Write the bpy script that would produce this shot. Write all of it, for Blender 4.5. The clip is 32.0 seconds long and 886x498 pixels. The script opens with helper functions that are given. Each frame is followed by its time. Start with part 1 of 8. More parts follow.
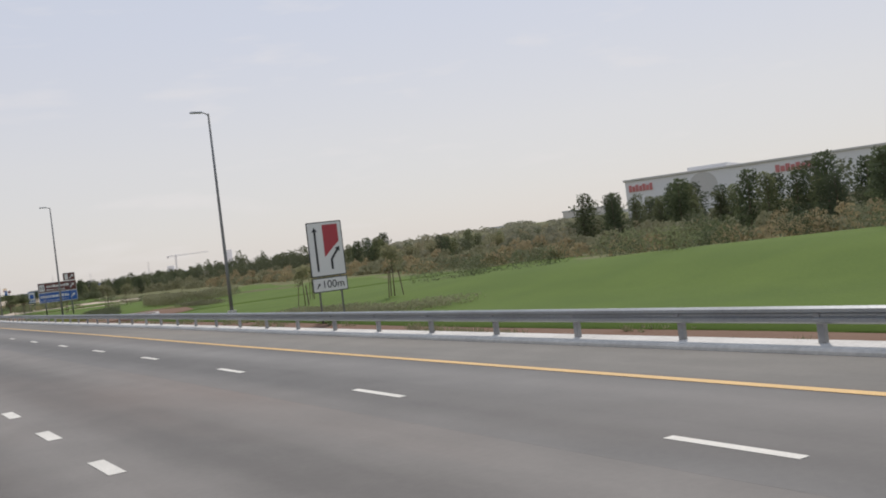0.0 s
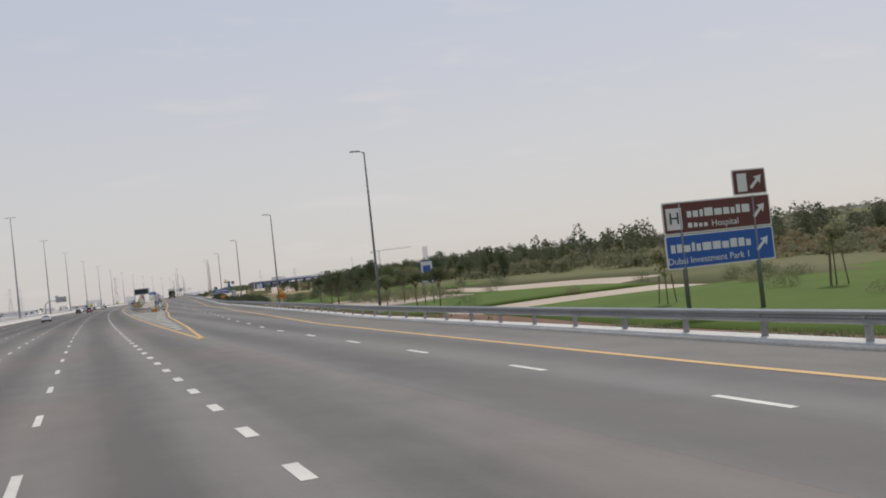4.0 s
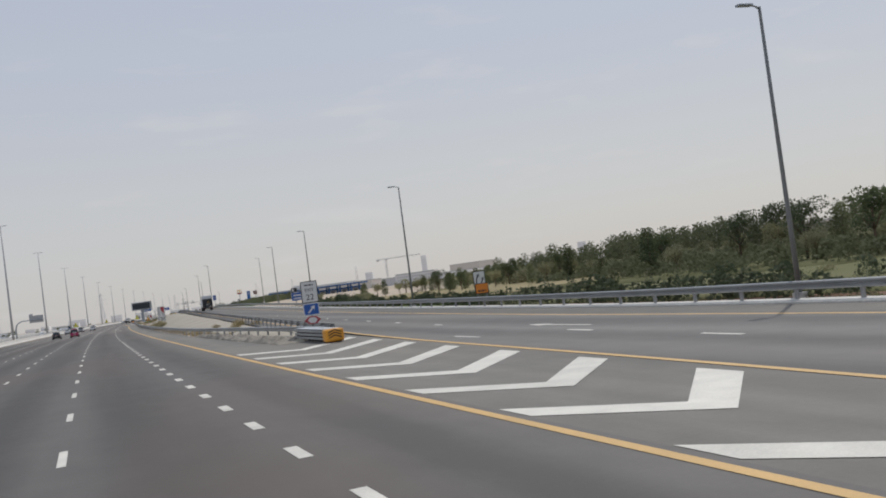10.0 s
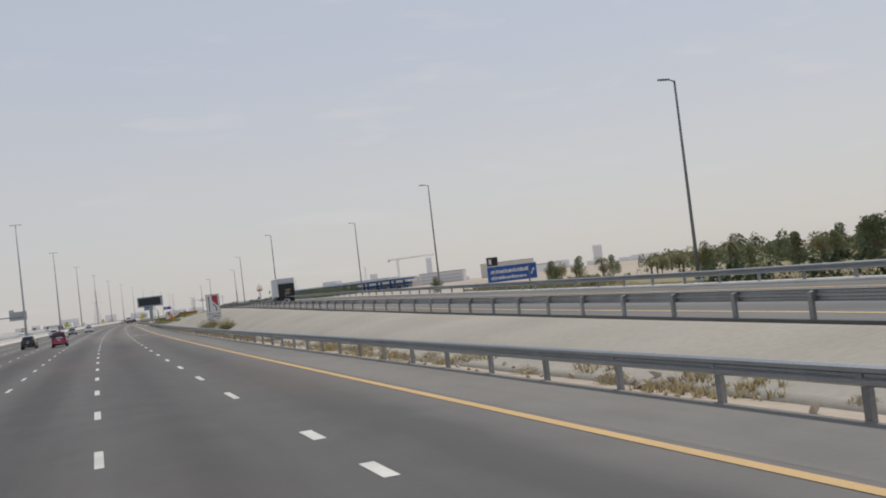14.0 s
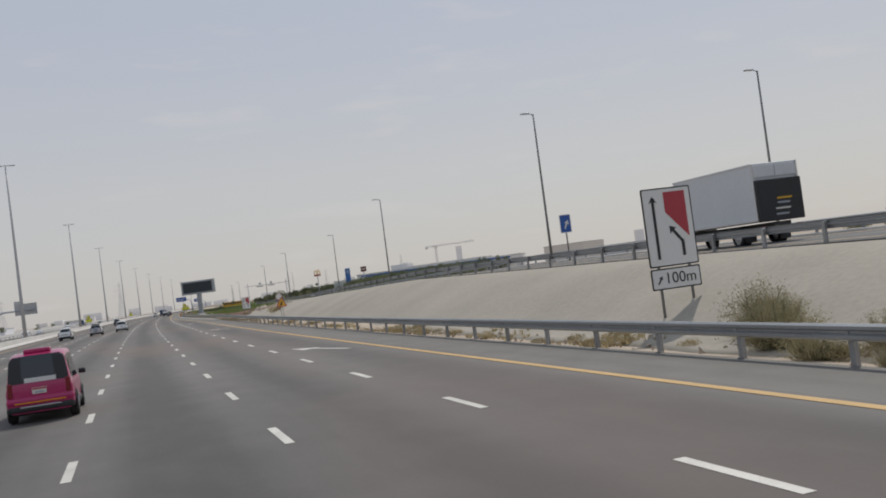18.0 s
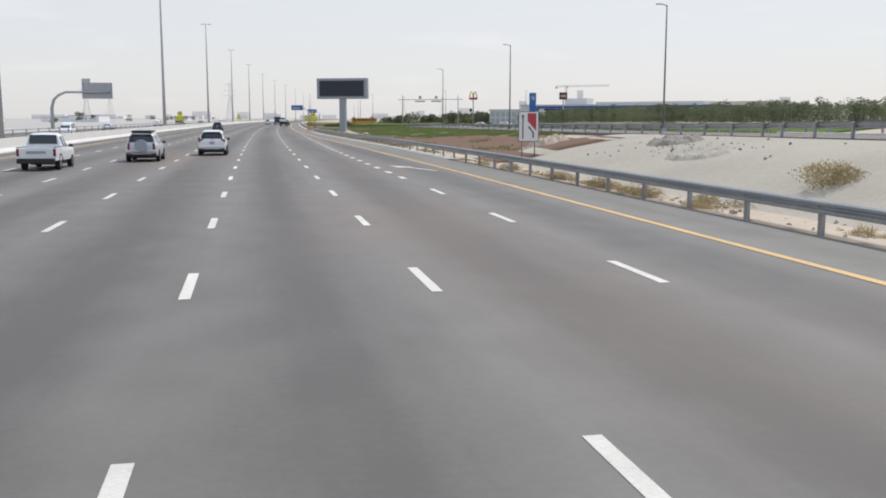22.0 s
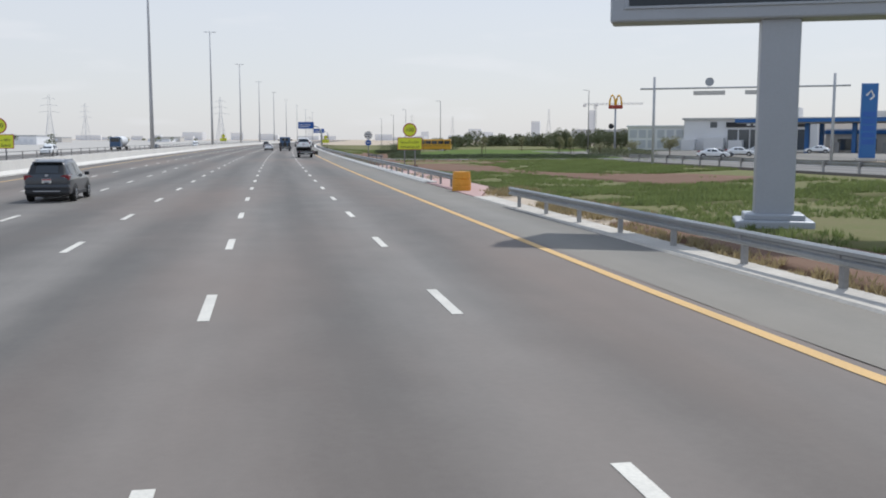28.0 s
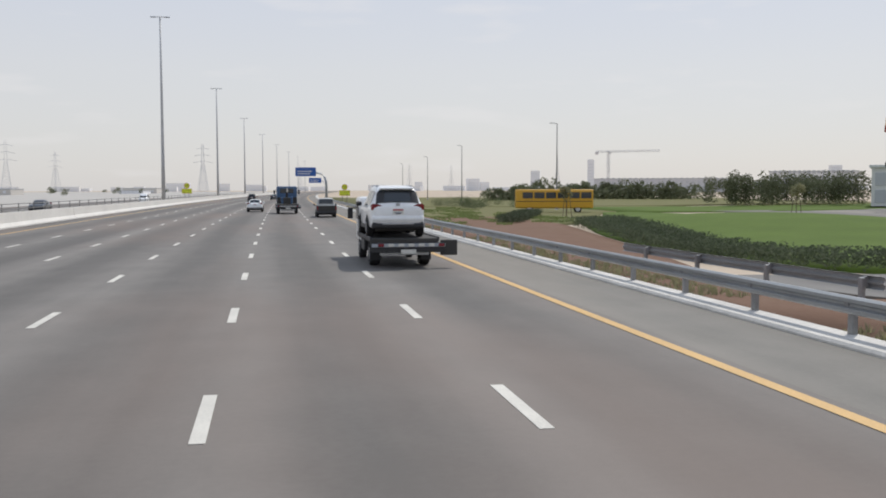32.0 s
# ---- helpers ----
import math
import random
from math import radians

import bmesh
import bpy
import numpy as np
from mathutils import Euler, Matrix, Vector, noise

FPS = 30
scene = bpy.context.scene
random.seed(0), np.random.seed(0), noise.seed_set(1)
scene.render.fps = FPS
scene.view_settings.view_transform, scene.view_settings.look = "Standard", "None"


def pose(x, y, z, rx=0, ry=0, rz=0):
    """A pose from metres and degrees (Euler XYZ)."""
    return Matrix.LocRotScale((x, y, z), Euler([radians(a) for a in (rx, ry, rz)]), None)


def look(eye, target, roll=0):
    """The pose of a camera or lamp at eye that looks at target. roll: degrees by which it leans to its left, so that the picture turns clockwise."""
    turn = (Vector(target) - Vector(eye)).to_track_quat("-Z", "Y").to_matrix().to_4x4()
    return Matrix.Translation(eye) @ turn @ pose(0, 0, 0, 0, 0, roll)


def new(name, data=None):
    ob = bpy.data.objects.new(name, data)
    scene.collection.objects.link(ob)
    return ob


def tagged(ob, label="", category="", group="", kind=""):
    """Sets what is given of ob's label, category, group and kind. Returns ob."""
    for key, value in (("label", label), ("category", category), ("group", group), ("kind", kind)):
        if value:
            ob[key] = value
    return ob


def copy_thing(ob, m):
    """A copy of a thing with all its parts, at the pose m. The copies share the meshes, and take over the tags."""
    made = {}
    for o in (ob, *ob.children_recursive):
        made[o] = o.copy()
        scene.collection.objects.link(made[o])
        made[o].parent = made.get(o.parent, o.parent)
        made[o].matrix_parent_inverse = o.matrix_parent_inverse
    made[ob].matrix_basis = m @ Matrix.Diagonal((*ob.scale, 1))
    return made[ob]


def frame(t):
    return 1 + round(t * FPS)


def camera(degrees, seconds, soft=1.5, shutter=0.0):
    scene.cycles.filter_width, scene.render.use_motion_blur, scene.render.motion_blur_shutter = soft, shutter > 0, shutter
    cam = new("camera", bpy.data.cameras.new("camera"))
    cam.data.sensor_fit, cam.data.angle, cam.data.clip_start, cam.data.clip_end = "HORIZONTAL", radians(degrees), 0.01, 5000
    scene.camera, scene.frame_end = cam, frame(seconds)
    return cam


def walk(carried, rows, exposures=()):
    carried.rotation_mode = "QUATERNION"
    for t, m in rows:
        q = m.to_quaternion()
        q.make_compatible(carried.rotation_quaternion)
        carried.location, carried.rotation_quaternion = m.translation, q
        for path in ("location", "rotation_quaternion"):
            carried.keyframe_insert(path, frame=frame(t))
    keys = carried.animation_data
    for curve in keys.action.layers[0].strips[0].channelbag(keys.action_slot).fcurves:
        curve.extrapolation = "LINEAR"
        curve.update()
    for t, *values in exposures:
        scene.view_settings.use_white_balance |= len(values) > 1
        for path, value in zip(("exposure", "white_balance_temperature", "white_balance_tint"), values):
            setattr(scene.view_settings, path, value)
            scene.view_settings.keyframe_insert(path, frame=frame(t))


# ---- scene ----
cam = camera(49.5, 32.0, soft=1.9)

# ---- road line: lateral x and distance y along the motorway, which bends gently to the right ----
_ys = np.arange(-600.0, 6001.0, 5.0)
_kap = np.where(_ys < -100, 0.0, np.where(_ys < 540, 1 / 7400, np.where(_ys < 1500, 1 / 7600, 0.0)))
_th = np.concatenate([[0.0], np.cumsum(_kap[:-1] * 5.0)])
_X = np.concatenate([[0.0], np.cumsum(np.sin(_th[:-1]) * 5.0)])
_Y = np.concatenate([[0.0], np.cumsum(np.cos(_th[:-1]) * 5.0)]) - 600.0


def turn_at(y):
    return float(np.interp(y, _ys, _th))


def W(x, y, z=0.0):
    """Road place to world place."""
    th = turn_at(y)
    return Vector((float(np.interp(y, _ys, _X)) + x * math.cos(th), float(np.interp(y, _ys, _Y)) - x * math.sin(th), z))


def place(x, y, z=0.0, rz=0.0, s=1.0):
    return Matrix.Translation(W(x, y, z)) @ Matrix.Rotation(radians(rz) - turn_at(y), 4, "Z") @ Matrix.Scale(s, 4)


EYE = 2.56
ROWS = [
    (0, 0.70, 3.61, -32.58, -0.10, 6.86), (0.5, 0.75, 15.89, -29.73, 0.31, 7.86), (1, 0.79, 28.18, -27.77, -0.33, 7.05),
    (1.5, 0.89, 40.33, -26.40, 0.08, 6.93), (2, 1.02, 52.47, -24.52, 1.39, 7.19), (2.5, 1.08, 65.02, -22.62, 1.99, 6.65),
    (3, 1.18, 77.49, -22.31, 0.62, 7.40), (3.5, 1.17, 90.04, -20.84, 1.06, 6.12), (5.5, 1.19, 139.85, -21.76, 1.48, 6.77),
    (6, 1.12, 152.28, -21.91, 1.91, 7.27), (6.5, 1.04, 164.57, -22.04, 0.68, 5.82), (7, 0.93, 176.76, -21.68, 0.76, 5.72),
    (7.5, 0.89, 189.04, -20.56, 1.67, 5.74), (8, 0.75, 201.40, -20.75, 0.96, 6.57), (8.5, 0.64, 214.00, -19.80, 2.33, 7.37),
    (9, 0.67, 226.08, -19.81, 2.07, 7.78), (9.5, 0.68, 238.38, -21.85, 1.13, 6.89), (10, 0.70, 250.67, -20.63, 1.70, 7.49),
    (10.5, 0.76, 263.03, -21.63, 1.23, 7.38), (11, 0.80, 275.34, -21.72, 1.53, 8.34), (11.5, 0.79, 287.97, -21.74, 0.62, 7.21),
    (12, 0.80, 300.40, -20.27, 0.62, 7.93), (12.5, 0.74, 313.03, -20.21, 1.19, 7.88), (13, 0.69, 325.62, -19.97, 1.39, 6.85),
    (13.5, 0.42, 338.27, -20.50, 1.60, 6.80), (15.5, -0.62, 388.61, -18.16, 2.71, 6.09), (16, -0.95, 401.07, -17.27, 1.10, 6.57),
    (16.5, -1.34, 413.67, -17.81, 1.87, 5.73), (17, -1.70, 426.20, -16.20, 2.44, 6.08), (17.5, -2.02, 438.65, -17.84, 1.07, 6.81),
    (18, -2.37, 451.22, -18.25, 1.50, 7.40), (18.5, -2.58, 463.90, -18.55, 2.09, 7.74), (19, -2.79, 476.55, -19.19, -0.96, 5.37),
    (19.5, -2.82, 489.28, -18.86, -3.16, 3.43), (20, -2.85, 502.01, -17.13, -4.06, 2.11), (20.5, -2.82, 514.80, -15.50, -6.08, 0.97),
    (21, -2.79, 527.59, -13.47, -5.99, 0.65), (21.5, -2.72, 540.39, -11.48, -7.28, 0.19), (22, -2.65, 553.20, -11.22, -7.77, -0.05),
    (22.5, -2.63, 565.82, -9.79, -8.78, 0.28), (23, -2.60, 578.44, -10.41, -8.59, 1.42), (23.5, -2.69, 591.38, -10.07, -8.84, 0.86),
    (24, -2.76, 604.30, -10.27, -9.10, 1.27), (24.5, -2.74, 616.84, -9.84, -8.72, 1.44), (26.5, -2.75, 668.27, -10.92, -7.85, 0.58),
    (27, -2.77, 681.07, -9.98, -7.09, -0.37), (27.5, -2.73, 693.63, -10.29, -6.37, -0.69), (28, -2.72, 706.33, -10.37, -6.52, -0.09),
    (28.5, -2.82, 718.95, -9.81, -6.03, 0.06), (29, -2.92, 731.50, -9.64, -6.03, 0.94), (29.5, -2.97, 744.74, -9.51, -5.89, 1.06),
    (30, -3.00, 757.93, -10.44, -5.67, 1.23), (30.5, -3.00, 770.85, -10.68, -5.27, 0.90), (31, -3.00, 783.77, -10.14, -4.85, 0.46),
    (31.5, -2.95, 796.49, -10.41, -5.13, 0.31), (32, -2.91, 809.22, -10.33, -3.54, 0.12),
]


EXPOSE = [(0, 0.04, 6700, 12), (1, -0.02, 6720, 12), (3, -0.14, 6720, 12), (6, -0.12, 6720, 11), (8, -0.2, 6550, 10), (9, -0.24, 6550, 10), (13, -0.22, 6600, 10), (16, -0.3, 6650, 10), (17, -0.34, 6650, 10), (18, -0.32, 6650, 10), (19, -0.2, 6700, 10), (20, -0.1, 6700, 10), (21, 0.11, 6600, 10), (22, 0.26, 6400, 10), (24, 0.36, 6250, 10), (27, 0.24, 6180, 9), (28, 0.18, 6220, 9), (30, 0.1, 6400, 10), (32, 0.08, 6550, 10)]


def eye_pose(x, y, yaw, pitch, roll):
    p = W(x, y, EYE)
    return pose(p.x, p.y, p.z, 90 + pitch, roll, yaw - math.degrees(turn_at(y)))


walk(cam, [(t, eye_pose(x, y, yaw, pitch, roll)) for t, x, y, yaw, pitch, roll in ROWS], EXPOSE)

# ---- light: hazy desert noon, sun high to the right and a little ahead ----
SUN_TO = Vector((0.56, 0.5, 1.0)).normalized()
world = bpy.data.worlds.new("hazy_sky")
scene.world = world
world.use_nodes = True
_nt = world.node_tree
_sky = _nt.nodes.new("ShaderNodeTexSky")
_sky.sky_type = "NISHITA"
_sky.sun_disc = False
_sky.sun_elevation = math.asin(SUN_TO.z)
_sky.sun_rotation = math.atan2(SUN_TO.x, SUN_TO.y)
_sky.air_density, _sky.dust_density, _sky.ozone_density = 1.0, 1.0, 1.5
_bg = _nt.nodes["Background"]
_bg.inputs["Strength"].default_value = 0.1
# desert haze: the sky pales to a milky veil all round, thickest at the horizon, with thin high cloud
_tc = _nt.nodes.new("ShaderNodeTexCoord")
_sp = _nt.nodes.new("ShaderNodeSeparateXYZ")
_nt.links.new(_tc.outputs["Generated"], _sp.inputs[0])
_rp = _nt.nodes.new("ShaderNodeValToRGB")
_rp.color_ramp.elements[0].position, _rp.color_ramp.elements[0].color = 0.0, (6.65, 6.55, 6.6, 1)
_rp.color_ramp.elements[1].position, _rp.color_ramp.elements[1].color = 1.0, (4.8, 5.8, 7.6, 1)
for _po, _co in ((0.12, (6.75, 6.75, 6.95, 1)), (0.24, (6.2, 6.55, 7.4, 1)), (0.45, (5.5, 6.25, 7.6, 1))):
    _el = _rp.color_ramp.elements.new(_po)
    _el.color = _co
_nt.links.new(_sp.outputs["Z"], _rp.inputs["Fac"])
_mx = _nt.nodes.new("ShaderNodeMix")
_mx.data_type = "RGBA"
_mx.inputs["Factor"].default_value = 0.82
_nt.links.new(_sky.outputs["Color"], _mx.inputs["A"])
_nt.links.new(_rp.outputs["Color"], _mx.inputs["B"])
_cm = _nt.nodes.new("ShaderNodeMapping")
_cm.inputs["Scale"].default_value = (3.0, 5.0, 16.0)
_nt.links.new(_tc.outputs["Generated"], _cm.inputs["Vector"])
_cn = _nt.nodes.new("ShaderNodeTexNoise")
_cn.inputs["Scale"].default_value, _cn.inputs["Detail"].default_value = 2.2, 6
_nt.links.new(_cm.outputs["Vector"], _cn.inputs["Vector"])
_cr = _nt.nodes.new("ShaderNodeMapRange")
_cr.inputs["From Min"].default_value, _cr.inputs["From Max"].default_value = 0.58, 0.78
_cr.inputs["To Max"].default_value = 0.45
_nt.links.new(_cn.outputs["Fac"], _cr.inputs["Value"])
_mc = _nt.nodes.new("ShaderNodeMix")
_mc.data_type = "RGBA"
_mc.inputs["B"].default_value = (7.6, 7.5, 7.6, 1)
_nt.links.new(_cr.outputs["Result"], _mc.inputs["Factor"])
_nt.links.new(_mx.outputs["Result"], _mc.inputs["A"])
_nt.links.new(_mc.outputs["Result"], _bg.inputs["Color"])
sun = new("sun", bpy.data.lights.new("sun", "SUN"))
sun.data.energy, sun.data.angle, sun.data.color = 2.6, radians(1.0), (1.0, 0.965, 0.91)
sun.matrix_world = look(SUN_TO * 100, (0, 0, 0))
scene.view_settings.exposure = 0.0


# ---- materials ----
def nodes_of(name):
    m = bpy.data.materials.new(name)
    m.use_nodes = True
    return m, m.node_tree, m.node_tree.nodes["Principled BSDF"]


def mat(name, col, rough=0.7, metal=0.0, var=0.25, s1=0.6, s2=9.0, bump=0.15, col2=None, coords="Object", rnd=0.0, stretch=(1, 1, 1), spec=0.5):
    """A surface with a base colour that varies at two scales, with grain in the relief."""
    m, nt, bs = nodes_of(name)
    tc = nt.nodes.new("ShaderNodeTexCoord")
    mp = nt.nodes.new("ShaderNodeMapping")
    mp.inputs["Scale"].default_value = stretch
    nt.links.new(tc.outputs[coords], mp.inputs["Vector"])
    src = mp.outputs["Vector"]
    if rnd:
        oi = nt.nodes.new("ShaderNodeObjectInfo")
        ad = nt.nodes.new("ShaderNodeVectorMath")
        ad.operation = "MULTIPLY_ADD"
        ad.inputs[1].default_value = (1, 1, 1)
        sc = nt.nodes.new("ShaderNodeMath")
        sc.operation = "MULTIPLY"
        sc.inputs[1].default_value = 37.0
        nt.links.new(oi.outputs["Random"], sc.inputs[0])
        nt.links.new(src, ad.inputs[0])
        nt.links.new(sc.outputs[0], ad.inputs[2])
        src = ad.outputs[0]
    n1, n2 = nt.nodes.new("ShaderNodeTexNoise"), nt.nodes.new("ShaderNodeTexNoise")
    n1.inputs["Scale"].default_value, n2.inputs["Scale"].default_value = s1, s2
    n1.inputs["Detail"].default_value, n2.inputs["Detail"].default_value = 5, 4
    for n in (n1, n2):
        nt.links.new(src, n.inputs["Vector"])
    mx = nt.nodes.new("ShaderNodeMix")
    mx.data_type = "RGBA"
    c2 = col2 or tuple(max(0.0, c * (1 - var)) for c in col)
    c1 = col if col2 else tuple(min(1.0, c * (1 + var * 0.6)) for c in col)
    mx.inputs["A"].default_value, mx.inputs["B"].default_value = (*c1, 1), (*c2, 1)
    mid = nt.nodes.new("ShaderNodeMath")
    mid.operation = "MULTIPLY_ADD"
    mid.inputs[1].default_value, mid.inputs[2].default_value = 1.6, -0.3
    av = nt.nodes.new("ShaderNodeMix")
    av.inputs["Factor"].default_value = 0.45
    nt.links.new(n1.outputs["Fac"], av.inputs["A"])
    nt.links.new(n2.outputs["Fac"], av.inputs["B"])
    nt.links.new(av.outputs["Result"], mid.inputs[0])
    mid.use_clamp = True
    nt.links.new(mid.outputs[0], mx.inputs["Factor"])
    out = mx.outputs["Result"]
    if rnd:
        hs = nt.nodes.new("ShaderNodeHueSaturation")
        vv = nt.nodes.new("ShaderNodeMapRange")
        vv.inputs["To Min"].default_value, vv.inputs["To Max"].default_value = 1 - rnd, 1 + rnd
        nt.links.new(oi.outputs["Random"], vv.inputs["Value"])
        nt.links.new(vv.outputs["Result"], hs.inputs["Value"])
        nt.links.new(out, hs.inputs["Color"])
        out = hs.outputs["Color"]
    nt.links.new(out, bs.inputs["Base Color"])
    bs.inputs["Roughness"].default_value, bs.inputs["Metallic"].default_value = rough, metal
    bs.inputs["Specular IOR Level"].default_value = spec
    if bump:
        bp = nt.nodes.new("ShaderNodeBump")
        bp.inputs["Strength"].default_value, bp.inputs["Distance"].default_value = bump, 0.02
        nt.links.new(n2.outputs["Fac"], bp.inputs["Height"])
        nt.links.new(bp.outputs["Normal"], bs.inputs["Normal"])
    return m


def asphalt(name, col, warm, lane=3.65, dark_span=None):
    """Worn asphalt: UV holds metres across and along; smooth darker oil bands in each lane, stains drawn out along the road, fine stone grain."""
    m, nt, bs = nodes_of(name)
    uv = nt.nodes.new("ShaderNodeUVMap")
    sep = nt.nodes.new("ShaderNodeSeparateXYZ")
    nt.links.new(uv.outputs["UV"], sep.inputs[0])

    def noise_at(sx, sy, scale, detail):
        mp = nt.nodes.new("ShaderNodeMapping")
        mp.inputs["Scale"].default_value = (sx, sy, 1)
        nt.links.new(uv.outputs["UV"], mp.inputs["Vector"])
        n = nt.nodes.new("ShaderNodeTexNoise")
        n.inputs["Scale"].default_value, n.inputs["Detail"].default_value = scale, detail
        nt.links.new(mp.outputs["Vector"], n.inputs["Vector"])
        return n.outputs["Fac"]

    def math_node(op, a, b, clamp=False):
        n = nt.nodes.new("ShaderNodeMath")
        n.operation, n.use_clamp = op, clamp
        for i, v in enumerate((a, b)):
            if isinstance(v, (int, float)):
                n.inputs[i].default_value = v
            else:
                nt.links.new(v, n.inputs[i])
        return n.outputs[0]

    ph = math_node("MULTIPLY", sep.outputs["X"], 2 * math.pi / lane)
    band = math_node("MULTIPLY_ADD", math_node("COSINE", ph, 0), -0.5)
    band = math_node("ADD", band, 0.5)
    streak = noise_at(0.7, 0.02, 1.0, 5)
    patch = noise_at(0.25, 0.05, 0.6, 4)
    grain = noise_at(1, 1, 60.0, 3)
    k = math_node("ADD", math_node("MULTIPLY", band, 0.55), math_node("MULTIPLY", streak, 1.0))
    k = math_node("ADD", k, math_node("MULTIPLY", math_node("SUBTRACT", grain, 0.5), 0.35))
    mott = noise_at(1, 0.6, 0.9, 6)
    k = math_node("ADD", k, math_node("MULTIPLY", math_node("SUBTRACT", mott, 0.5), 0.6))
    speck = noise_at(1, 1, 9.0, 2)
    k = math_node("ADD", k, math_node("MULTIPLY", math_node("SUBTRACT", speck, 0.5), 0.25))
    k = math_node("SUBTRACT", k, 0.36, True)
    mx = nt.nodes.new("ShaderNodeMix")
    mx.data_type = "RGBA"
    mx.inputs["A"].default_value = (*[c * 1.3 for c in col], 1)
    mx.inputs["B"].default_value = (*[c * 0.62 for c in col], 1)
    nt.links.new(k, mx.inputs["Factor"])
    m2 = nt.nodes.new("ShaderNodeMix")
    m2.data_type = "RGBA"
    m2.inputs["B"].default_value = (*warm, 1)
    nt.links.new(math_node("MULTIPLY", math_node("SUBTRACT", patch, 0.47, True), 2.5, True), m2.inputs["Factor"])
    nt.links.new(mx.outputs["Result"], m2.inputs["A"])
    out = m2.outputs["Result"]
    if dark_span:
        # darker along part of the length, eased at both ends and towards the right
        y0, y1 = dark_span
        up = math_node("DIVIDE", math_node("SUBTRACT", sep.outputs["Y"], y0), 60.0, True)
        down = math_node("DIVIDE", math_node("SUBTRACT", y1, sep.outputs["Y"]), 40.0, True)
        side = math_node("DIVIDE", math_node("SUBTRACT", 9.0, sep.outputs["X"]), 5.0, True)
        dk = nt.nodes.new("ShaderNodeMix")
        dk.data_type, dk.blend_type = "RGBA", "MULTIPLY"
        dk.inputs["B"].default_value = (0.62, 0.625, 0.64, 1)
        nt.links.new(math_node("MULTIPLY", math_node("MULTIPLY", up, down), side), dk.inputs["Factor"])
        nt.links.new(out, dk.inputs["A"])
        out = dk.outputs["Result"]
    nt.links.new(out, bs.inputs["Base Color"])
    bs.inputs["Roughness"].default_value = 0.78
    bs.inputs["Specular IOR Level"].default_value = 0.35
    bp = nt.nodes.new("ShaderNodeBump")
    bp.inputs["Strength"].default_value, bp.inputs["Distance"].default_value = 0.3, 0.006
    nt.links.new(grain, bp.inputs["Height"])
    nt.links.new(bp.outputs["Normal"], bs.inputs["Normal"])
    return m


def glass(name, col, rough=0.06):
    m, nt, bs = nodes_of(name)
    bs.inputs["Base Color"].default_value = (*col, 1)
    bs.inputs["Roughness"].default_value = rough
    bs.inputs["Specular IOR Level"].default_value = 0.8
    return m


def leaf(name, col, *a, **k):
    """Foliage: a mat surface that also lets some light through."""
    m = mat(name, col, *a, **k)
    nt = m.node_tree
    bs, out = nt.nodes["Principled BSDF"], nt.nodes["Material Output"]
    tr = nt.nodes.new("ShaderNodeBsdfTranslucent")
    nt.links.new(bs.inputs["Base Color"].links[0].from_socket, tr.inputs["Color"])
    mx = nt.nodes.new("ShaderNodeMixShader")
    mx.inputs[0].default_value = 0.48
    nt.links.new(bs.outputs[0], mx.inputs[1])
    nt.links.new(tr.outputs[0], mx.inputs[2])
    nt.links.new(mx.outputs[0], out.inputs["Surface"])
    bs.inputs["Specular IOR Level"].default_value = 0.25
    return m


M = {}
M["asphalt"] = asphalt("asphalt", (0.170, 0.156, 0.140), (0.198, 0.148, 0.120), dark_span=(200, 490))
M["asphalt_ramp"] = asphalt("asphalt_ramp", (0.156, 0.148, 0.137), (0.172, 0.150, 0.128))
M["shoulder"] = asphalt("asphalt_shoulder", (0.185, 0.172, 0.15), (0.24, 0.21, 0.17), 50)
M["paint"] = mat("road_paint_white", (0.66, 0.625, 0.55), 0.6, var=0.35, s1=1.2, s2=26, bump=0.2, rnd=0.06)
M["yellow"] = mat("road_paint_yellow", (0.60, 0.365, 0.115), 0.6, var=0.3, s1=0.5, s2=20, bump=0.2)
M["concrete"] = mat("kerb_concrete", (0.60, 0.575, 0.53), 0.85, var=0.4, s1=0.6, s2=8)
M["dusty_kerb"] = mat("dusty_kerb", (0.52, 0.48, 0.42), 0.9, var=0.35, s1=0.8, s2=7, bump=0.5)
M["weed"] = leaf("weed_green", (0.20, 0.245, 0.088), 0.75, var=0.45, s1=0.35, s2=5, bump=0)
M["barrier"] = mat("barrier_concrete", (0.72, 0.69, 0.64), 0.85, var=0.2, s1=0.15, s2=3)
M["sand"] = mat("sand", (0.58, 0.485, 0.38), 0.95, s1=0.09, s2=2.5, bump=0.5, col2=(0.36, 0.29, 0.22), spec=0.12)
M["gravel_slope"] = mat("packed_gravel_slope", (0.49, 0.44, 0.365), 0.95, s1=0.16, s2=5, bump=0.5, col2=(0.31, 0.28, 0.228), spec=0.12)
M["rubble"] = mat("dug_rubble", (0.37, 0.335, 0.285), 0.95, s1=0.8, s2=9, bump=0.7, col2=(0.2, 0.18, 0.15), spec=0.12)
M["soil"] = mat("brown_soil", (0.15, 0.083, 0.056), 0.95, s1=0.4, s2=6, bump=0.8, col2=(0.205, 0.135, 0.095), spec=0.12)
M["verge"] = mat("weedy_verge", (0.115, 0.15, 0.045), 0.95, s1=0.45, s2=5, bump=0.9, col2=(0.2, 0.155, 0.09), spec=0.12)
M["lawn"] = mat("lawn_grass", (0.115, 0.165, 0.03), 0.9, s1=0.22, s2=9, bump=0.9, col2=(0.06, 0.1, 0.018), spec=0.12)
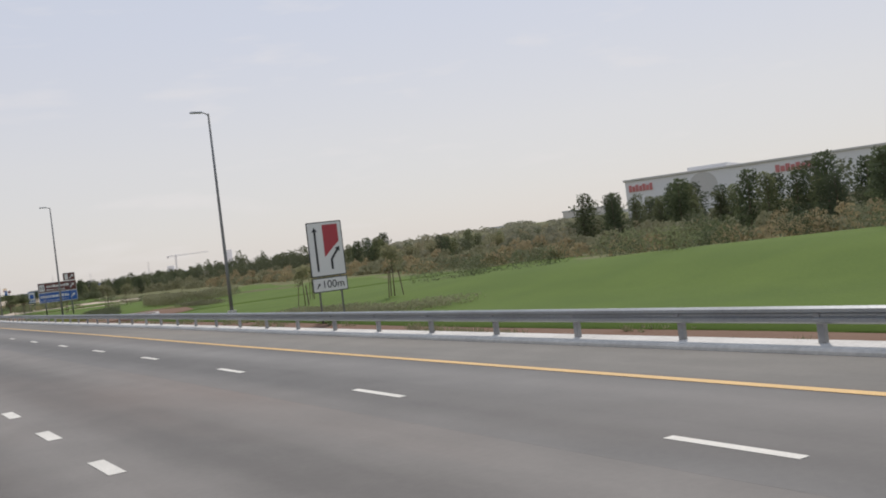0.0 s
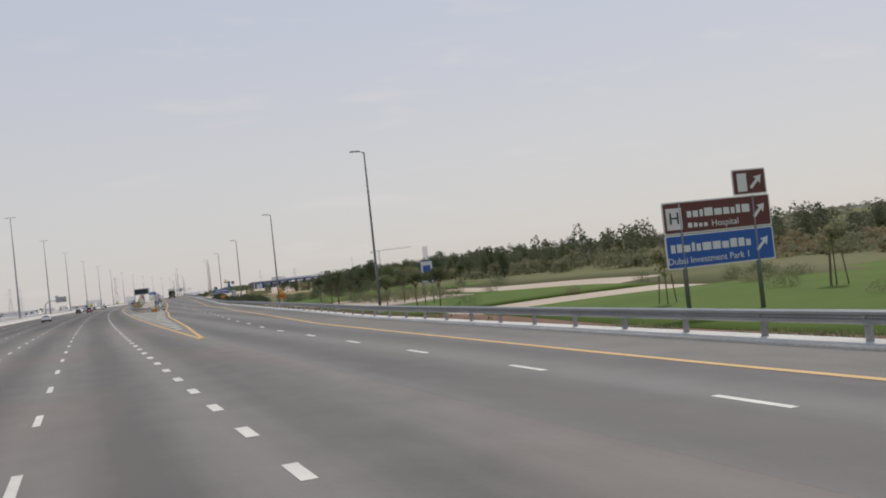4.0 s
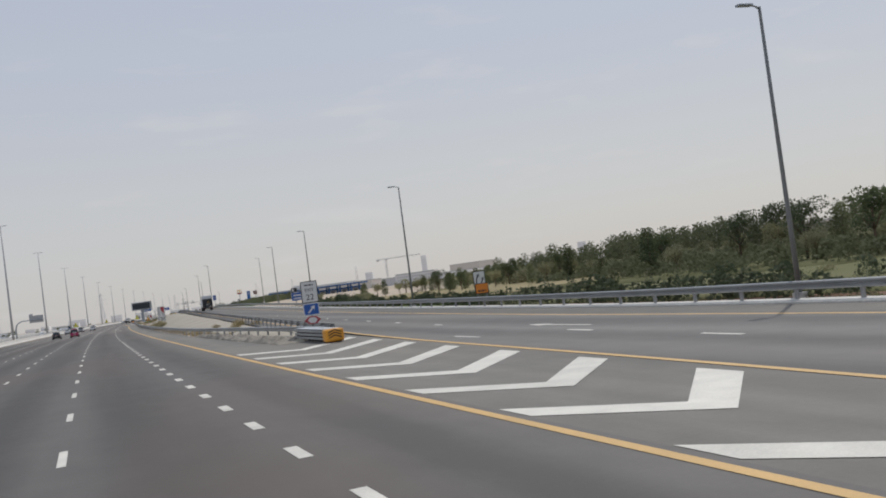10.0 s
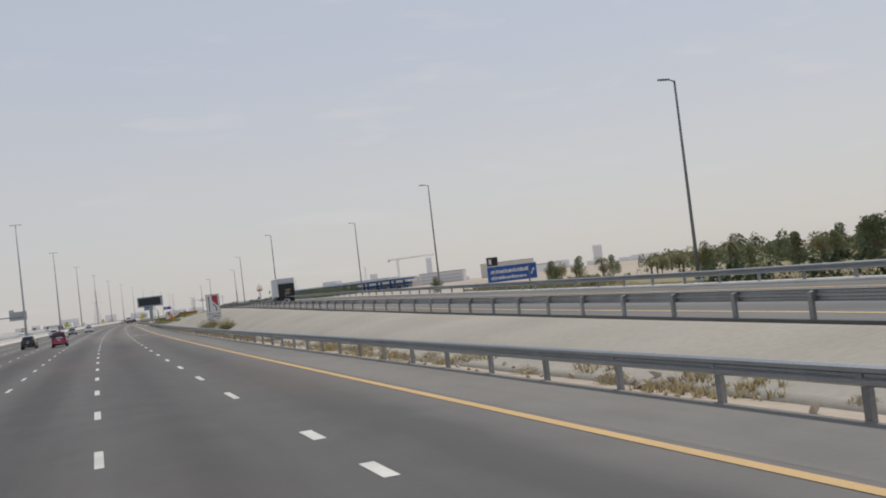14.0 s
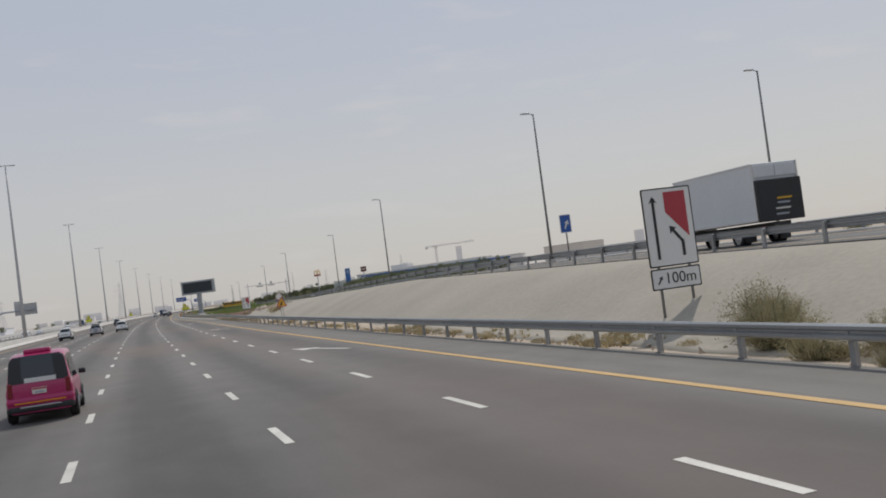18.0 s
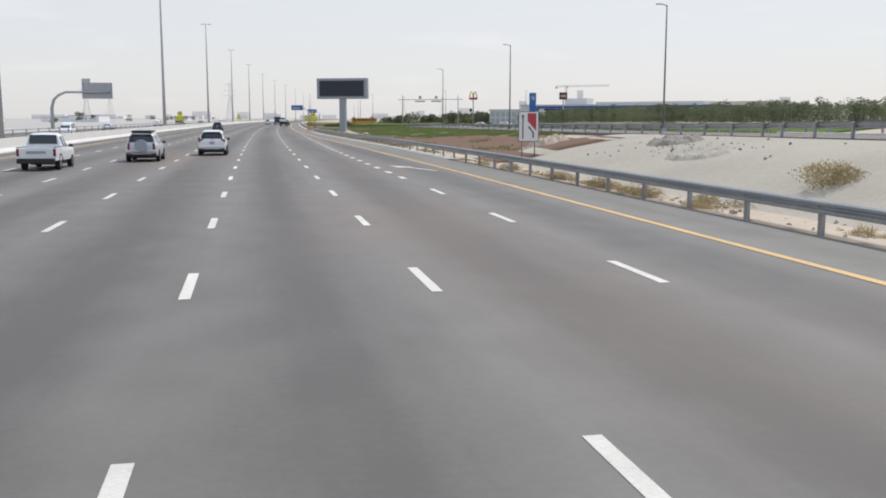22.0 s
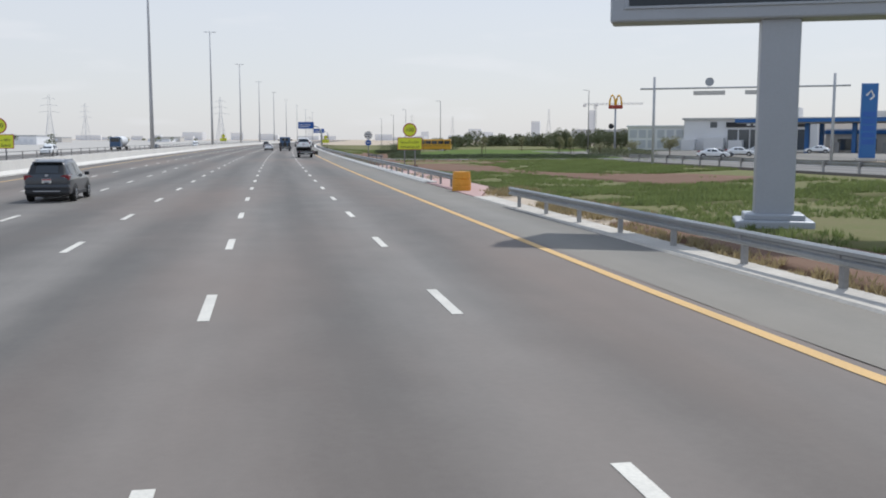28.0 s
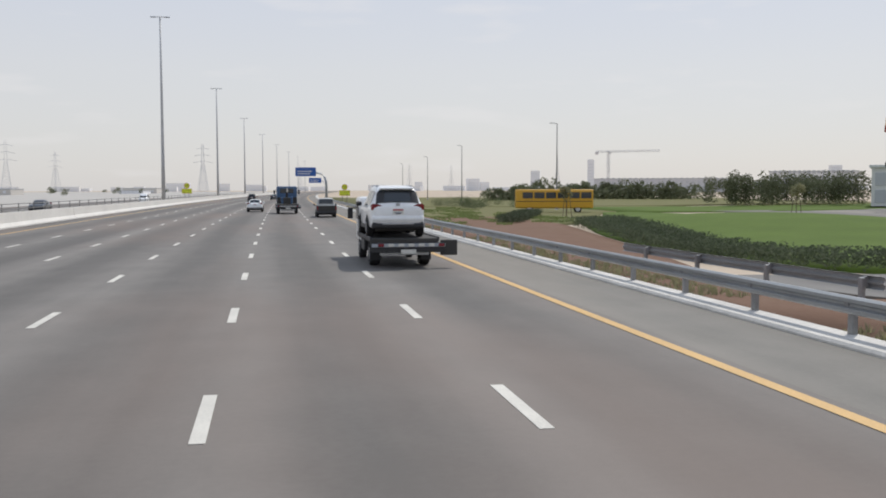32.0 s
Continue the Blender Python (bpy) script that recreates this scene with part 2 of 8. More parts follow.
M["scrub"] = mat("scrub_ground", (0.12, 0.135, 0.055), 0.95, s1=0.3, s2=6, bump=0.9, col2=(0.18, 0.16, 0.085), spec=0.12)
M["dry_grass"] = mat("dry_grass", (0.37, 0.30, 0.17), 0.95, s1=0.3, s2=8, bump=0.9, col2=(0.22, 0.19, 0.105), spec=0.12)
# dusty ground, greyed and lightened to paint in distance haze
M["dust"] = mat("pale_dust", (0.50, 0.47, 0.43), 0.95, s1=0.03, s2=0.8, bump=0.3, col2=(0.38, 0.36, 0.33), spec=0.12)
M["pink_paving"] = mat("pink_paving", (0.45, 0.29, 0.26), 0.85, s1=1.5, s2=12, bump=0.3)
M["steel"] = mat("galvanised_steel", (0.35, 0.36, 0.365), 0.5, 0.7, var=0.3, s1=0.7, s2=14, bump=0.08)
M["post"] = mat("galvanised_post", (0.33, 0.33, 0.33), 0.55, 0.6, var=0.3, s1=2, s2=14, bump=0.1, rnd=0.15)
M["pole"] = mat("grey_pole", (0.22, 0.22, 0.215), 0.5, 0.4, var=0.2, s1=0.6, s2=10, bump=0.05)
# crane and pylon steel lightened: distance haze is in the base colour
M["haze_steel"] = mat("far_hazy_steel", (0.58, 0.58, 0.595), 0.8, 0.0, var=0.1, s1=0.6, s2=10, bump=0)
# lighter than grey_pole, the fading of distant masts painted in
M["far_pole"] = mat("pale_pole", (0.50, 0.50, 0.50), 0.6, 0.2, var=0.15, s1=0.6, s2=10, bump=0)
M["grey_paint"] = mat("grey_painted_steel", (0.36, 0.38, 0.41), 0.45, 0.1, var=0.1, s1=0.8, s2=12, bump=0.03)
M["led"] = mat("dark_led_panel", (0.018, 0.028, 0.038), 0.35, 0, var=0.3, s1=0.4, s2=30, bump=0.1)
M["sign_white"] = mat("sign_white", (0.72, 0.71, 0.69), 0.45, var=0.08, s1=1, s2=10, bump=0)
M["sign_red"] = mat("sign_red", (0.42, 0.045, 0.06), 0.45, var=0.1, s1=1, s2=10, bump=0)
M["sign_black"] = mat("sign_black", (0.02, 0.02, 0.022), 0.5, var=0.2, s1=1, s2=10, bump=0)
M["sign_blue"] = mat("sign_blue", (0.02, 0.10, 0.38), 0.45, var=0.12, s1=1, s2=10, bump=0)
M["sign_brown"] = mat("sign_brown", (0.13, 0.035, 0.03), 0.45, var=0.12, s1=1, s2=10, bump=0)
M["sign_yellow"] = mat("sign_fluorescent_yellow", (0.72, 0.78, 0.04), 0.45, var=0.08, s1=1, s2=10, bump=0)
M["sign_amber"] = mat("sign_amber", (0.75, 0.42, 0.03), 0.45, var=0.12, s1=1, s2=10, bump=0)
M["sign_orange"] = mat("sign_orange", (0.72, 0.24, 0.03), 0.5, var=0.12, s1=1, s2=10, bump=0)
M["bark"] = mat("bark", (0.16, 0.115, 0.08), 0.9, s1=3, s2=18, bump=0.8)
M["leaf_dark"] = leaf("leaf_dark", (0.105, 0.128, 0.066), 0.7, var=0.45, s1=0.5, s2=5, bump=0, rnd=0.25)
M["leaf_mid"] = leaf("leaf_mid", (0.18, 0.198, 0.102), 0.7, var=0.45, s1=0.5, s2=5, bump=0, rnd=0.25)
M["leaf_broom"] = leaf("leaf_broom", (0.36, 0.32, 0.19), 0.8, var=0.4, s1=0.6, s2=5, bump=0, rnd=0.2)
M["leaf_olive"] = leaf("leaf_olive", (0.275, 0.265, 0.15), 0.75, var=0.4, s1=0.4, s2=5, bump=0, rnd=0.25)
# pale grey-olive for the far slope, with aerial haze mixed into the leaf colour
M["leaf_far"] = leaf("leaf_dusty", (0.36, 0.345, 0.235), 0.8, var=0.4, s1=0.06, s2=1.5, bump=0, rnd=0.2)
M["leaf_lime"] = leaf("leaf_lime", (0.23, 0.24, 0.06), 0.7, var=0.4, s1=0.5, s2=5, bump=0, rnd=0.2)
M["leaf_dry"] = leaf("leaf_dry", (0.36, 0.29, 0.16), 0.8, var=0.4, s1=0.4, s2=5, bump=0, rnd=0.2)
M["rubber"] = mat("tyre_rubber", (0.022, 0.022, 0.022), 0.8, s1=3, s2=20)
M["alloy"] = mat("wheel_alloy", (0.55, 0.55, 0.56), 0.3, 0.8, var=0.1, s1=3, s2=20, bump=0)
M["black"] = mat("black_plastic", (0.025, 0.025, 0.027), 0.55, s1=2, s2=20)
M["chassis"] = mat("dirty_chassis", (0.05, 0.047, 0.043), 0.8, s1=2, s2=14)
M["car_glass"] = glass("car_glass", (0.02, 0.025, 0.03))
M["red_lamp"] = glass("red_lamp_lens", (0.2, 0.008, 0.016), 0.1)
M["amber_lamp"] = glass("amber_lamp_lens", (0.7, 0.25, 0.02), 0.15)
M["plate"] = mat("number_plate", (0.7, 0.68, 0.62), 0.5, s1=8, s2=40, bump=0)


def paint(name, col, rough=0.28, metal=0.0):
    m = mat(name, col, rough, metal, var=0.12, s1=0.9, s2=7, bump=0.01)
    m.node_tree.nodes["Principled BSDF"].inputs["Coat Weight"].default_value = 0.5
    return m


M["car_white"] = paint("car_white", (0.84, 0.84, 0.83))
M["car_silver"] = paint("car_silver", (0.60, 0.61, 0.62), 0.35, 0.2)
M["car_dark"] = paint("car_dark_grey", (0.035, 0.04, 0.048))
M["car_black"] = paint("car_black", (0.015, 0.016, 0.018))
M["car_red"] = paint("car_crimson", (0.42, 0.014, 0.11))
M["car_blue"] = paint("truck_blue", (0.025, 0.085, 0.19))
M["car_khaki"] = paint("pickup_beige", (0.5, 0.49, 0.45))
M["box_white"] = mat("box_body_white", (0.66, 0.67, 0.68), 0.5, var=0.12, s1=0.5, s2=6, bump=0.03)
M["bus_yellow"] = paint("bus_yellow", (0.68, 0.36, 0.02), 0.4)
M["barrel"] = mat("orange_plastic_drum", (0.75, 0.33, 0.03), 0.55, var=0.25, s1=1.2, s2=10, bump=0.1)
M["wall_pale"] = mat("pale_wall", (0.56, 0.54, 0.51), 0.85, var=0.12, s1=0.08, s2=2, bump=0.05, rnd=0.08)
M["hotel_white"] = mat("hotel_white", (0.72, 0.71, 0.70), 0.85, var=0.08, s1=0.08, s2=2, bump=0.03)
M["wall_grey"] = mat("grey_wall", (0.46, 0.46, 0.46), 0.85, var=0.15, s1=0.08, s2=2, bump=0.05, rnd=0.08)
# distant walls and windows: base colours paled to carry the haze
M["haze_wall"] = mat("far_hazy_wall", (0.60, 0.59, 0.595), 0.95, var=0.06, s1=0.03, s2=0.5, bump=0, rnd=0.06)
M["haze_faint"] = mat("faint_far_wall", (0.84, 0.835, 0.84), 0.95, var=0.04, s1=0.03, s2=0.5, bump=0, rnd=0.04)
M["haze_faint_window"] = mat("faint_far_window", (0.74, 0.745, 0.76), 0.8, var=0.05, s1=0.03, s2=0.5, bump=0)
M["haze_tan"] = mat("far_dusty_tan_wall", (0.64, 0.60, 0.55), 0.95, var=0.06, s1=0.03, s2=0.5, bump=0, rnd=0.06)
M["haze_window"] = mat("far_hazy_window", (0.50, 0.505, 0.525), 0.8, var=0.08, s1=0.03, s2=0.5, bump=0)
M["window"] = glass("building_window", (0.06, 0.07, 0.08), 0.12)
M["canopy_blue"] = mat("canopy_blue", (0.025, 0.13, 0.36), 0.45, var=0.12, s1=0.2, s2=6, bump=0)
M["arch_yellow"] = mat("arch_yellow", (0.78, 0.43, 0.03), 0.45, var=0.08, s1=1, s2=8, bump=0)
# distant lettering red, paled so the colour holds the haze
M["faded_red"] = mat("faded_red_lettering", (0.55, 0.2, 0.19), 0.6, var=0.1, s1=1, s2=8, bump=0)
M["shop_red"] = mat("shop_red", (0.35, 0.05, 0.03), 0.5, var=0.08, s1=1, s2=8, bump=0)


# ---- mesh helpers ----
def part(name, bm, material, parent=None, label="", smooth=False):
    """Links a bmesh as one mesh object under a thing or a part."""
    me = bpy.data.meshes.new(name)
    bm.to_mesh(me)
    bm.free()
    me.materials.append(material)
    if smooth:
        me.shade_smooth()
    ob = new(name, me)
    if parent is not None:
        ob.parent = parent
    if label:
        ob["label"] = label
    return ob


def again(ob, m, parent=None, name=None):
    """Another object on the same mesh."""
    o = new(name or ob.name.split(".")[0], ob.data)
    o.matrix_basis = m
    o.parent = parent if parent is not None else ob.parent
    return o


def thing(name, m, label, category, group="", kind=""):
    e = new(name)
    e.matrix_basis = m
    return tagged(e, label, category, group, kind)


def box(bm, sx, sy, sz, x=0, y=0, z=0, bev=0.0, rot=None):
    """A box with its base centre at x, y, z."""
    r = bmesh.ops.create_cube(bm, size=1.0)
    m = Matrix.Translation((x, y, z + sz / 2)) @ (rot or Matrix()) @ Matrix.Diagonal((sx, sy, sz, 1))
    bmesh.ops.transform(bm, matrix=m, verts=r["verts"])
    if bev:
        es = list({e for v in r["verts"] for e in v.link_edges})
        bmesh.ops.bevel(bm, geom=es, offset=bev, segments=2, affect="EDGES", profile=0.5)
    return bm


def tube(bm, pts, r0, r1=None, seg=8, cap=True):
    """A tapered tube through points."""
    r1 = r0 if r1 is None else r1
    rings = []
    pts = [Vector(p) for p in pts]
    for i, p in enumerate(pts):
        d = (pts[min(i + 1, len(pts) - 1)] - pts[max(i - 1, 0)]).normalized()
        a = d.orthogonal().normalized() if abs(d.z) < 0.95 else Vector((1, 0, 0))
        a = (a - d * a.dot(d)).normalized()
        b = d.cross(a)
        r = r0 + (r1 - r0) * i / max(1, len(pts) - 1)
        rings.append([bm.verts.new(p + (a * math.cos(k * 2 * math.pi / seg) + b * math.sin(k * 2 * math.pi / seg)) * r) for k in range(seg)])
    for u, v in zip(rings, rings[1:]):
        for k in range(seg):
            bm.faces.new((u[k], u[(k + 1) % seg], v[(k + 1) % seg], v[k]))
    if cap:
        bm.faces.new(list(reversed(rings[0])))
        bm.faces.new(rings[-1])
    return bm


def prism(bm, pts, depth, m=None):
    """A flat outline in x and z, thickened along y from 0 to depth."""
    m = m or Matrix()
    a = [bm.verts.new(m @ Vector((x, 0, z))) for x, z in pts]
    b = [bm.verts.new(m @ Vector((x, depth, z))) for x, z in pts]
    n = len(pts)
    bm.faces.new(a)
    bm.faces.new(list(reversed(b)))
    for i in range(n):
        bm.faces.new((a[(i + 1) % n], a[i], b[i], b[(i + 1) % n]))
    bmesh.ops.recalc_face_normals(bm, faces=bm.faces[:])
    return bm


def ribbon(y0, y1, step, left, right, height, cols=2):
    """A strip along the road between two lateral lines; UV in metres across and along."""
    bm = bmesh.new()
    uvl = bm.loops.layers.uv.new("UVMap")
    n = max(1, int(math.ceil((y1 - y0) / step)))
    rows = []
    for i in range(n + 1):
        y = y0 + (y1 - y0) * i / n
        a, b = left(y), right(y)
        row = []
        for c in range(cols):
            x = a + (b - a) * c / (cols - 1)
            row.append((bm.verts.new(W(x, y, height(x, y))), x, y))
        rows.append(row)
    for r0, r1 in zip(rows, rows[1:]):
        for c in range(cols - 1):
            q = (r0[c], r0[c + 1], r1[c + 1], r1[c])
            fc = bm.faces.new([v[0] for v in q])
            for lp, v in zip(fc.loops, q):
                lp[uvl].uv = (v[1], v[2])
    return bm


def sweep(y0, y1, step, lateral, height, profile):
    """A closed cross-section (offsets across and up) drawn along the road."""
    bm = bmesh.new()
    n = max(1, int(math.ceil((y1 - y0) / step)))
    rings = []
    for i in range(n + 1):
        y = y0 + (y1 - y0) * i / n
        x, z = lateral(y), height(y)
        rings.append([bm.verts.new(W(x + dx, y, z + dz)) for dx, dz in profile])
    k = len(profile)
    for u, v in zip(rings, rings[1:]):
        for j in range(k):
            bm.faces.new((u[j], u[(j + 1) % k], v[(j + 1) % k], v[j]))
    bm.faces.new(rings[0])
    bm.faces.new(list(reversed(rings[-1])))
    bmesh.ops.recalc_face_normals(bm, faces=bm.faces[:])
    return bm


def line_of(*pairs):
    a = np.array(pairs, float)
    return lambda y: float(np.interp(y, a[:, 0], a[:, 1]))


def flat(z):
    return lambda x, y: z


# ---- plan of the motorway (x across from one lane line, y along) ----
LANE = 3.65
ramp_left = line_of((159, 7.3), (185, 8.8), (200, 9.45), (212, 10.0), (226, 10.5), (238, 11.1), (251, 11.9), (270, 13.1), (300, 14.4), (340, 16.9), (395, 19.6), (440, 20.6), (480, 21.2), (527, 22.2), (583, 24.0), (640, 28.0), (700, 29.5), (760, 32), (830, 36), (900, 44))
ramp_right = line_of((-100, 11.2), (0, 11.75), (37, 12.3), (60, 12.8), (120, 13.2), (160, 14.4), (185, 16.2), (225, 18.6), (254, 20.5), (300, 22.6), (340, 24.9), (395, 27.5), (440, 28.3), (480, 28.3), (527, 28.3), (583, 29.6), (640, 35.2), (700, 37), (760, 39.5), (830, 43.5), (900, 52))
ramp_z = line_of((290, 0), (340, 0.25), (395, 0.75), (440, 1.4), (480, 2.0), (527, 2.4), (583, 1.75), (640, 1.25), (700, 0.95), (760, 0.6), (830, 0.3), (900, 0.15))
main_edge = line_of((-100, 7.3), (340, 7.3), (360, 7.2), (600, 6.95), (640, 6.2), (680, 4.85), (700, 4.25), (718, 3.65), (800, 3.52), (1500, 3.52))
main_kerb = line_of((-100, 10.4), (300, 10.4), (340, 9.9), (600, 9.5), (640, 9.0), (680, 7.6), (715, 6.5), (1500, 6.5))
LEFT_EDGE, LEFT_KERB = -18.4, -20.3


def smooth(a, b, v):
    u = min(1.0, max(0.0, (v - a) / (b - a)))
    return u * u * (3 - 2 * u)


def outer_edge(y):
    """Right-hand edge of the made ground: exit road to the ramp's end, then the main road."""
    return ramp_right(y) + 3.4


def ground_z(x, y):
    """Height of the open ground."""
    n = noise.noise(Vector((x * 0.05, y * 0.05, 0.3))) * 0.25
    if x < LEFT_KERB:
        return -0.12
    e, k = outer_edge(y) if y < 812 else 60.0, main_kerb(y)
    rz = ramp_z(y) if y < 812 else 0.3 * (1 - smooth(812, 850, y))
    if (y < 812 and x > e) or (y >= 812 and x > 11):
        hill = 7.0 * (0.08 + 0.92 * smooth(170, 330, y)) * smooth(75, 260, x) * (1 - smooth(330, 560, y)) + 1.5 * smooth(40, 110, x) * (1 - smooth(300, 430, y))
        mound = 1.1 * smooth(26, 34, x) * (1 - smooth(40, 60, x)) * (1 - smooth(30, 75, y))
        base = (rz - 0.2) * (1 - smooth(e, e + 14, x))
        bank = 1.9 * smooth(e + 1, e + 26, x) * smooth(590, 640, y) * (1 - smooth(760, 805, y)) + 1.0 * math.exp(-((x - 34) / 11) ** 2 - ((y - 874) / 20) ** 2)
        return base + hill + bank + mound + n * smooth(e, e + 6, x) - 0.1
    if y > 300 and x > k:
        l = ramp_left(y) - 1.6
        if y < 905 and x < l:
            u = (x - k) / max(0.5, l - k)
            if y < 620:
                s = smooth(0.12, 0.92, u)
                dip = -0.25 * math.sin(math.pi * min(1, u * 2.2)) if u < 0.45 else 0
                return rz * s + dip + n * 0.6 * math.sin(math.pi * u) - 0.06
            s = smooth(0.4, 1.0, u)
            return rz * s * 0.9 + n * 0.7 * math.sin(math.pi * u) - 0.1
        if y < 905:
            return rz - 0.2
        return n * 0.6 * smooth(k, k + 5, x) - 0.1
    return -0.12


def build_ground():
    xs = sorted(set([-900, -500, -300, -200, -140, -100, -70, -50] + list(range(-40, -16, 4)) + [-16, -8, 0, 5, 9] + list(np.arange(10, 60, 1.6)) + list(range(62, 130, 6)) + list(range(130, 320, 14)) + [340, 420, 560, 800, 1200]))
    ys = sorted(set([-700, -400, -250] + list(np.arange(-150, 960, 6.0)) + list(range(960, 1400, 20)) + [1450, 1600, 1900, 2400, 3200, 4300]))
    bm = bmesh.new()
    g = [[bm.verts.new(W(x, y, ground_z(x, y) - 0.03)) for x in xs] for y in ys]
    for r0, r1 in zip(g, g[1:]):
        for i in range(len(xs) - 1):
            bm.faces.new((r0[i], r0[i + 1], r1[i + 1], r1[i]))
    return tagged(part("ground", bm, M["sand"], smooth=True), "pale sandy desert ground beside the motorway", "ground", kind="structure")


ground = build_ground()


def skirt(bm, drop=0.4):
    """Turns the rim of a sheet down into the ground."""
    rim = [e for e in bm.edges if e.is_boundary]
    new_geo = bmesh.ops.extrude_edge_only(bm, edges=rim)["geom"]
    for v in new_geo:
        if isinstance(v, bmesh.types.BMVert):
            v.co.z -= drop


def road_piece(name, y0, y1, left, right, z, material, label, cols=2, cat="road"):
    b = ribbon(y0, y1, 10, left, right, z, cols)
    if name.startswith("exit"):
        skirt(b)
    return tagged(part(name, b, material), label, cat, kind="structure")


const = lambda v: (lambda y: v)
road = road_piece("road", -150, 2500, const(LEFT_KERB), lambda y: ramp_left(y) + 0.5 if y < 159 else (main_edge(y) + 0.3), flat(0.0), M["asphalt"], "wide worn grey asphalt motorway with several lanes", 6)
shoulder = road_piece("shoulder", 318, 2500, lambda y: main_edge(y) + 0.3, lambda y: main_kerb(y), flat(0.0), M["shoulder"], "pale dusty asphalt hard shoulder")
gore = road_piece("gore_area", 130, 318, lambda y: main_edge(y) - 0.6, lambda y: ramp_left(y) + 1.2 if y < 309 else main_kerb(y) + 0.15, flat(-0.004), M["shoulder"], "grey asphalt gore area with painted chevrons")
exit_road = road_piece("exit_road", -150, 815, lambda y: ramp_left(y) + (0.5 if y < 159 else 0) - (1.5 if y > 320 else 0), lambda y: ramp_right(y) + 0.2, lambda x, y: ramp_z(y) + 0.001, M["asphalt_ramp"], "grey asphalt exit lanes climbing a ramp", 4)
exit_shoulder = road_piece("exit_shoulder", -150, 815, lambda y: ramp_right(y) + 0.2, lambda y: ramp_right(y) + 2.9, lambda x, y: ramp_z(y) + 0.001, M["shoulder"], "pale asphalt shoulder of the exit lanes")
opposite = road_piece("opposite_carriageway", -150, 2500, const(-44), const(-24.5), flat(-0.02), M["asphalt"], "far carriageway of grey asphalt", 2)

# ---- painted marks ----
def dash_mesh(name, ln, w=0.16, z=0.008):
    bm = bmesh.new()
    box(bm, w, ln, 0.006, 0, ln / 2, z - 0.006)
    me = bpy.data.meshes.new(name)
    bm.to_mesh(me)
    bm.free()
    me.materials.append(M["paint"])
    return me


DASH_MID = dash_mesh("lane_dash_mid", 1.95, 0.16)
DASH_LONG, DASH_SHORT = dash_mesh("lane_dash", 2.35, 0.17), dash_mesh("lane_dash_short", 1.35, 0.24)


def dashes(x, y0, y1, period, phase, me, parent, z=lambda y: 0.0):
    k = math.ceil((y0 - phase) / period)
    while phase + k * period < y1:
        y = phase + k * period
        xx = x(y) if callable(x) else x
        o = new("lane_dash", me)
        th = turn_at(y) + (math.atan2((x(y + 2) - x(y)), 2) if callable(x) else 0)
        o.matrix_basis = Matrix.Translation(W(xx, y, z(y))) @ Matrix.Rotation(-th, 4, "Z")
        o.parent = parent
        k += 1


dashes(0.0, -20, 1150, 9.0, 0.0, DASH_LONG, road)
dashes(-LANE, -20, 1150, 9.0, 0.05, DASH_LONG, road)
dashes(3.75, -20, 372, 4.44, -0.47 + 0.05, DASH_SHORT, road)
dashes(LANE, 376, 590, 9.0, 0.1, DASH_LONG, road)
f_line = line_of((590, 3.62), (628, 3.45), (690, 3.5), (725, 3.4))
dashes(f_line, 592, 677, 4.23, 678.2, DASH_SHORT, road)
dashes(f_line, 677, 711, 4.42, 678.8, DASH_SHORT, road)
exit_mid = line_of((-100, 7.6), (10, 8.8), (36, 9.5), (63, 9.9), (90, 10.2), (120, 10.8), (160, 11.5), (173, 12.3), (192, 13.3), (210, 14.5), (222, 15.4), (246, 16.2), (275, 17.2), (300, 18.4), (340, 20.9), (395, 23.6), (480, 25.2), (600, 28.4))
for k in range(-4, 60):
    yy = float(np.interp(k, [-4, 0, 3, 5, 9, 18, 27, 67], [-24.4, 9.8, 35.6, 52.0, 88.6, 163.9, 245.0, 605.0]))
    dashes(exit_mid, yy + 0.19, yy + 0.21, 500.0, yy + 0.2, DASH_MID, exit_road, ramp_z)


def far_dashes(xs, y0, y1, period, name):
    bm = bmesh.new()
    for x in xs:
        y = math.ceil(y0 / period) * period
        while y < y1:
            vs = [bm.verts.new(W(x + a, y + b, 0.008)) for a, b in ((-0.085, 0), (0.085, 0), (0.085, 2.35), (-0.085, 2.35))]
            bm.faces.new(vs)
            y += period
    return tagged(part(name, bm, M["paint"], road), "", "", kind="stuff")


far_dashes((-2 * LANE, -3 * LANE, -4 * LANE), -20, 1500, 9.0, "far_lane_dashes")


def edge_line(name, y0, y1, x, w, z=lambda y: 0.0, material=None, parent=None):
    b = ribbon(y0, y1, 6, lambda y: x(y) - w / 2, lambda y: x(y) + w / 2, lambda xx, y: z(y) + 0.009)
    return part(name, b, material or M["yellow"], parent or road)


edge_line("edge_line", 159, 2500, main_edge, 0.22)
edge_line("edge_line", -150, 2500, const(LEFT_EDGE), 0.2)
edge_line("gore_line", 159, 620, lambda y: ramp_left(y) + 0.1, 0.22, ramp_z, parent=exit_road)
edge_line("exit_edge_line", -150, 620, ramp_right, 0.22, ramp_z, parent=exit_road)


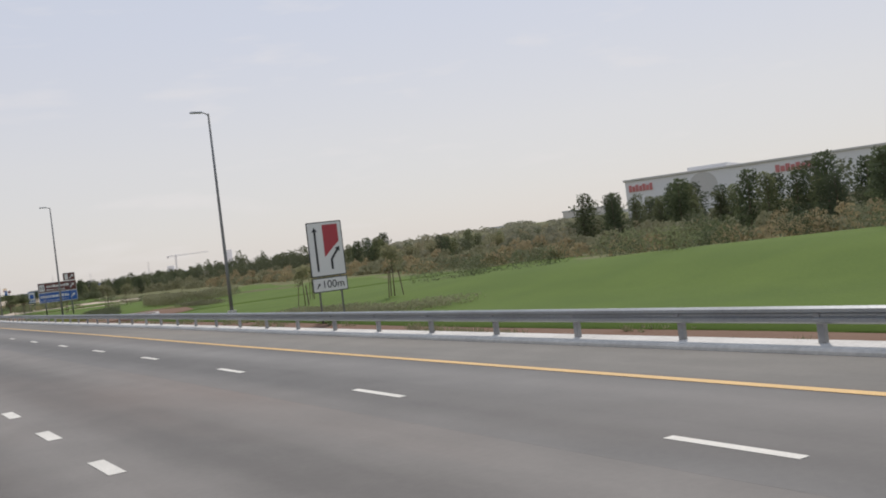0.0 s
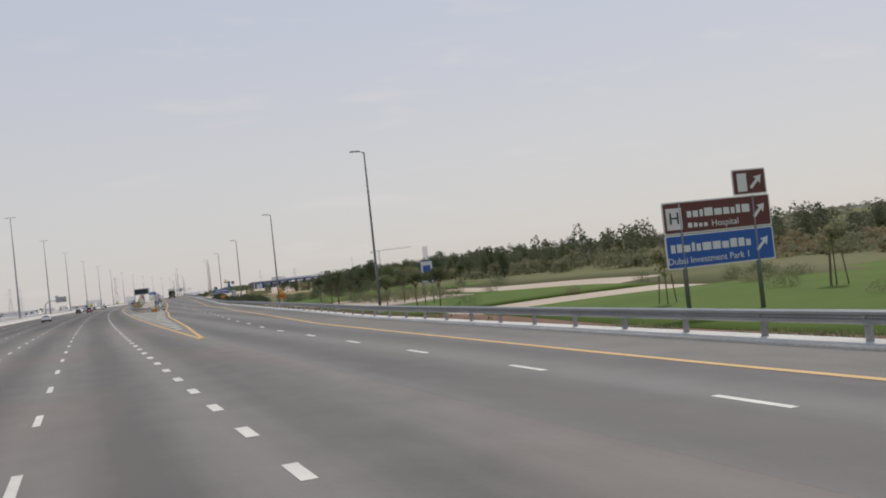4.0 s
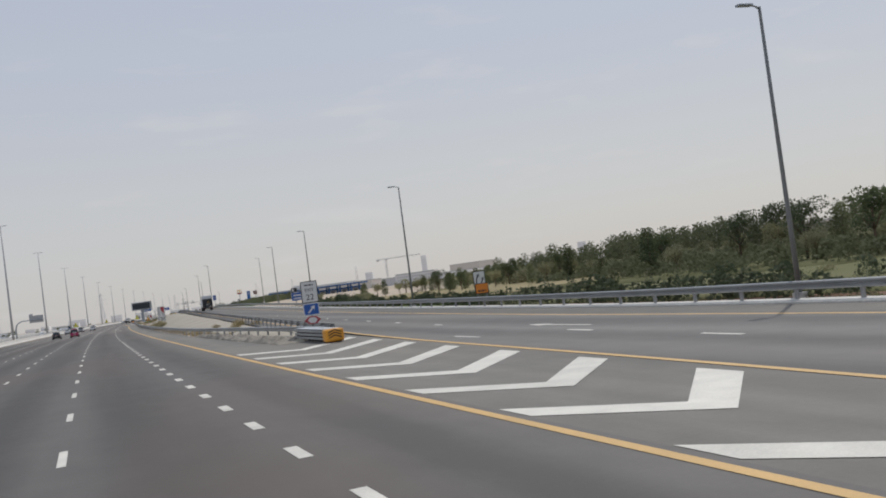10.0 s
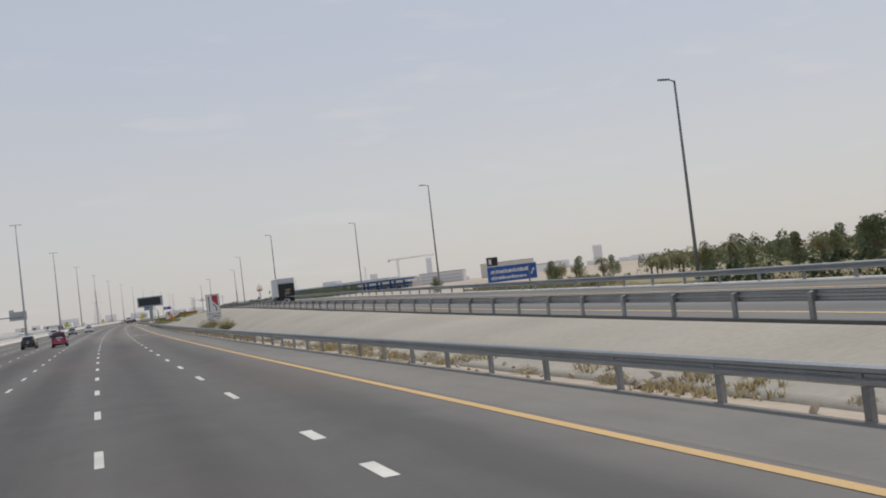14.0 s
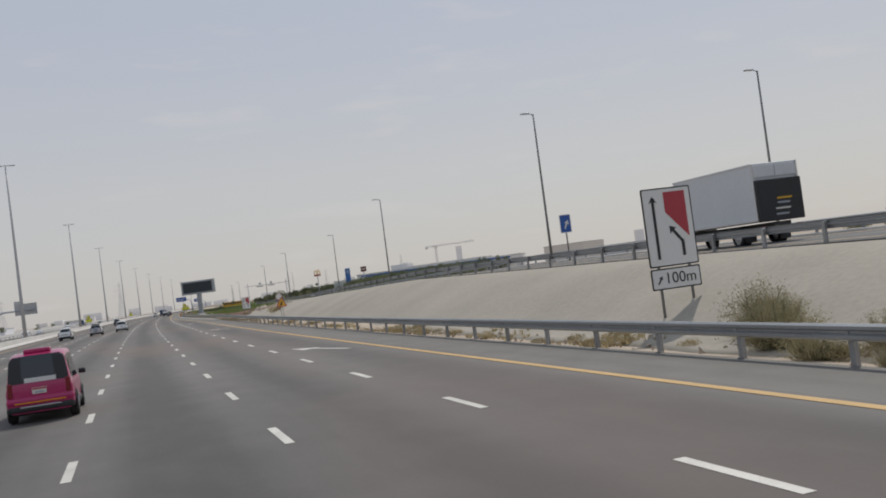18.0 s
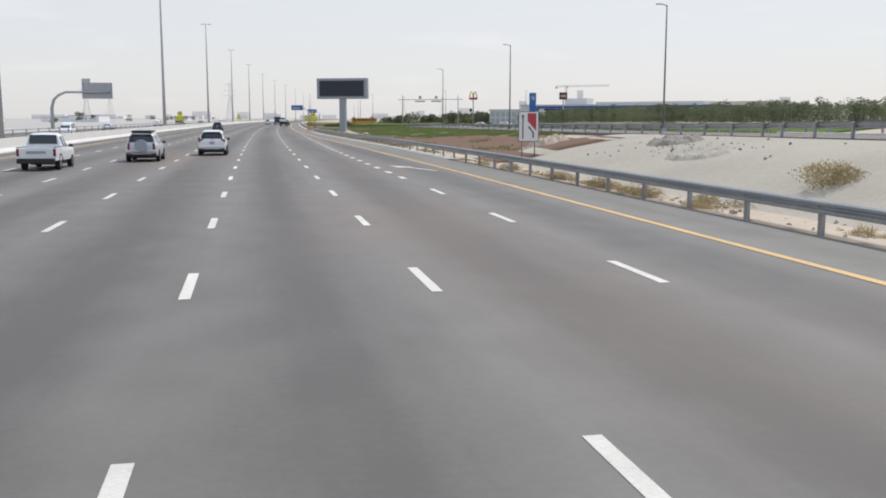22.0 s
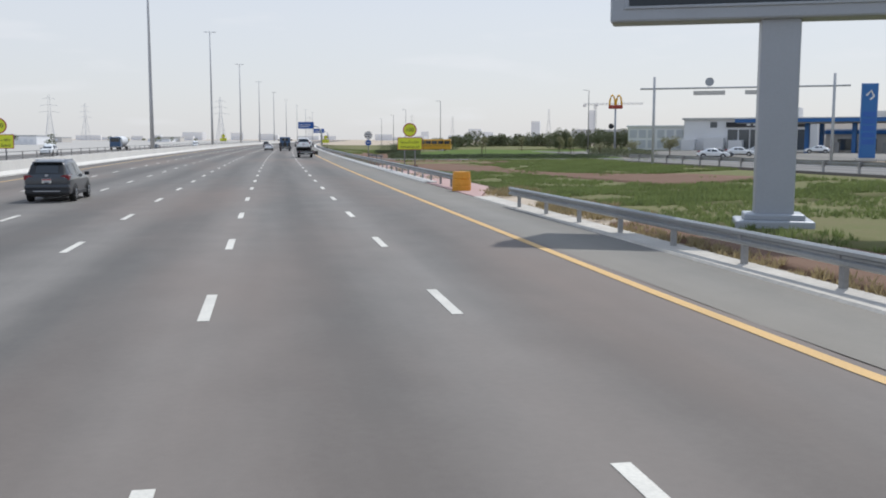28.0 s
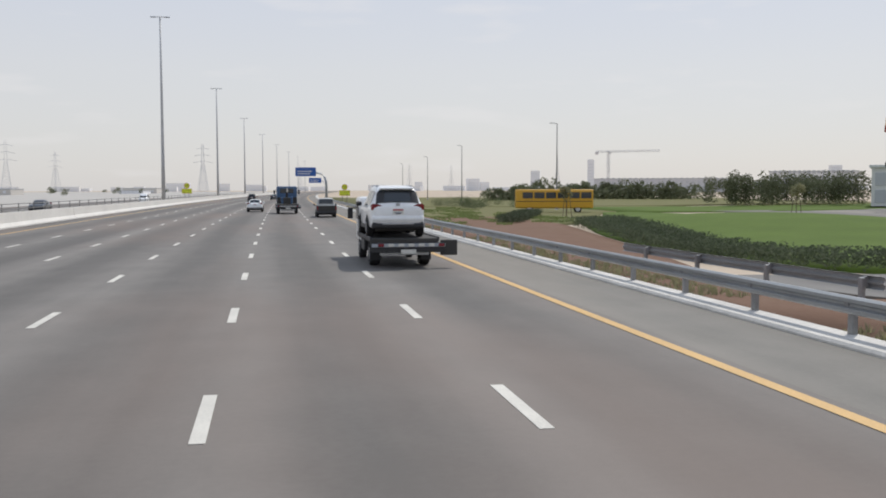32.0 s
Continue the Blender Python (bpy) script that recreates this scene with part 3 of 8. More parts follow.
def chevron(y, z=0.006):
    """One white gore chevron: a long arm from the left line, then a broad arm to the right line."""
    a, b = main_edge(y) + 0.35, ramp_left(y - 2) - 0.35
    if b - a < 0.5:
        return
    m = a + (b - a) * (0.594 - 0.03 * (b - a))
    lead = max(-0.18 * (b - a), -1.1 + 0.35 * (b - a))
    w = 1.45
    d = 2.9 * (b - a) / 4.8
    pts = [(a, y), (m, y - d), (b, y + lead), (b, y + lead - 0.1 - w), (m, y - d - w * 0.9), (a, y - w * 0.95)]
    bm = bmesh.new()
    vs = [bm.verts.new(W(px, py, z)) for px, py in pts]
    bm.faces.new((vs[0], vs[5], vs[4], vs[1]))
    bm.faces.new((vs[1], vs[4], vs[3], vs[2]))
    bmesh.ops.recalc_face_normals(bm, faces=bm.faces[:])
    for fc in bm.faces:
        if fc.normal.z < 0:
            fc.normal_flip()
    part("chevron", bm, M["paint"], gore)


for k in range(24):
    yy = float(np.interp(k, [0, 3, 10, 23], [170.6, 187.4, 227.6, 301.1]))
    chevron(yy)


def arrow_mark(x, y, pts):
    bm = bmesh.new()
    for poly in pts:
        fc = bm.faces.new([bm.verts.new(W(x + a, y + b, 0.007)) for a, b in poly])
    bmesh.ops.recalc_face_normals(bm, faces=bm.faces[:])
    for fc in bm.faces:
        if fc.normal.z < 0:
            fc.normal_flip()
    part("lane_arrow", bm, M["paint"], road)


AHEAD = [[(-0.08, 0), (0.08, 0), (0.08, 3.9), (-0.08, 3.9)], [(-0.33, 3.9), (0.33, 3.9), (0.0, 5.7)]]
SPLIT = AHEAD + [[(0.08, 0.6), (0.08, 1.0), (0.42, 2.3), (0.56, 2.1)], [(0.28, 2.5), (0.74, 1.95), (0.62, 3.5)]]
arrow_mark(5.5, 83.5, SPLIT)
for ax, ay in ((15.3, 286.5), (18.9, 283.8)):
    arrow_mark(ax, ay, AHEAD)
MERGE = [[(0.75, -2.6), (0.95, -2.6), (0.1, 1.0), (-0.1, 1.0)], [(-0.5, 0.75), (0.35, 1.15), (-0.75, 2.9)]]
for yy in (493.3, 548.0, 602.0):
    arrow_mark(5.2, yy, MERGE)


# ---- kerbs and guardrails ----
def kerb(y0, y1, x, z, w=0.45, hgt=0.13, surface="concrete"):
    b = sweep(y0, y1, 6, x, z, [(-w / 2, -0.1), (w / 2, -0.1), (w / 2, hgt), (-w / 2 + 0.04, hgt), (-w / 2, hgt - 0.05)])
    return tagged(part("kerb", b, M[surface]), "pale concrete kerb along the road edge", "kerb", kind="structure")


kerb(-150, 620, lambda y: ramp_right(y) + 3.05, lambda y: ramp_z(y) - 0.02, 0.9)
kerb(612, 748, lambda y: main_kerb(y) + 0.1, const(0.0), 0.85, 0.05, "dusty_kerb")
kerb(762, 1400, lambda y: main_kerb(y) + 0.05, const(0.0), 0.75, 0.09)

W_BEAM = [(-0.02, -0.155), (-0.085, -0.115), (-0.085, -0.055), (-0.025, -0.02), (-0.025, 0.02), (-0.085, 0.055), (-0.085, 0.115), (-0.02, 0.155), (0.0, 0.155), (-0.06, 0.11), (-0.06, 0.06), (0.0, 0.025), (0.0, -0.025), (-0.06, -0.06), (-0.06, -0.11), (0.0, -0.155)]
_pb = bmesh.new()
box(_pb, 0.11, 0.15, 0.95, 0.09, 0, -0.25, 0.015)
box(_pb, 0.10, 0.13, 0.26, 0.0, 0, 0.47, 0.012)
POST_ME = bpy.data.meshes.new("post")
_pb.to_mesh(POST_ME)
_pb.free()
POST_ME.materials.append(M["post"])


def guardrail(y0, y1, x, z, label, spacing=3.35, side=1, phase=0.0):
    t = thing("guardrail", Matrix(), label, "guardrail")
    part("rail", sweep(y0, y1, 3.35, x, lambda y: z(y) + 0.6, [(a * side, b) for a, b in W_BEAM]), M["steel"], t)
    y = y0 + 0.6 + phase
    while y < y1:
        o = new("post", POST_ME)
        o.matrix_basis = place(x(y) + 0.0 * side, y, z(y), 0 if side > 0 else 180)
        o.parent = t
        y += spacing
    return t


guardrail(-60, 418, lambda y: ramp_right(y) + 3.05, lambda y: ramp_z(y) + 0.02, "galvanised steel guardrail beside the exit lanes")
guardrail(418, 700, lambda y: ramp_right(y) + 3.05, lambda y: ramp_z(y) + 0.02, "galvanised steel guardrail on the outer side of the ramp")
rail_in = line_of((303, 12.9), (330, 11.6), (345, 10.6), (360, 10.0), (420, 9.7), (600, 9.75), (640, 9.2), (680, 7.9), (715, 6.9), (745, 6.3))
guardrail(303, 640, rail_in, const(0.0), "long galvanised steel guardrail between motorway and sandy slope", phase=1.0)
guardrail(640, 742, rail_in, const(0.0), "galvanised steel guardrail beside the hard shoulder")
guardrail(303, 600, lambda y: max(ramp_left(y) - 1.2, rail_in(y) + 0.5), lambda y: ramp_z(y), "galvanised steel guardrail along the ramp's inner edge", side=-1)
guardrail(600, 800, lambda y: ramp_left(y) - 1.2, lambda y: ramp_z(y) - 0.05, "galvanised steel guardrail along the side road", side=-1, spacing=4.0)
guardrail(829, 844, line_of((829, 10.9), (836, 10.5), (844, 10.3)), const(-0.22), "short steel guardrail end beside the slip road", side=-1, spacing=4.0)
guardrail(753, 1020, lambda y: 6.75, const(0.0), "galvanised steel guardrail with a pale kerb beneath")

_bp = [(-0.36, 0), (0.36, 0), (0.36, 0.1), (0.16, 0.36), (0.11, 1.05), (-0.11, 1.05), (-0.16, 0.36), (-0.36, 0.1)]
for yy in range(-150, 1500, 150):
    tagged(part("concrete_barrier", sweep(yy, yy + 149.9, 10, const(-20.7), const(0.0), _bp), M["barrier"]), "pale concrete median barrier", "barrier", "median barriers")
# sheet over the tan sand, its grey standing for haze on dusty ground
outer_ground = road_piece("dusty_ground", 100, 2300, const(-420), const(-44.2), flat(-0.06), M["dust"], "dusty ground beyond the far carriageway, greyed pale for haze", 4, "ground")
median = road_piece("median", -150, 2500, const(-24.4), const(-21.0), flat(-0.01), M["sand"], "sandy strip between the carriageways", cat="ground")


# ---- street furniture ----
def text_part(body, size, m, material, parent, name="lettering"):
    """Built-in font, turned into a thin mesh; upright in the x-z plane, facing -y."""
    cu = bpy.data.curves.new(name, "FONT")
    cu.body, cu.size, cu.extrude, cu.align_x, cu.align_y = body, size, 0.004, "CENTER", "CENTER"
    tmp = bpy.data.objects.new(name, cu)
    scene.collection.objects.link(tmp)
    me = bpy.data.meshes.new_from_object(tmp)
    bpy.data.objects.remove(tmp)
    me.materials.clear()
    me.materials.append(material)
    o = new(name, me)
    o.parent = parent
    o.matrix_basis = m @ Matrix.Rotation(radians(90), 4, "X")
    return o


def bars(parent, x0, x1, z, hgt, material, y, seed=0):
    """Unreadable writing: a row of plain bars."""
    rnd = random.Random(seed)
    x = x0
    while x < x1 - 0.05:
        w = min(rnd.uniform(0.10, 0.32), x1 - x)
        part("word", box(bmesh.new(), w, 0.006, hgt * rnd.uniform(0.7, 1.0), x + w / 2, y, z), material, parent)
        x += w + 0.06


def plate(parent, name, w, h, z, material, rim=None, y=0.0, th=0.03, x=0.0, r=0.05):
    """A sign panel with rounded corners, a coloured rim beneath its face, facing -y."""
    def outline(w, h):
        pts = []
        for cx, cz, a0 in ((w / 2 - r, h / 2 - r, 0), (-w / 2 + r, h / 2 - r, 90), (-w / 2 + r, -h / 2 + r, 180), (w / 2 - r, -h / 2 + r, 270)):
            for k in range(4):
                a = radians(a0 + 30 * k)
                pts.append((x + cx + r * math.cos(a), z + h / 2 + cz + r * math.sin(a)))
        return pts
    if rim:
        bm = prism(bmesh.new(), outline(w, h), th, Matrix.Translation((0, y, 0)))
        base = part(name, bm, rim, parent)
        bm = bmesh.new()
        k = 1 - 0.09 / max(w, h)
        pts = [(x + (a - x) * (1 - 0.09 / w), z + h / 2 + (b - z - h / 2) * (1 - 0.09 / h)) for a, b in outline(w, h)]
        prism(bm, pts, 0.008, Matrix.Translation((0, y - 0.008, 0)))
        part("sign_face", bm, material, base)
        return base
    return part(name, prism(bmesh.new(), outline(w, h), th, Matrix.Translation((0, y, 0))), material, parent)


def flat_shape(parent, name, pts, material, y=-0.016):
    return part(name, prism(bmesh.new(), pts, 0.006, Matrix.Translation((0, y, 0))), material, parent)


def sign_post(parent, x, h, r=0.05, y=0.06):
    return part("post", tube(bmesh.new(), [(x, y, -0.6), (x, y, h)], r, seg=8), M["pole"], parent, smooth=True)


def disc(parent, name, cx, cz, r, material, y, th=0.02, seg=28):
    return flat_shape_th(parent, name, [(cx + r * math.cos(2 * math.pi * k / seg), cz + r * math.sin(2 * math.pi * k / seg)) for k in range(seg)], material, y, th)


def flat_shape_th(parent, name, pts, material, y, th):
    return part(name, prism(bmesh.new(), pts, th, Matrix.Translation((0, y, 0))), material, parent)


def arrow_pts(x0, z0, x1, z1, w=0.05, head=0.14):
    d = Vector((x1 - x0, z1 - z0))
    L = d.length
    d.normalize()
    n = Vector((-d.y, d.x))
    P = lambda a, b: (x0 + d.x * a + n.x * b, z0 + d.y * a + n.y * b)
    return [P(0, w / 2), P(0, -w / 2), P(L - head * 1.3, -w / 2), P(L - head * 1.5, -head), P(L, 0), P(L - head * 1.5, head), P(L - head * 1.3, w / 2)]


def lane_end_sign(x, y, z, to_right, s=1.0, plate_low=True, rz=-4, label=""):
    """White lane-closure sign: long arrow, red block, bent arrow, and a distance plate below."""
    t = thing("lane_sign", place(x, y, z, rz, s), label, "road sign", "lane closure signs")
    plate(t, "panel", 1.75, 2.55, 1.95, M["sign_white"], M["sign_black"])
    if plate_low:
        plate(t, "distance_plate", 1.75, 0.68, 1.22, M["sign_white"], M["sign_black"])
        text_part("100m", 0.5, Matrix.Translation((0.15, -0.014, 1.56)), M["sign_black"], t)
        flat_shape(t, "small_arrow", arrow_pts(-0.66, 1.4, -0.5, 1.66, 0.05, 0.08), M["sign_black"])
    flat_shape(t, "long_arrow", arrow_pts(-0.5, 2.2, -0.5, 4.25, 0.1, 0.15), M["sign_black"])
    if to_right:
        flat_shape(t, "red_block", [(-0.1, 4.35), (-0.1, 2.85), (0.66, 3.55), (0.66, 4.35)], M["sign_red"])
        flat_shape(t, "bent_arrow_stem", [(0.16, 2.25), (0.27, 2.25), (0.27, 2.72), (0.16, 2.76)], M["sign_black"])
        flat_shape(t, "bent_arrow", arrow_pts(0.2, 2.7, 0.66, 3.3, 0.1, 0.15), M["sign_black"])
    else:
        flat_shape(t, "red_block", [(-0.1, 4.35), (-0.1, 3.7), (0.66, 2.85), (0.66, 4.35)], M["sign_red"])
        flat_shape(t, "bent_arrow_stem", [(0.34, 2.25), (0.45, 2.25), (0.45, 2.76), (0.34, 2.72)], M["sign_black"])
        flat_shape(t, "bent_arrow", arrow_pts(0.41, 2.7, -0.02, 3.25, 0.1, 0.15), M["sign_black"])
    for px in (-0.55, 0.55):
        sign_post(t, px, 4.3)
    part("footing", box(bmesh.new(), 1.7, 0.5, 0.14, 0, 0.06, -0.08, 0.03), M["concrete"], t)
    return t


lane_end_sign(19.6, 43.2, 0.0, True, 0.97, label="white lane sign with a red block and 100m plate")
lane_end_sign(13.9, 477.6, 0.0, False, 0.97, label="white lane closure sign with red block standing on the sandy slope")
lane_end_sign(14.5, 612.8, -0.4, False, 0.75, False, label="small white lane closure sign without a plate below")


def split_sign(x, y, z):
    t = thing("lane_sign", place(x, y, z, -4), "small white sign with two slanting black arrows", "road sign")
    plate(t, "panel", 1.0, 1.5, 1.3, M["sign_white"], M["sign_black"])
    for ax, az in ((-0.28, 1.75), (0.1, 1.45)):
        flat_shape(t, "arrow_stem", [(ax - 0.05, az), (ax + 0.05, az), (ax + 0.05, az + 0.3), (ax - 0.05, az + 0.3)], M["sign_black"])
        flat_shape(t, "slanting_arrow", arrow_pts(ax, az + 0.3, ax + 0.25, az + 0.85, 0.09, 0.14), M["sign_black"])
    sign_post(t, 0, 2.6, 0.05)
    return t


split_sign(30.8, 323.5, -0.1)


def street_lamp(x, y, z, label="tall grey steel street lamp with a single arm"):
    t = thing("street_lamp", place(x, y, z), label, "street lamp", "exit road lamps")
    part("pole", tube(bmesh.new(), [(0, 0, -0.3), (0, 0, 3), (0, 0, 7), (0, 0, 11.6)], 0.115, 0.06, 10), M["pole"], t, smooth=True)
    part("base_plate", box(bmesh.new(), 0.42, 0.42, 0.5, 0, 0, -0.35, 0.03), M["concrete"], t)
    part("arm", tube(bmesh.new(), [(0, 0, 11.5), (-0.2, 0, 11.62), (-0.45, 0, 11.66)], 0.04, 0.032, 8), M["pole"], t, smooth=True)
    lh = bmesh.new()
    box(lh, 0.7, 0.28, 0.1, -0.72, 0, 11.62, 0.035)
    part("lamp_head", lh, M["grey_paint"], t)
    return t


LAMPS = [(18.4, 0, 0), (20.4, 112, 0.1), (21.3, 170, 0), (23.95, 224.7, 0), (27.0, 281.4, 0), (29.8, 338.5, 0.15), (32.5, 397.5, 0.85), (36.7, 454, 2.0), (41.6, 508.7, 2.45), (29.2, 520.5, 2.55), (30.3, 576.7, 2.0), (35.4, 640, 1.45), (31.3, 683, 0.8), (31.4, 736.5, 0.1), (57.1, 888.6, 0.4), (35.4, 938, 0), (34.3, 1006, 0), (36.4, 1075, 0), (36.4, 1145, 0)]
first_lamp = street_lamp(19.85, 57.3, 0.25)
for lx, ly, lz in LAMPS:
    copy_thing(first_lamp, place(lx, ly, lz))


def high_mast(y):
    t = thing("median_lamp", place(-21.6, y, 0), "very tall grey median lamp with a short double arm", "street lamp", "median lamps")
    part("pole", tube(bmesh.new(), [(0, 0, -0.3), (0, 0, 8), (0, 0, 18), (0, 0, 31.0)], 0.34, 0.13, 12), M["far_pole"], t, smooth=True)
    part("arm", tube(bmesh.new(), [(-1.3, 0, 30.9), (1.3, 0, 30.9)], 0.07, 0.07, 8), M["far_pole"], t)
    for sx in (-1.1, 1.1):
        part("lamp_head", box(bmesh.new(), 0.9, 0.35, 0.16, sx, 0, 30.78, 0.05), M["grey_paint"], t)
    part("base_plate", box(bmesh.new(), 0.9, 0.9, 0.3, 0, 0, -0.1, 0.04), M["concrete"], t)
    return t


mast = high_mast(974)
for k in range(-10, 8):
    if k:
        copy_thing(mast, place(-21.6, 974 + 112.5 * k - (5.5 if k == -3 else 0), 0))


def direction_sign():
    t = thing("direction_sign", place(23.7, 132.6, 0.25, -6, 1.15), "brown and blue direction sign with white lettering on two posts", "road sign")
    plate(t, "blue_panel", 3.95, 1.1, 1.15, M["sign_blue"], M["sign_white"])
    plate(t, "brown_panel", 3.95, 1.05, 2.27, M["sign_brown"], M["sign_white"])
    plate(t, "small_panel", 1.25, 0.85, 3.34, M["sign_brown"], M["sign_white"], x=1.3)
    text_part("Dubai Investment Park 1", 0.3, Matrix.Translation((-0.45, -0.014, 1.4)), M["sign_white"], t)
    bars(t, -1.8, 1.1, 1.68, 0.3, M["sign_white"], -0.012, 3)
    text_part("Hospital", 0.3, Matrix.Translation((0.25, -0.014, 2.52)), M["sign_white"], t)
    bars(t, -1.1, -0.4, 2.45, 0.16, M["sign_white"], -0.012, 8)
    bars(t, -1.1, 1.2, 2.78, 0.28, M["sign_white"], -0.012, 4)
    flat_shape(t, "h_tile", [(-1.85, 2.42), (-1.3, 2.42), (-1.3, 3.12), (-1.85, 3.12)], M["sign_white"], -0.014)
    text_part("H", 0.55, Matrix.Translation((-1.575, -0.022, 2.77)), M["sign_black"], t)
    flat_shape(t, "white_tile", [(0.85, 3.45), (1.2, 3.45), (1.2, 4.05), (0.85, 4.05)], M["sign_white"], -0.014)
    for zz, xx in ((1.5, 1.55), (2.6, 1.55), (3.55, 1.55)):
        flat_shape(t, "arrow", arrow_pts(xx - 0.22, zz, xx + 0.2, zz + 0.42, 0.1, 0.17), M["sign_white"])
    for px in (-1.35, 1.35):
        sign_post(t, px, 3.3, 0.08)
    return t


direction_sign()


def ramp_direction_sign():
    t = thing("direction_sign", place(39.7, 440, 0.42, -8, 0.93), "blue direction sign with white writing and a dark tile", "road sign")
    plate(t, "blue_panel", 5.6, 1.75, 1.5, M["sign_blue"], M["sign_white"])
    plate(t, "tile", 1.3, 1.0, 3.27, M["sign_black"], M["sign_white"], x=-2.1)
    bars(t, -2.4, 1.9, 2.45, 0.42, M["sign_white"], -0.014, 31)
    bars(t, -2.4, 1.6, 1.8, 0.36, M["sign_white"], -0.014, 32)
    flat_shape(t, "tile_mark", [(-2.5, 3.5), (-2.2, 3.5), (-2.2, 4.05), (-2.5, 4.05)], M["sign_white"], -0.014)
    flat_shape(t, "arrow", arrow_pts(2.1, 2.0, 2.5, 2.7, 0.12, 0.2), M["sign_white"])
    for px in (-1.9, 1.9):
        sign_post(t, px, 3.1, 0.09)
    return t


ramp_direction_sign()


def board_on_posts(name, x, y, z, w, h, z0, material, rim, label, rz=-4, extra=None, posts=(-0.35, 0.35)):
    t = thing(name, place(x, y, z, rz), label, "road sign")
    plate(t, "panel", w, h, z0, material, rim)
    for px in posts:
        sign_post(t, px * w, z0 + h * 0.9, 0.04)
    if extra:
        extra(t)
    return t


def hydrant_face(t):
    flat_shape(t, "blue_symbol", [(-0.3, 2.2), (0.3, 2.2), (0.3, 2.9), (-0.3, 2.9)], M["sign_blue"])
    bars(t, -0.4, 0.4, 1.72, 0.22, M["sign_blue"], -0.014, 5)


board_on_posts("info_sign", 26.4, 173.5, 0.0, 1.0, 1.75, 1.5, M["sign_white"], M["sign_blue"], "white roadside sign with a blue symbol on two posts", extra=hydrant_face)


def works_face(t):
    flat_shape(t, "triangle", [(-0.45, 1.54), (0.45, 1.54), (0.0, 2.4)], M["sign_orange"], 0.0)
    flat_shape(t, "triangle_face", [(-0.31, 1.62), (0.31, 1.62), (0.0, 2.2)], M["sign_amber"], -0.012)
    bars(t, -0.5, 0.5, 1.2, 0.16, M["sign_black"], -0.014, 6)


board_on_posts("works_sign", 25.9, 233.9, -0.2, 1.3, 0.62, 0.9, M["sign_orange"], M["sign_black"], "orange works sign with a triangle above standing on the lawn", extra=works_face)


def works_small(t):
    bars(t, -0.3, 0.3, 1.1, 0.15, M["sign_black"], -0.014, 7)


board_on_posts("works_sign", 27.4, 314.9, 0.1, 1.0, 0.75, 0.95, M["sign_orange"], M["sign_black"], "small orange works board behind the guardrail", extra=works_small)


def exit_sign():
    t = thing("exit_sign", place(13.3, 307.7, 0, -6), "white EXIT 22 gore sign with a blue arrow panel", "road sign")
    plate(t, "panel", 1.0, 1.3, 2.1, M["sign_white"], M["sign_black"])
    text_part("EXIT", 0.27, Matrix.Translation((0, -0.014, 2.86)), M["sign_black"], t)
    text_part("22", 0.5, Matrix.Translation((0, -0.014, 2.42)), M["sign_black"], t)
    bars(t, -0.26, 0.26, 3.12, 0.1, M["sign_black"], -0.014, 9)
    plate(t, "arrow_panel", 0.95, 0.72, 1.34, M["sign_blue"], M["sign_white"])
    flat_shape(t, "arrow", arrow_pts(-0.2, 1.5, 0.22, 1.92, 0.09, 0.16), M["sign_white"])
    flat_shape(t, "hazard_plate", [(-0.5, 1.05), (-0.22, 0.82), (0.22, 0.82), (0.5, 1.05), (0.22, 1.28), (-0.22, 1.28)], M["sign_red"], 0.0)
    flat_shape(t, "hazard_face", [(-0.14, 0.88), (0.14, 0.88), (0.3, 1.05), (0.14, 1.22), (-0.14, 1.22), (-0.3, 1.05)], M["sign_white"], -0.012)
    sign_post(t, 0, 3.3, 0.06)
    return t


exit_sign()


def crash_cushion():
    """Telescoping steel crash cushion with ribbed sides, plates on top and an orange nose."""
    t = thing("crash_cushion", place(12.35, 298.6, 0, 0) @ Matrix.Diagonal((1.0, 1.0, 0.78, 1.0)), "steel crash cushion with an orange chevron nose", "crash cushion")
    for sx in (-0.42, 0.42):
        for zz in (0.28, 0.52, 0.76):
            bm = bmesh.new()
            box(bm, 0.07, 7.2, 0.16, sx, 4.3, zz - 0.08, 0.02)
            part("side_rail", bm, M["steel"], t)
    for k in range(8):
        part("frame", box(bmesh.new(), 0.8, 0.08, 0.86, 0, 0.9 + k * 0.95, 0.02, 0.01), M["chassis"], t)
        part("top_plate", box(bmesh.new(), 0.86, 0.5, 0.03, 0, 1.1 + k * 0.95, 0.89, 0.008), M["box_white"], t)
    nose = bmesh.new()
    box(nose, 1.0, 0.75, 0.82, 0, 0.35, 0.08, 0.12)
    n = part("nose", nose, M["barrel"], t, "orange plastic nose")
    for k in range(3):
        for s in (-1, 1):
            zz = 0.3 + 0.18 * k
            pts = [(0, zz + 0.16), (s * 0.34, zz - 0.02), (s * 0.34, zz + 0.06), (0, zz + 0.24)]
            part("chevron_stripe", prism(bmesh.new(), pts, 0.006, Matrix.Translation((0, -0.03, 0))), M["sign_black"], n)
    part("skid", box(bmesh.new(), 0.9, 7.6, 0.06, 0, 4.2, 0.0, 0.01), M["chassis"], t)
    return t


crash_cushion()


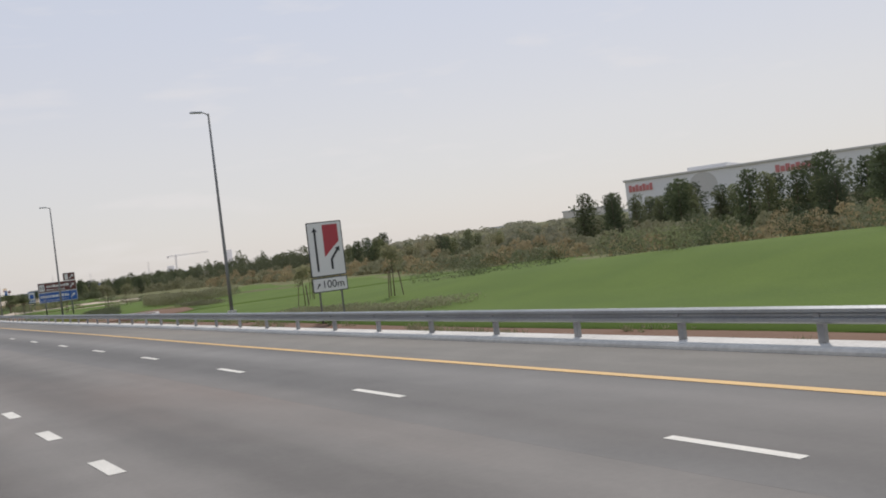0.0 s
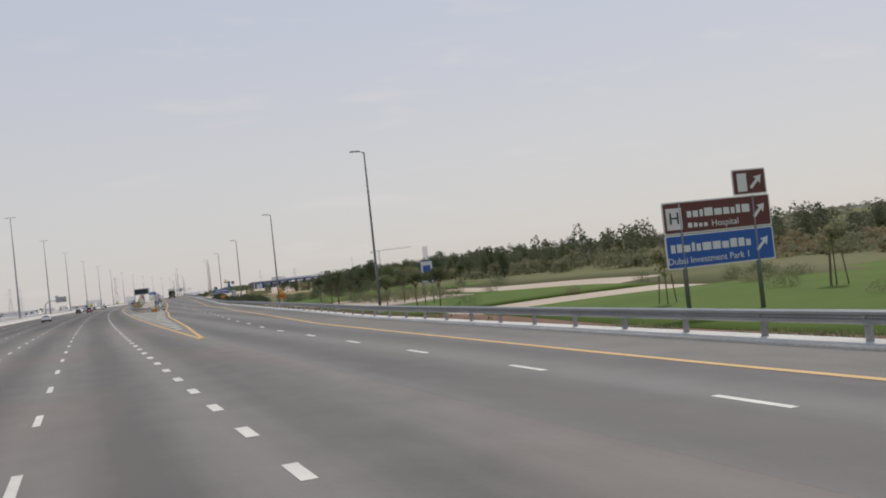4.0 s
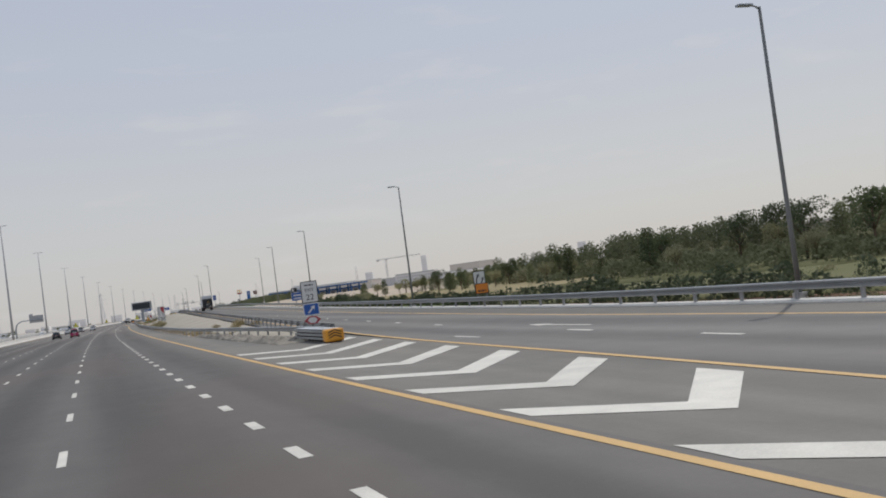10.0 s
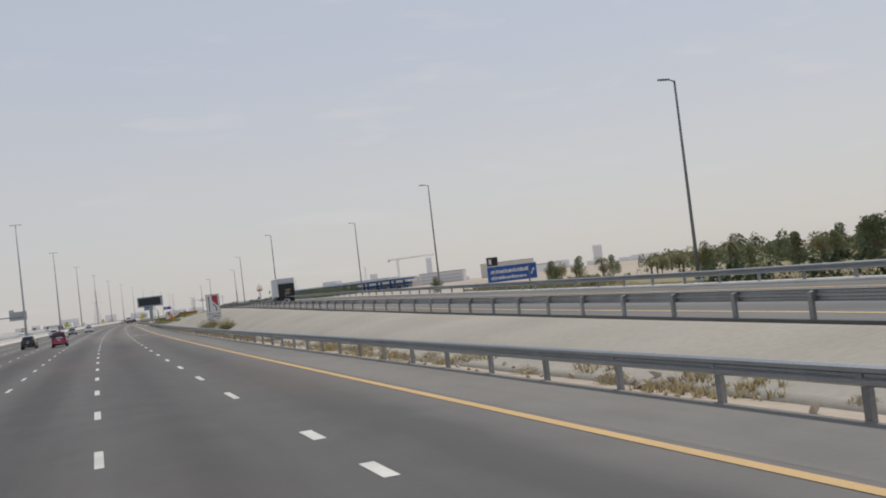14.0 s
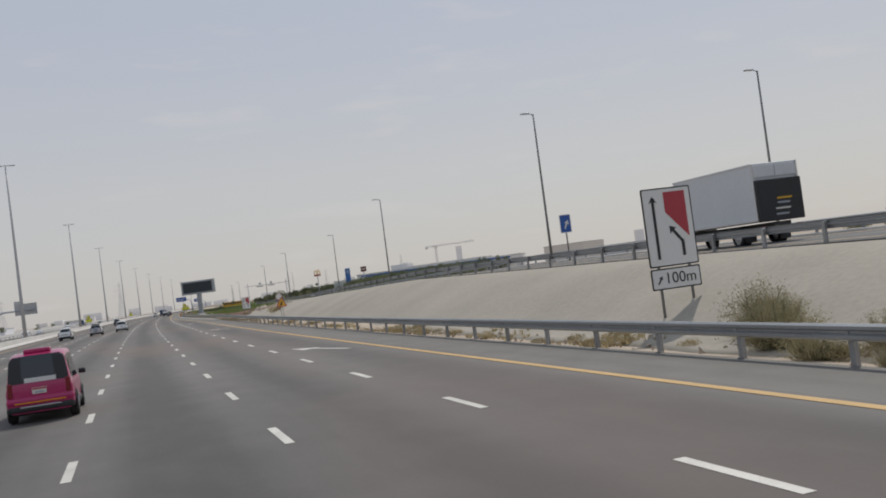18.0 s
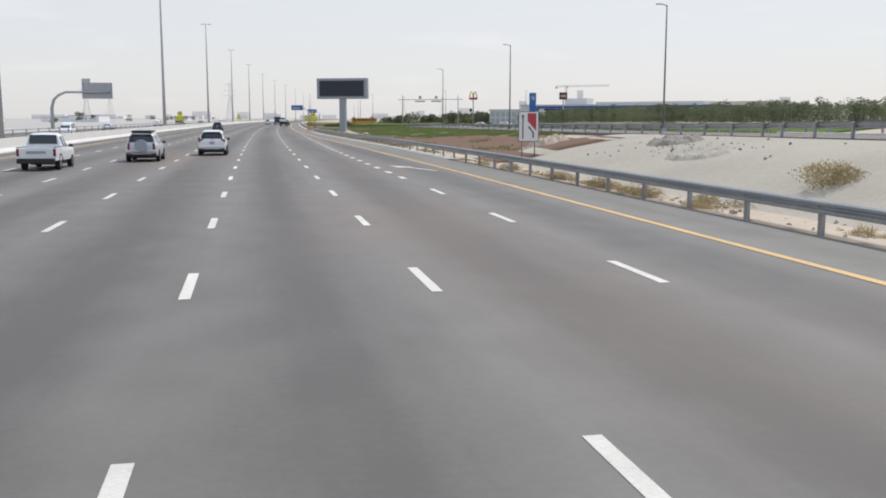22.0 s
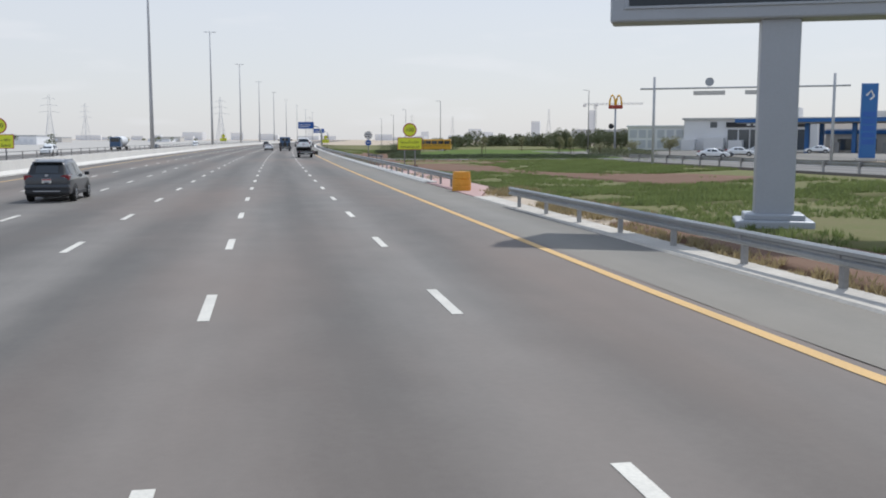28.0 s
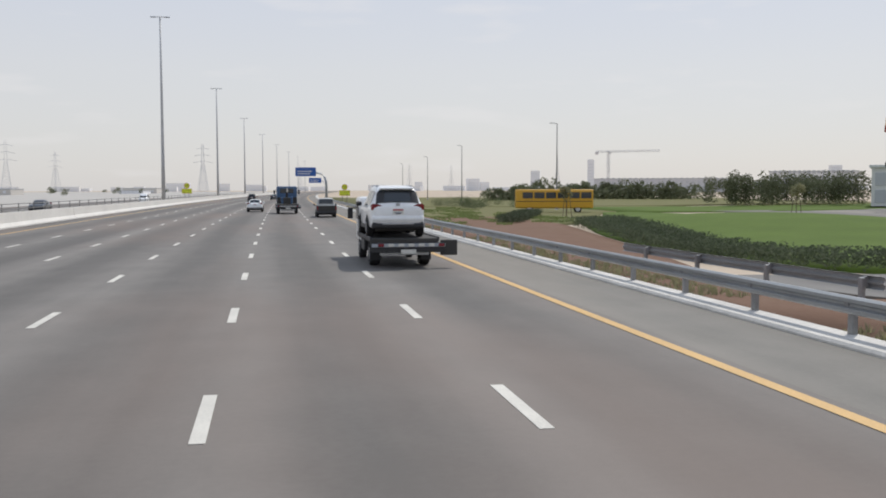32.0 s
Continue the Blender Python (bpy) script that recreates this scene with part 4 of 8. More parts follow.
def works_triangle():
    t = thing("works_triangle_sign", place(12.9, 557.4, -0.15, -4), "yellow triangular roadworks sign with a red border on a weighted foot", "road sign")
    part("border", prism(bmesh.new(), [(-0.62, 1.45), (0.62, 1.45), (0, 2.55)], 0.03), M["sign_red"], t)
    part("face", prism(bmesh.new(), [(-0.47, 1.54), (0.47, 1.54), (0, 2.37)], 0.008, Matrix.Translation((0, -0.008, 0))), M["sign_amber"], t)
    part("symbol", prism(bmesh.new(), [(-0.24, 1.6), (0.02, 1.6), (0.1, 1.75), (0.06, 2.02), (-0.04, 2.02), (-0.08, 1.8), (-0.2, 1.72)], 0.006, Matrix.Translation((0, -0.016, 0))), M["sign_black"], t)
    for px in (-0.12, 0.12):
        sign_post(t, px, 1.7, 0.025)
    part("sandbag", box(bmesh.new(), 0.75, 0.4, 0.2, 0, 0.06, 0.0, 0.08), M["sign_orange"], t)
    return t


works_triangle()


def round_sign(x, y, z, label):
    t = thing("round_sign", place(x, y, z, -4), label, "road sign")
    disc(t, "disc", 0, 2.1, 0.36, M["sign_white"], 0.0)
    disc(t, "border", 0, 2.1, 0.4, M["sign_red"], 0.012)
    sign_post(t, 0, 2.3, 0.03)
    return t


round_sign(14.9, 574, 0.3, "small round white and red sign on a thin post")


def blue_guide(x, y, z, label):
    t = thing("guide_sign", place(x, y, z, -5), label, "road sign")
    plate(t, "panel", 0.9, 1.4, 2.0, M["sign_blue"], M["sign_white"])
    flat_shape(t, "arrow", arrow_pts(-0.1, 2.3, 0.2, 2.95, 0.12, 0.2), M["sign_white"])
    sign_post(t, 0, 3.3, 0.06)
    return t


blue_guide(29.8, 518.5, 2.5, "blue and white guide sign on the ramp verge")


def billboard():
    """Roadside screen: a deep grey housing with a dark display, on one square column with a stepped foot."""
    t = thing("display_board", place(12.0, 732.6, -0.1, -24), "large dark LED display board in a grey housing on a column", "billboard")
    fr = bmesh.new()
    box(fr, 9.7, 1.15, 3.75, 0, 0, 6.1, 0.07)
    part("housing", fr, M["grey_paint"], t)
    part("display", box(bmesh.new(), 8.6, 0.04, 2.85, 0, -0.585, 6.55, 0.01), M["led"], t)
    for sx, sz, w, h in ((0, 6.47, 8.9, 0.08), (0, 9.4, 8.9, 0.08)):
        part("display_frame", box(bmesh.new(), w, 0.06, h, sx, -0.59, sz, 0.01), M["grey_paint"], t)
    for sx in (-4.37, 4.37):
        part("display_frame", box(bmesh.new(), 0.09, 0.06, 2.85, sx, -0.59, 6.55, 0.01), M["grey_paint"], t)
    part("maker_plate", box(bmesh.new(), 0.45, 0.02, 0.1, 3.6, -0.59, 6.28, 0.004), M["sign_white"], t)
    part("column", box(bmesh.new(), 1.1, 1.0, 5.95, 0, 0.1, 0.2, 0.05), M["grey_paint"], t)
    part("foot", box(bmesh.new(), 2.2, 1.9, 0.32, 0, 0.1, 0.0, 0.05), M["grey_paint"], t)
    part("foot_step", box(bmesh.new(), 1.7, 1.45, 0.2, 0, 0.1, 0.3, 0.05), M["grey_paint"], t)
    return t


billboard()


def drum(x, y):
    t = thing("barrier_drum", place(x, y, 0, 0, 0.92), "weathered orange plastic impact drum before the guardrail end", "drum")
    bm = bmesh.new()
    prof = [(0.5, 0.0), (0.52, 0.25), (0.5, 0.3), (0.52, 0.36), (0.5, 0.62), (0.46, 0.66), (0.5, 0.7), (0.48, 0.95), (0.44, 1.0)]
    rings = [[bm.verts.new((r * math.cos(k * math.pi / 10), r * math.sin(k * math.pi / 10), z)) for k in range(20)] for r, z in prof]
    for u, v in zip(rings, rings[1:]):
        for k in range(20):
            bm.faces.new((u[k], u[(k + 1) % 20], v[(k + 1) % 20], v[k]))
    bm.faces.new(rings[-1])
    part("drum_body", bm, M["barrel"], t, smooth=False)
    part("lid", tube(bmesh.new(), [(0, 0, 0.99), (0, 0, 1.04)], 0.47, seg=20), M["barrel"], t)
    return t


drum(6.68, 753.3)
apron = ribbon(748, 800, 1.5, lambda y: 6.3, lambda y: float(np.interp(y, [748, 757], [6.5, 8.9])), lambda x, y: 0.03, 3)
skirt(apron)
tagged(part("paved_apron", apron, M["pink_paving"]), "pinkish block paving behind the guardrail end", "paving", kind="structure")


def speed_sign(x, y, label, z=0.0):
    t = thing("speed_sign", place(x, y, z, -4), label, "road sign", "reduce speed signs")
    plate(t, "panel", 2.0, 1.0, 1.45, M["sign_yellow"], M["sign_red"])
    disc(t, "border", 0, 3.05, 0.56, M["sign_red"], 0.0, 0.03)
    disc(t, "face", 0, 3.05, 0.48, M["sign_yellow"], -0.008, 0.01)
    text_part("100", 0.44, Matrix.Translation((0, -0.014, 3.05)), M["sign_black"], t)
    text_part("Reduce Speed", 0.27, Matrix.Translation((0, -0.014, 1.68)), M["sign_black"], t)
    text_part("\ufe94\ufecb\ufeae\ufeb4\ufedf\ufe8d \ufed2\ufed4\ufea7", 0.3, Matrix.Translation((0, -0.014, 2.08)), M["sign_black"], t)
    for px in (-0.42, 0.42):
        sign_post(t, px, 2.5, 0.05)
    for px in (-0.42, 0.42):
        part("sandbag", box(bmesh.new(), 0.5, 0.35, 0.2, px, 0.06, 0.0, 0.08), M["soil"], t)
    return t


speed_sign(8.4, 784.2, "yellow 100 reduce speed sign on two posts behind the guardrail", 0.25)
speed_sign(-21.6, 779.0, "yellow 100 reduce speed sign above the median barrier", 0.4)
speed_sign(-21.6, 1010.0, "yellow 100 reduce speed sign above the median barrier", 0.4)
speed_sign(9.2, 990.0, "yellow 100 reduce speed sign on two posts behind the guardrail")


def sixty_sign():
    t = thing("limit_sign", place(8.6, 823.3, 0, -4), "round grey sign above a blue minimum 60 disc on a post", "road sign")
    disc(t, "rim", 0, 3.02, 0.47, M["sign_black"], 0.0, 0.03)
    disc(t, "disc", 0, 3.02, 0.41, M["sign_white"], -0.008, 0.01)
    bars(t, -0.26, 0.26, 3.06, 0.16, M["sign_black"], -0.014, 12)
    bars(t, -0.26, 0.26, 2.8, 0.14, M["sign_black"], -0.014, 13)
    disc(t, "rim", 0, 2.12, 0.38, M["sign_white"], 0.0, 0.03)
    disc(t, "blue_disc", 0, 2.12, 0.35, M["sign_blue"], -0.008, 0.01)
    text_part("60", 0.36, Matrix.Translation((0, -0.014, 2.12)), M["sign_white"], t)
    sign_post(t, 0, 3.3, 0.05)
    return t


sixty_sign()


def cantilever_gantry(x, y, side, label, panel, wdt=6.8, hgt=2.4, arm=7.5, top=8.2, facing=1):
    """A bent-post cantilever that carries a sign over the lanes; side: the way that it reaches."""
    t = thing("gantry_sign", place(x, y, 0), label, "gantry")
    pts = [(0, 0, -0.3), (0, 0, 4.8), (side * 0.5, 0, 6.6), (side * 1.6, 0, 7.7), (side * 3.2, 0, top), (side * (arm + wdt / 2 - 0.5), 0, top)]
    part("bent_post", tube(bmesh.new(), pts, 0.42, 0.24, 12), M["grey_paint"], t, smooth=True)
    cx = side * arm
    part("panel", box(bmesh.new(), wdt, 0.12, hgt, cx, -0.3 * facing, top - hgt * 0.4, 0.02), panel, t)
    if facing > 0:
        bars(t, cx - wdt * 0.4, cx + wdt * 0.3, top + 0.25, 0.45, M["sign_white"], -0.37, 21)
        bars(t, cx - wdt * 0.4, cx + wdt * 0.2, top - 0.5, 0.4, M["sign_white"], -0.37, 22)
    else:
        for k in range(6):
            part("stiffener", box(bmesh.new(), 0.08, 0.1, hgt * 0.98, cx - wdt / 2 + 0.3 + k * (wdt - 0.6) / 5, 0.2, top - hgt * 0.38, 0.01), M["grey_paint"], t)
        part("tab_panel", box(bmesh.new(), 1.9, 0.12, 0.9, cx - wdt * 0.36, 0.3, top + hgt * 0.6 + 0.01, 0.02), panel, t)
    part("foot", box(bmesh.new(), 1.0, 1.0, 0.5, 0, 0, -0.3, 0.05), M["concrete"], t)
    return t


cantilever_gantry(-51.4, 790, 1, "grey bent-post gantry with the back of a road sign", M["wall_grey"], 6.8, 3.7, 10.2, 8.4, -1)
cantilever_gantry(9.4, 1120, -1, "blue overhead road sign on a bent grey post", M["sign_blue"], 6.5, 2.8, 6.5, 8.0, 1)
cantilever_gantry(9.4, 1400, -1, "blue overhead road sign on a bent grey post", M["sign_blue"], 7.5, 3.0, 6.5, 8.0, 1)


def height_gate():
    t = thing("height_gate", place(36, 782, 0, -32), "pale portal frame with a beam over the side road", "gantry")
    for px in (-7.2, 7.2):
        part("leg", tube(bmesh.new(), [(px, 0, -0.3), (px, 0, 7.9)], 0.13, 0.11, 10), M["far_pole"], t, smooth=True)
        part("foot", box(bmesh.new(), 0.6, 0.6, 0.3, px, 0, 0, 0.04), M["concrete"], t)
    part("beam", tube(bmesh.new(), [(-8.4, 0, 6.9), (8.4, 0, 6.9)], 0.08, 0.08, 8), M["far_pole"], t, smooth=True)
    for px in (-2.6, 1.6):
        disc(t, "round_panel", px, 7.4, 0.36, M["grey_paint"], 0.0, 0.04)
        part("board", box(bmesh.new(), 2.6, 0.05, 0.36, px, 0, 6.3, 0.01), M["wall_pale"], t)
    return t


height_gate()


def blue_pylon():
    t = thing("pylon_sign", place(70, 816, 0, -20), "tall blue filling station price pylon", "pylon sign")
    part("body", box(bmesh.new(), 1.9, 0.55, 9.2, 0, 0, 0.3, 0.06), M["canopy_blue"], t)
    bm = bmesh.new()
    tube(bm, [(-0.45, -0.3, 8.0), (0.1, -0.3, 8.6), (0.45, -0.3, 7.9), (0.0, -0.3, 7.5)], 0.13, 0.13, 6)
    part("white_mark", bm, M["sign_white"], t)
    for k in range(5):
        part("price_panel", box(bmesh.new(), 1.5, 0.03, 0.6, 0, -0.29, 2.0 + k * 0.85, 0.01), M["sign_blue"], t)
    part("foot", box(bmesh.new(), 2.4, 1.0, 0.35, 0, 0, -0.05, 0.04), M["concrete"], t)
    return t


blue_pylon()


def arch_pole_sign():
    t = thing("restaurant_pole_sign", place(71.8, 915.7, -0.1, -15), "tall pole sign with yellow double arches above a red band", "pylon sign")
    part("pole", tube(bmesh.new(), [(0, 0, 0), (0, 0, 10.2)], 0.24, 0.2, 12), M["grey_paint"], t, smooth=True)
    part("red_band", box(bmesh.new(), 3.1, 0.6, 0.8, 0, 0, 9.5, 0.08), M["shop_red"], t)
    for s in (-1, 1):
        bm = bmesh.new()
        pts = [(s * 0.72 + 0.62 * math.cos(a), 0, 10.2 + 2.3 * math.sin(a)) for a in [math.pi * k / 12 for k in range(13)]]
        tube(bm, pts, 0.2, 0.2, 8)
        part("arch", bm, M["arch_yellow"], t, smooth=True)
    disc(t, "round_sign", -0.9, 5.6, 0.6, M["sign_black"], -0.2, 0.1)
    part("bracket", tube(bmesh.new(), [(0, 0, 5.6), (-0.9, -0.1, 5.6)], 0.05, 0.05, 6), M["grey_paint"], t)
    return t


arch_pole_sign()


def brown_pole_sign(x, y):
    t = thing("pole_sign", place(x, y, ground_z(x, y) - 0.1, -20), "square brown shop sign on a tall pole", "pylon sign")
    part("pole", tube(bmesh.new(), [(0, 0, 0), (0, 0, 7.0)], 0.16, 0.14, 10), M["grey_paint"], t, smooth=True)
    part("panel", box(bmesh.new(), 2.0, 0.45, 1.8, 0, 0, 7.0, 0.06), M["sign_brown"], t)
    part("panel_mark", box(bmesh.new(), 1.3, 0.02, 0.4, 0, -0.236, 7.7, 0.0), M["wall_pale"], t)
    return t


brown_pole_sign(71.5, 791)


# ---- planted ground ----
def patch(name, y0, y1, left, right, material, label, cols=10, lift=0.06, step=4):
    b = ribbon(y0, y1, step, left, right, lambda x, y: ground_z(x, y) + lift, cols)
    skirt(b)
    return tagged(part(name, b, material, smooth=True), label, "ground", kind="structure")


oe = outer_edge
wob = lambda y, a, s: a * noise.noise(Vector((y * 0.045, s, 0.7)))
patch("soil_strip", -80, 322, lambda y: oe(y) + 0.1, lambda y: oe(y) + 3.6 + wob(y, 1.2, 1), M["soil"], "brown bare soil strip behind the guardrail", 4)
patch("lawn", -60, 80, lambda y: oe(y) + 3.2 + wob(y, 1.2, 2), lambda y: 57 + wob(y, 5, 3), M["lawn"], "smooth green lawn on a low mound", 14, 0.09)
patch("soil_bed", 80, 98, lambda y: oe(y) + 3.0, lambda y: 28.2, M["soil"], "brown planting bed with a curved edge in the lawn", 8, 0.085)
patch("lawn", 80, 150, lambda y: float(np.interp(y, [80, 84, 92, 96, 99], [23.5, 26, 28, 26, oe(y) + 3.0])) + wob(y, 1.0, 4), lambda y: 54 + wob(y, 5, 5), M["lawn"], "green lawn with flower beds", 12, 0.09)
patch("lawn", 158, 200, lambda y: oe(y) + 2.4, lambda y: 36 + wob(y, 4, 6), M["lawn"], "green lawn beside the exit lanes", 10, 0.09)
patch("lawn", 214, 268, lambda y: oe(y) + 5.0, lambda y: 52 + wob(y, 5, 7), M["lawn"], "green lawn below the wooded slope", 12, 0.09)
patch("scrub_ground", -80, 420, lambda y: (38 if y < 170 else 46) + wob(y, 4, 3), lambda y: 330, M["scrub"], "scrubby planted slope rising to a hill", 26, 0.05, 6)
patch("scrub_ground", 270, 420, lambda y: oe(y) + 3.4, lambda y: 52 + wob(y, 6, 3), M["scrub"], "scrubby ground below the trees", 12, 0.05)
patch("dry_field", 345, 470, lambda y: oe(y) + 7.5 + wob(y, 1.5, 8), lambda y: 95 + wob(y, 8, 9), M["dry_grass"], "field of dry yellow grass", 14, 0.08)
patch("green_verge", 322, 412, lambda y: oe(y) + 0.15, lambda y: oe(y) + 3.4 + wob(y, 0.8, 31), M["lawn"], "green grass strip behind the ramp guardrail", 4, 0.09)
patch("gravel_slope", 332, 622, lambda y: main_kerb(y) + 1.6 + 0.7 * noise.noise(Vector((y * 0.2, 3, 0))), lambda y: ramp_left(y) - 1.6, M["gravel_slope"], "packed pale gravel embankment below the ramp", 14, 0.05, 3)
patch("gravel_strip", 304, 338, lambda y: main_kerb(y) + 0.2 + 0.5 * noise.noise(Vector((y * 0.3, 5, 0))), lambda y: ramp_left(y) - 0.9, M["gravel_slope"], "loose pale gravel behind the crash cushion", 8, 0.14, 1.5)
patch("green_verge", 640, 742, lambda y: float(np.interp(y, [640, 660, 690, 742], [24.0, 22.5, 16, 9.5])) + wob(y, 1.5, 11), lambda y: ramp_left(y) - 2.0, M["verge"], "weedy green verge between motorway and side road", 10, 0.05)
patch("soil_bed", 612, 735, lambda y: main_kerb(y) + 1.3, lambda y: float(np.interp(y, [612, 640, 660, 690, 735], [20, 24.0, 22.5, 16, 10])) + wob(y, 1.5, 11), M["soil"], "bare reddish brown soil bed", 8, 0.055)
bare_l = lambda y: float(np.interp(y, [757, 768, 778, 787], [19.0, 18.5, 15.0, 8.8]))
bare_r = lambda y: float(np.interp(y, [757, 768, 777, 786, 798, 806, 812], [27, 26, 18.5, 15.5, 17.5, 15, 14])) + wob(y, 2.5, 21)
patch("soil_bed", 757, 812, bare_l, bare_r, M["soil"], "bare reddish brown soil beside the guardrail", 6, 0.075, 2)
patch("green_verge", 784, 812, lambda y: float(np.interp(y, [784, 800, 812], [30, 25, 29])), lambda y: max(31.0, min(ramp_left(y) - 2.4, 52)), M["verge"], "weedy green verge below the side road", 6, 0.08)
patch("green_verge", 742, 812, lambda y: 9.0 + wob(y, 0.4, 12), lambda y: min(ramp_left(y) - 2.2, 30), M["verge"], "weedy green verge behind the guardrail", 10, 0.05)
patch("soil_bed", 806, 905, lambda y: 7.2, lambda y: float(np.interp(y, [806, 826, 828, 836, 850, 880, 905], [34, 30, 10.8, 10.6, 14, 19, 20])), M["soil"], "bare reddish soil beside the side road", 8, 0.068)
patch("lawn", 836, 920, lambda y: float(np.interp(y, [836, 842, 850, 866, 880, 900, 920], [18, 13.5, 14.5, 17, 20.5, 29, 36])), lambda y: float(np.interp(y, [836, 850, 880, 920], [46, 50, 48, 40])), M["lawn"], "bright green lawn inside a dark clipped hedge", 14, 0.12)
patch("lawn", 640, 780, lambda y: ramp_right(y) + 4.2, lambda y: 62, M["lawn"], "green bank beyond the side road", 8, 0.06)
slip = ribbon(825, 836, 2, lambda y: float(np.interp(y, [825, 829, 836], [20, 11.5, 10.9])), lambda y: 60.0, lambda x, y: ground_z(x, y) + 0.09, 8)
skirt(slip)
side_road = tagged(part("side_road", slip, M["asphalt_ramp"]), "curving grey asphalt slip road", "road", kind="structure")
sandy_path = patch("sandy_path", 179, 212, lambda y: float(np.interp(y, [179, 190, 212], [24, 23.5, 27])) + wob(y, 1.5, 15), lambda y: 33.5 + wob(y, 3, 16), M["sand"], "pale sandy clearing in the lawn", 8, 0.13)
forecourt = patch("forecourt", 816, 925, lambda y: 52, lambda y: 150, M["shoulder"], "pale concrete station forecourt", 10, 0.07)


# ---- plants ----
def leaf_cloud(bm, cx, cy, cz, rx, ry, rz, n, size, rnd):
    """Small leaf clumps through an uneven ball, denser towards its skin."""
    for _ in range(n):
        u, v = rnd.uniform(-1, 1), rnd.uniform(0, 2 * math.pi)
        r = rnd.uniform(0.35, 1.0) ** 0.5 * (1 + 0.22 * math.sin(3 * v + 5 * u))
        s = math.sqrt(1 - u * u)
        c = Vector((cx + rx * r * s * math.cos(v), cy + ry * r * s * math.sin(v), cz + rz * r * u))
        a = Vector((rnd.uniform(-1, 1), rnd.uniform(-1, 1), rnd.uniform(-1, 1))).normalized()
        b = a.orthogonal().normalized()
        k = size * rnd.uniform(0.6, 1.35)
        a, b = a * k, b * k * 0.7
        bm.faces.new([bm.verts.new(p) for p in (c - a, c - b * 0.9, c + a, c + b)])
    return bm


def tree_kind(name, kind, material, h, seed, label):
    rnd = random.Random(seed)
    t = thing(name, place(0, -500, -50), label, "tree", "roadside trees")
    tr, cr = bmesh.new(), bmesh.new()
    if kind == "cone":
        tube(tr, [(0, 0, -0.3), (0.05, 0, h * 0.3), (0, 0.05, h * 0.9)], h * 0.022, h * 0.006, 7)
        for k in range(9):
            z = h * (0.16 + 0.09 * k)
            w = h * 0.23 * (1 - ((k - 2.5) / 8.5) ** 2) * rnd.uniform(0.85, 1.15)
            leaf_cloud(cr, rnd.uniform(-0.3, 0.3), rnd.uniform(-0.3, 0.3), z, w, w, h * 0.11, 195, h * 0.02, rnd)
    elif kind == "round":
        tube(tr, [(0, 0, -0.3), (0.1, 0, h * 0.35), (0.05, 0.1, h * 0.7)], h * 0.028, h * 0.01, 7)
        for k in range(5):
            a = k * 1.3 + rnd.random()
            tube(tr, [(0.1, 0, h * 0.33), (math.cos(a) * h * 0.14, math.sin(a) * h * 0.14, h * 0.52), (math.cos(a) * h * 0.24, math.sin(a) * h * 0.24, h * 0.66)], h * 0.012, h * 0.004, 5)
        for k in range(9):
            a = k * 2.4 + rnd.random()
            d = h * rnd.uniform(0.05, 0.27)
            leaf_cloud(cr, d * math.cos(a), d * math.sin(a), h * rnd.uniform(0.45, 0.85), h * 0.2, h * 0.2, h * 0.15, 195, h * 0.0205, rnd)
    elif kind == "umbrella":
        tube(tr, [(0, 0, -0.3), (0.08, 0.05, h * 0.3), (0, 0, h * 0.62)], h * 0.016, h * 0.01, 7)
        for k in range(6):
            a = k * 1.05 + rnd.random()
            tube(tr, [(0, 0, h * 0.5), (math.cos(a) * h * 0.1, math.sin(a) * h * 0.1, h * 0.66), (math.cos(a) * h * 0.2, math.sin(a) * h * 0.2, h * 0.76)], h * 0.009, h * 0.003, 5)
        for k in range(8):
            a = k * 2.4
            d = h * rnd.uniform(0.02, 0.2)
            leaf_cloud(cr, d * math.cos(a), d * math.sin(a), h * rnd.uniform(0.68, 0.9), h * 0.14, h * 0.14, h * 0.09, 200, h * 0.02, rnd)
    elif kind == "young":
        tube(tr, [(0, 0, -0.2), (0.03, 0, h * 0.6), (0, 0, h * 0.85)], 0.035, 0.012, 6)
        for k in range(5):
            leaf_cloud(cr, rnd.uniform(-0.35, 0.35), rnd.uniform(-0.35, 0.35), h * rnd.uniform(0.55, 0.95), h * 0.15, h * 0.15, h * 0.13, 110, 0.075, rnd)
    part("trunk", tr, M["bark"], t, smooth=True)
    part("crown", cr, material, t)
    if kind == "young":
        for k in range(3):
            a = k * 2.1
            part("stake", tube(bmesh.new(), [(0.5 * math.cos(a), 0.5 * math.sin(a), -0.2), (0.32 * math.cos(a), 0.32 * math.sin(a), h * 0.5)], 0.03, 0.03, 5), M["bark"], t)
    return t


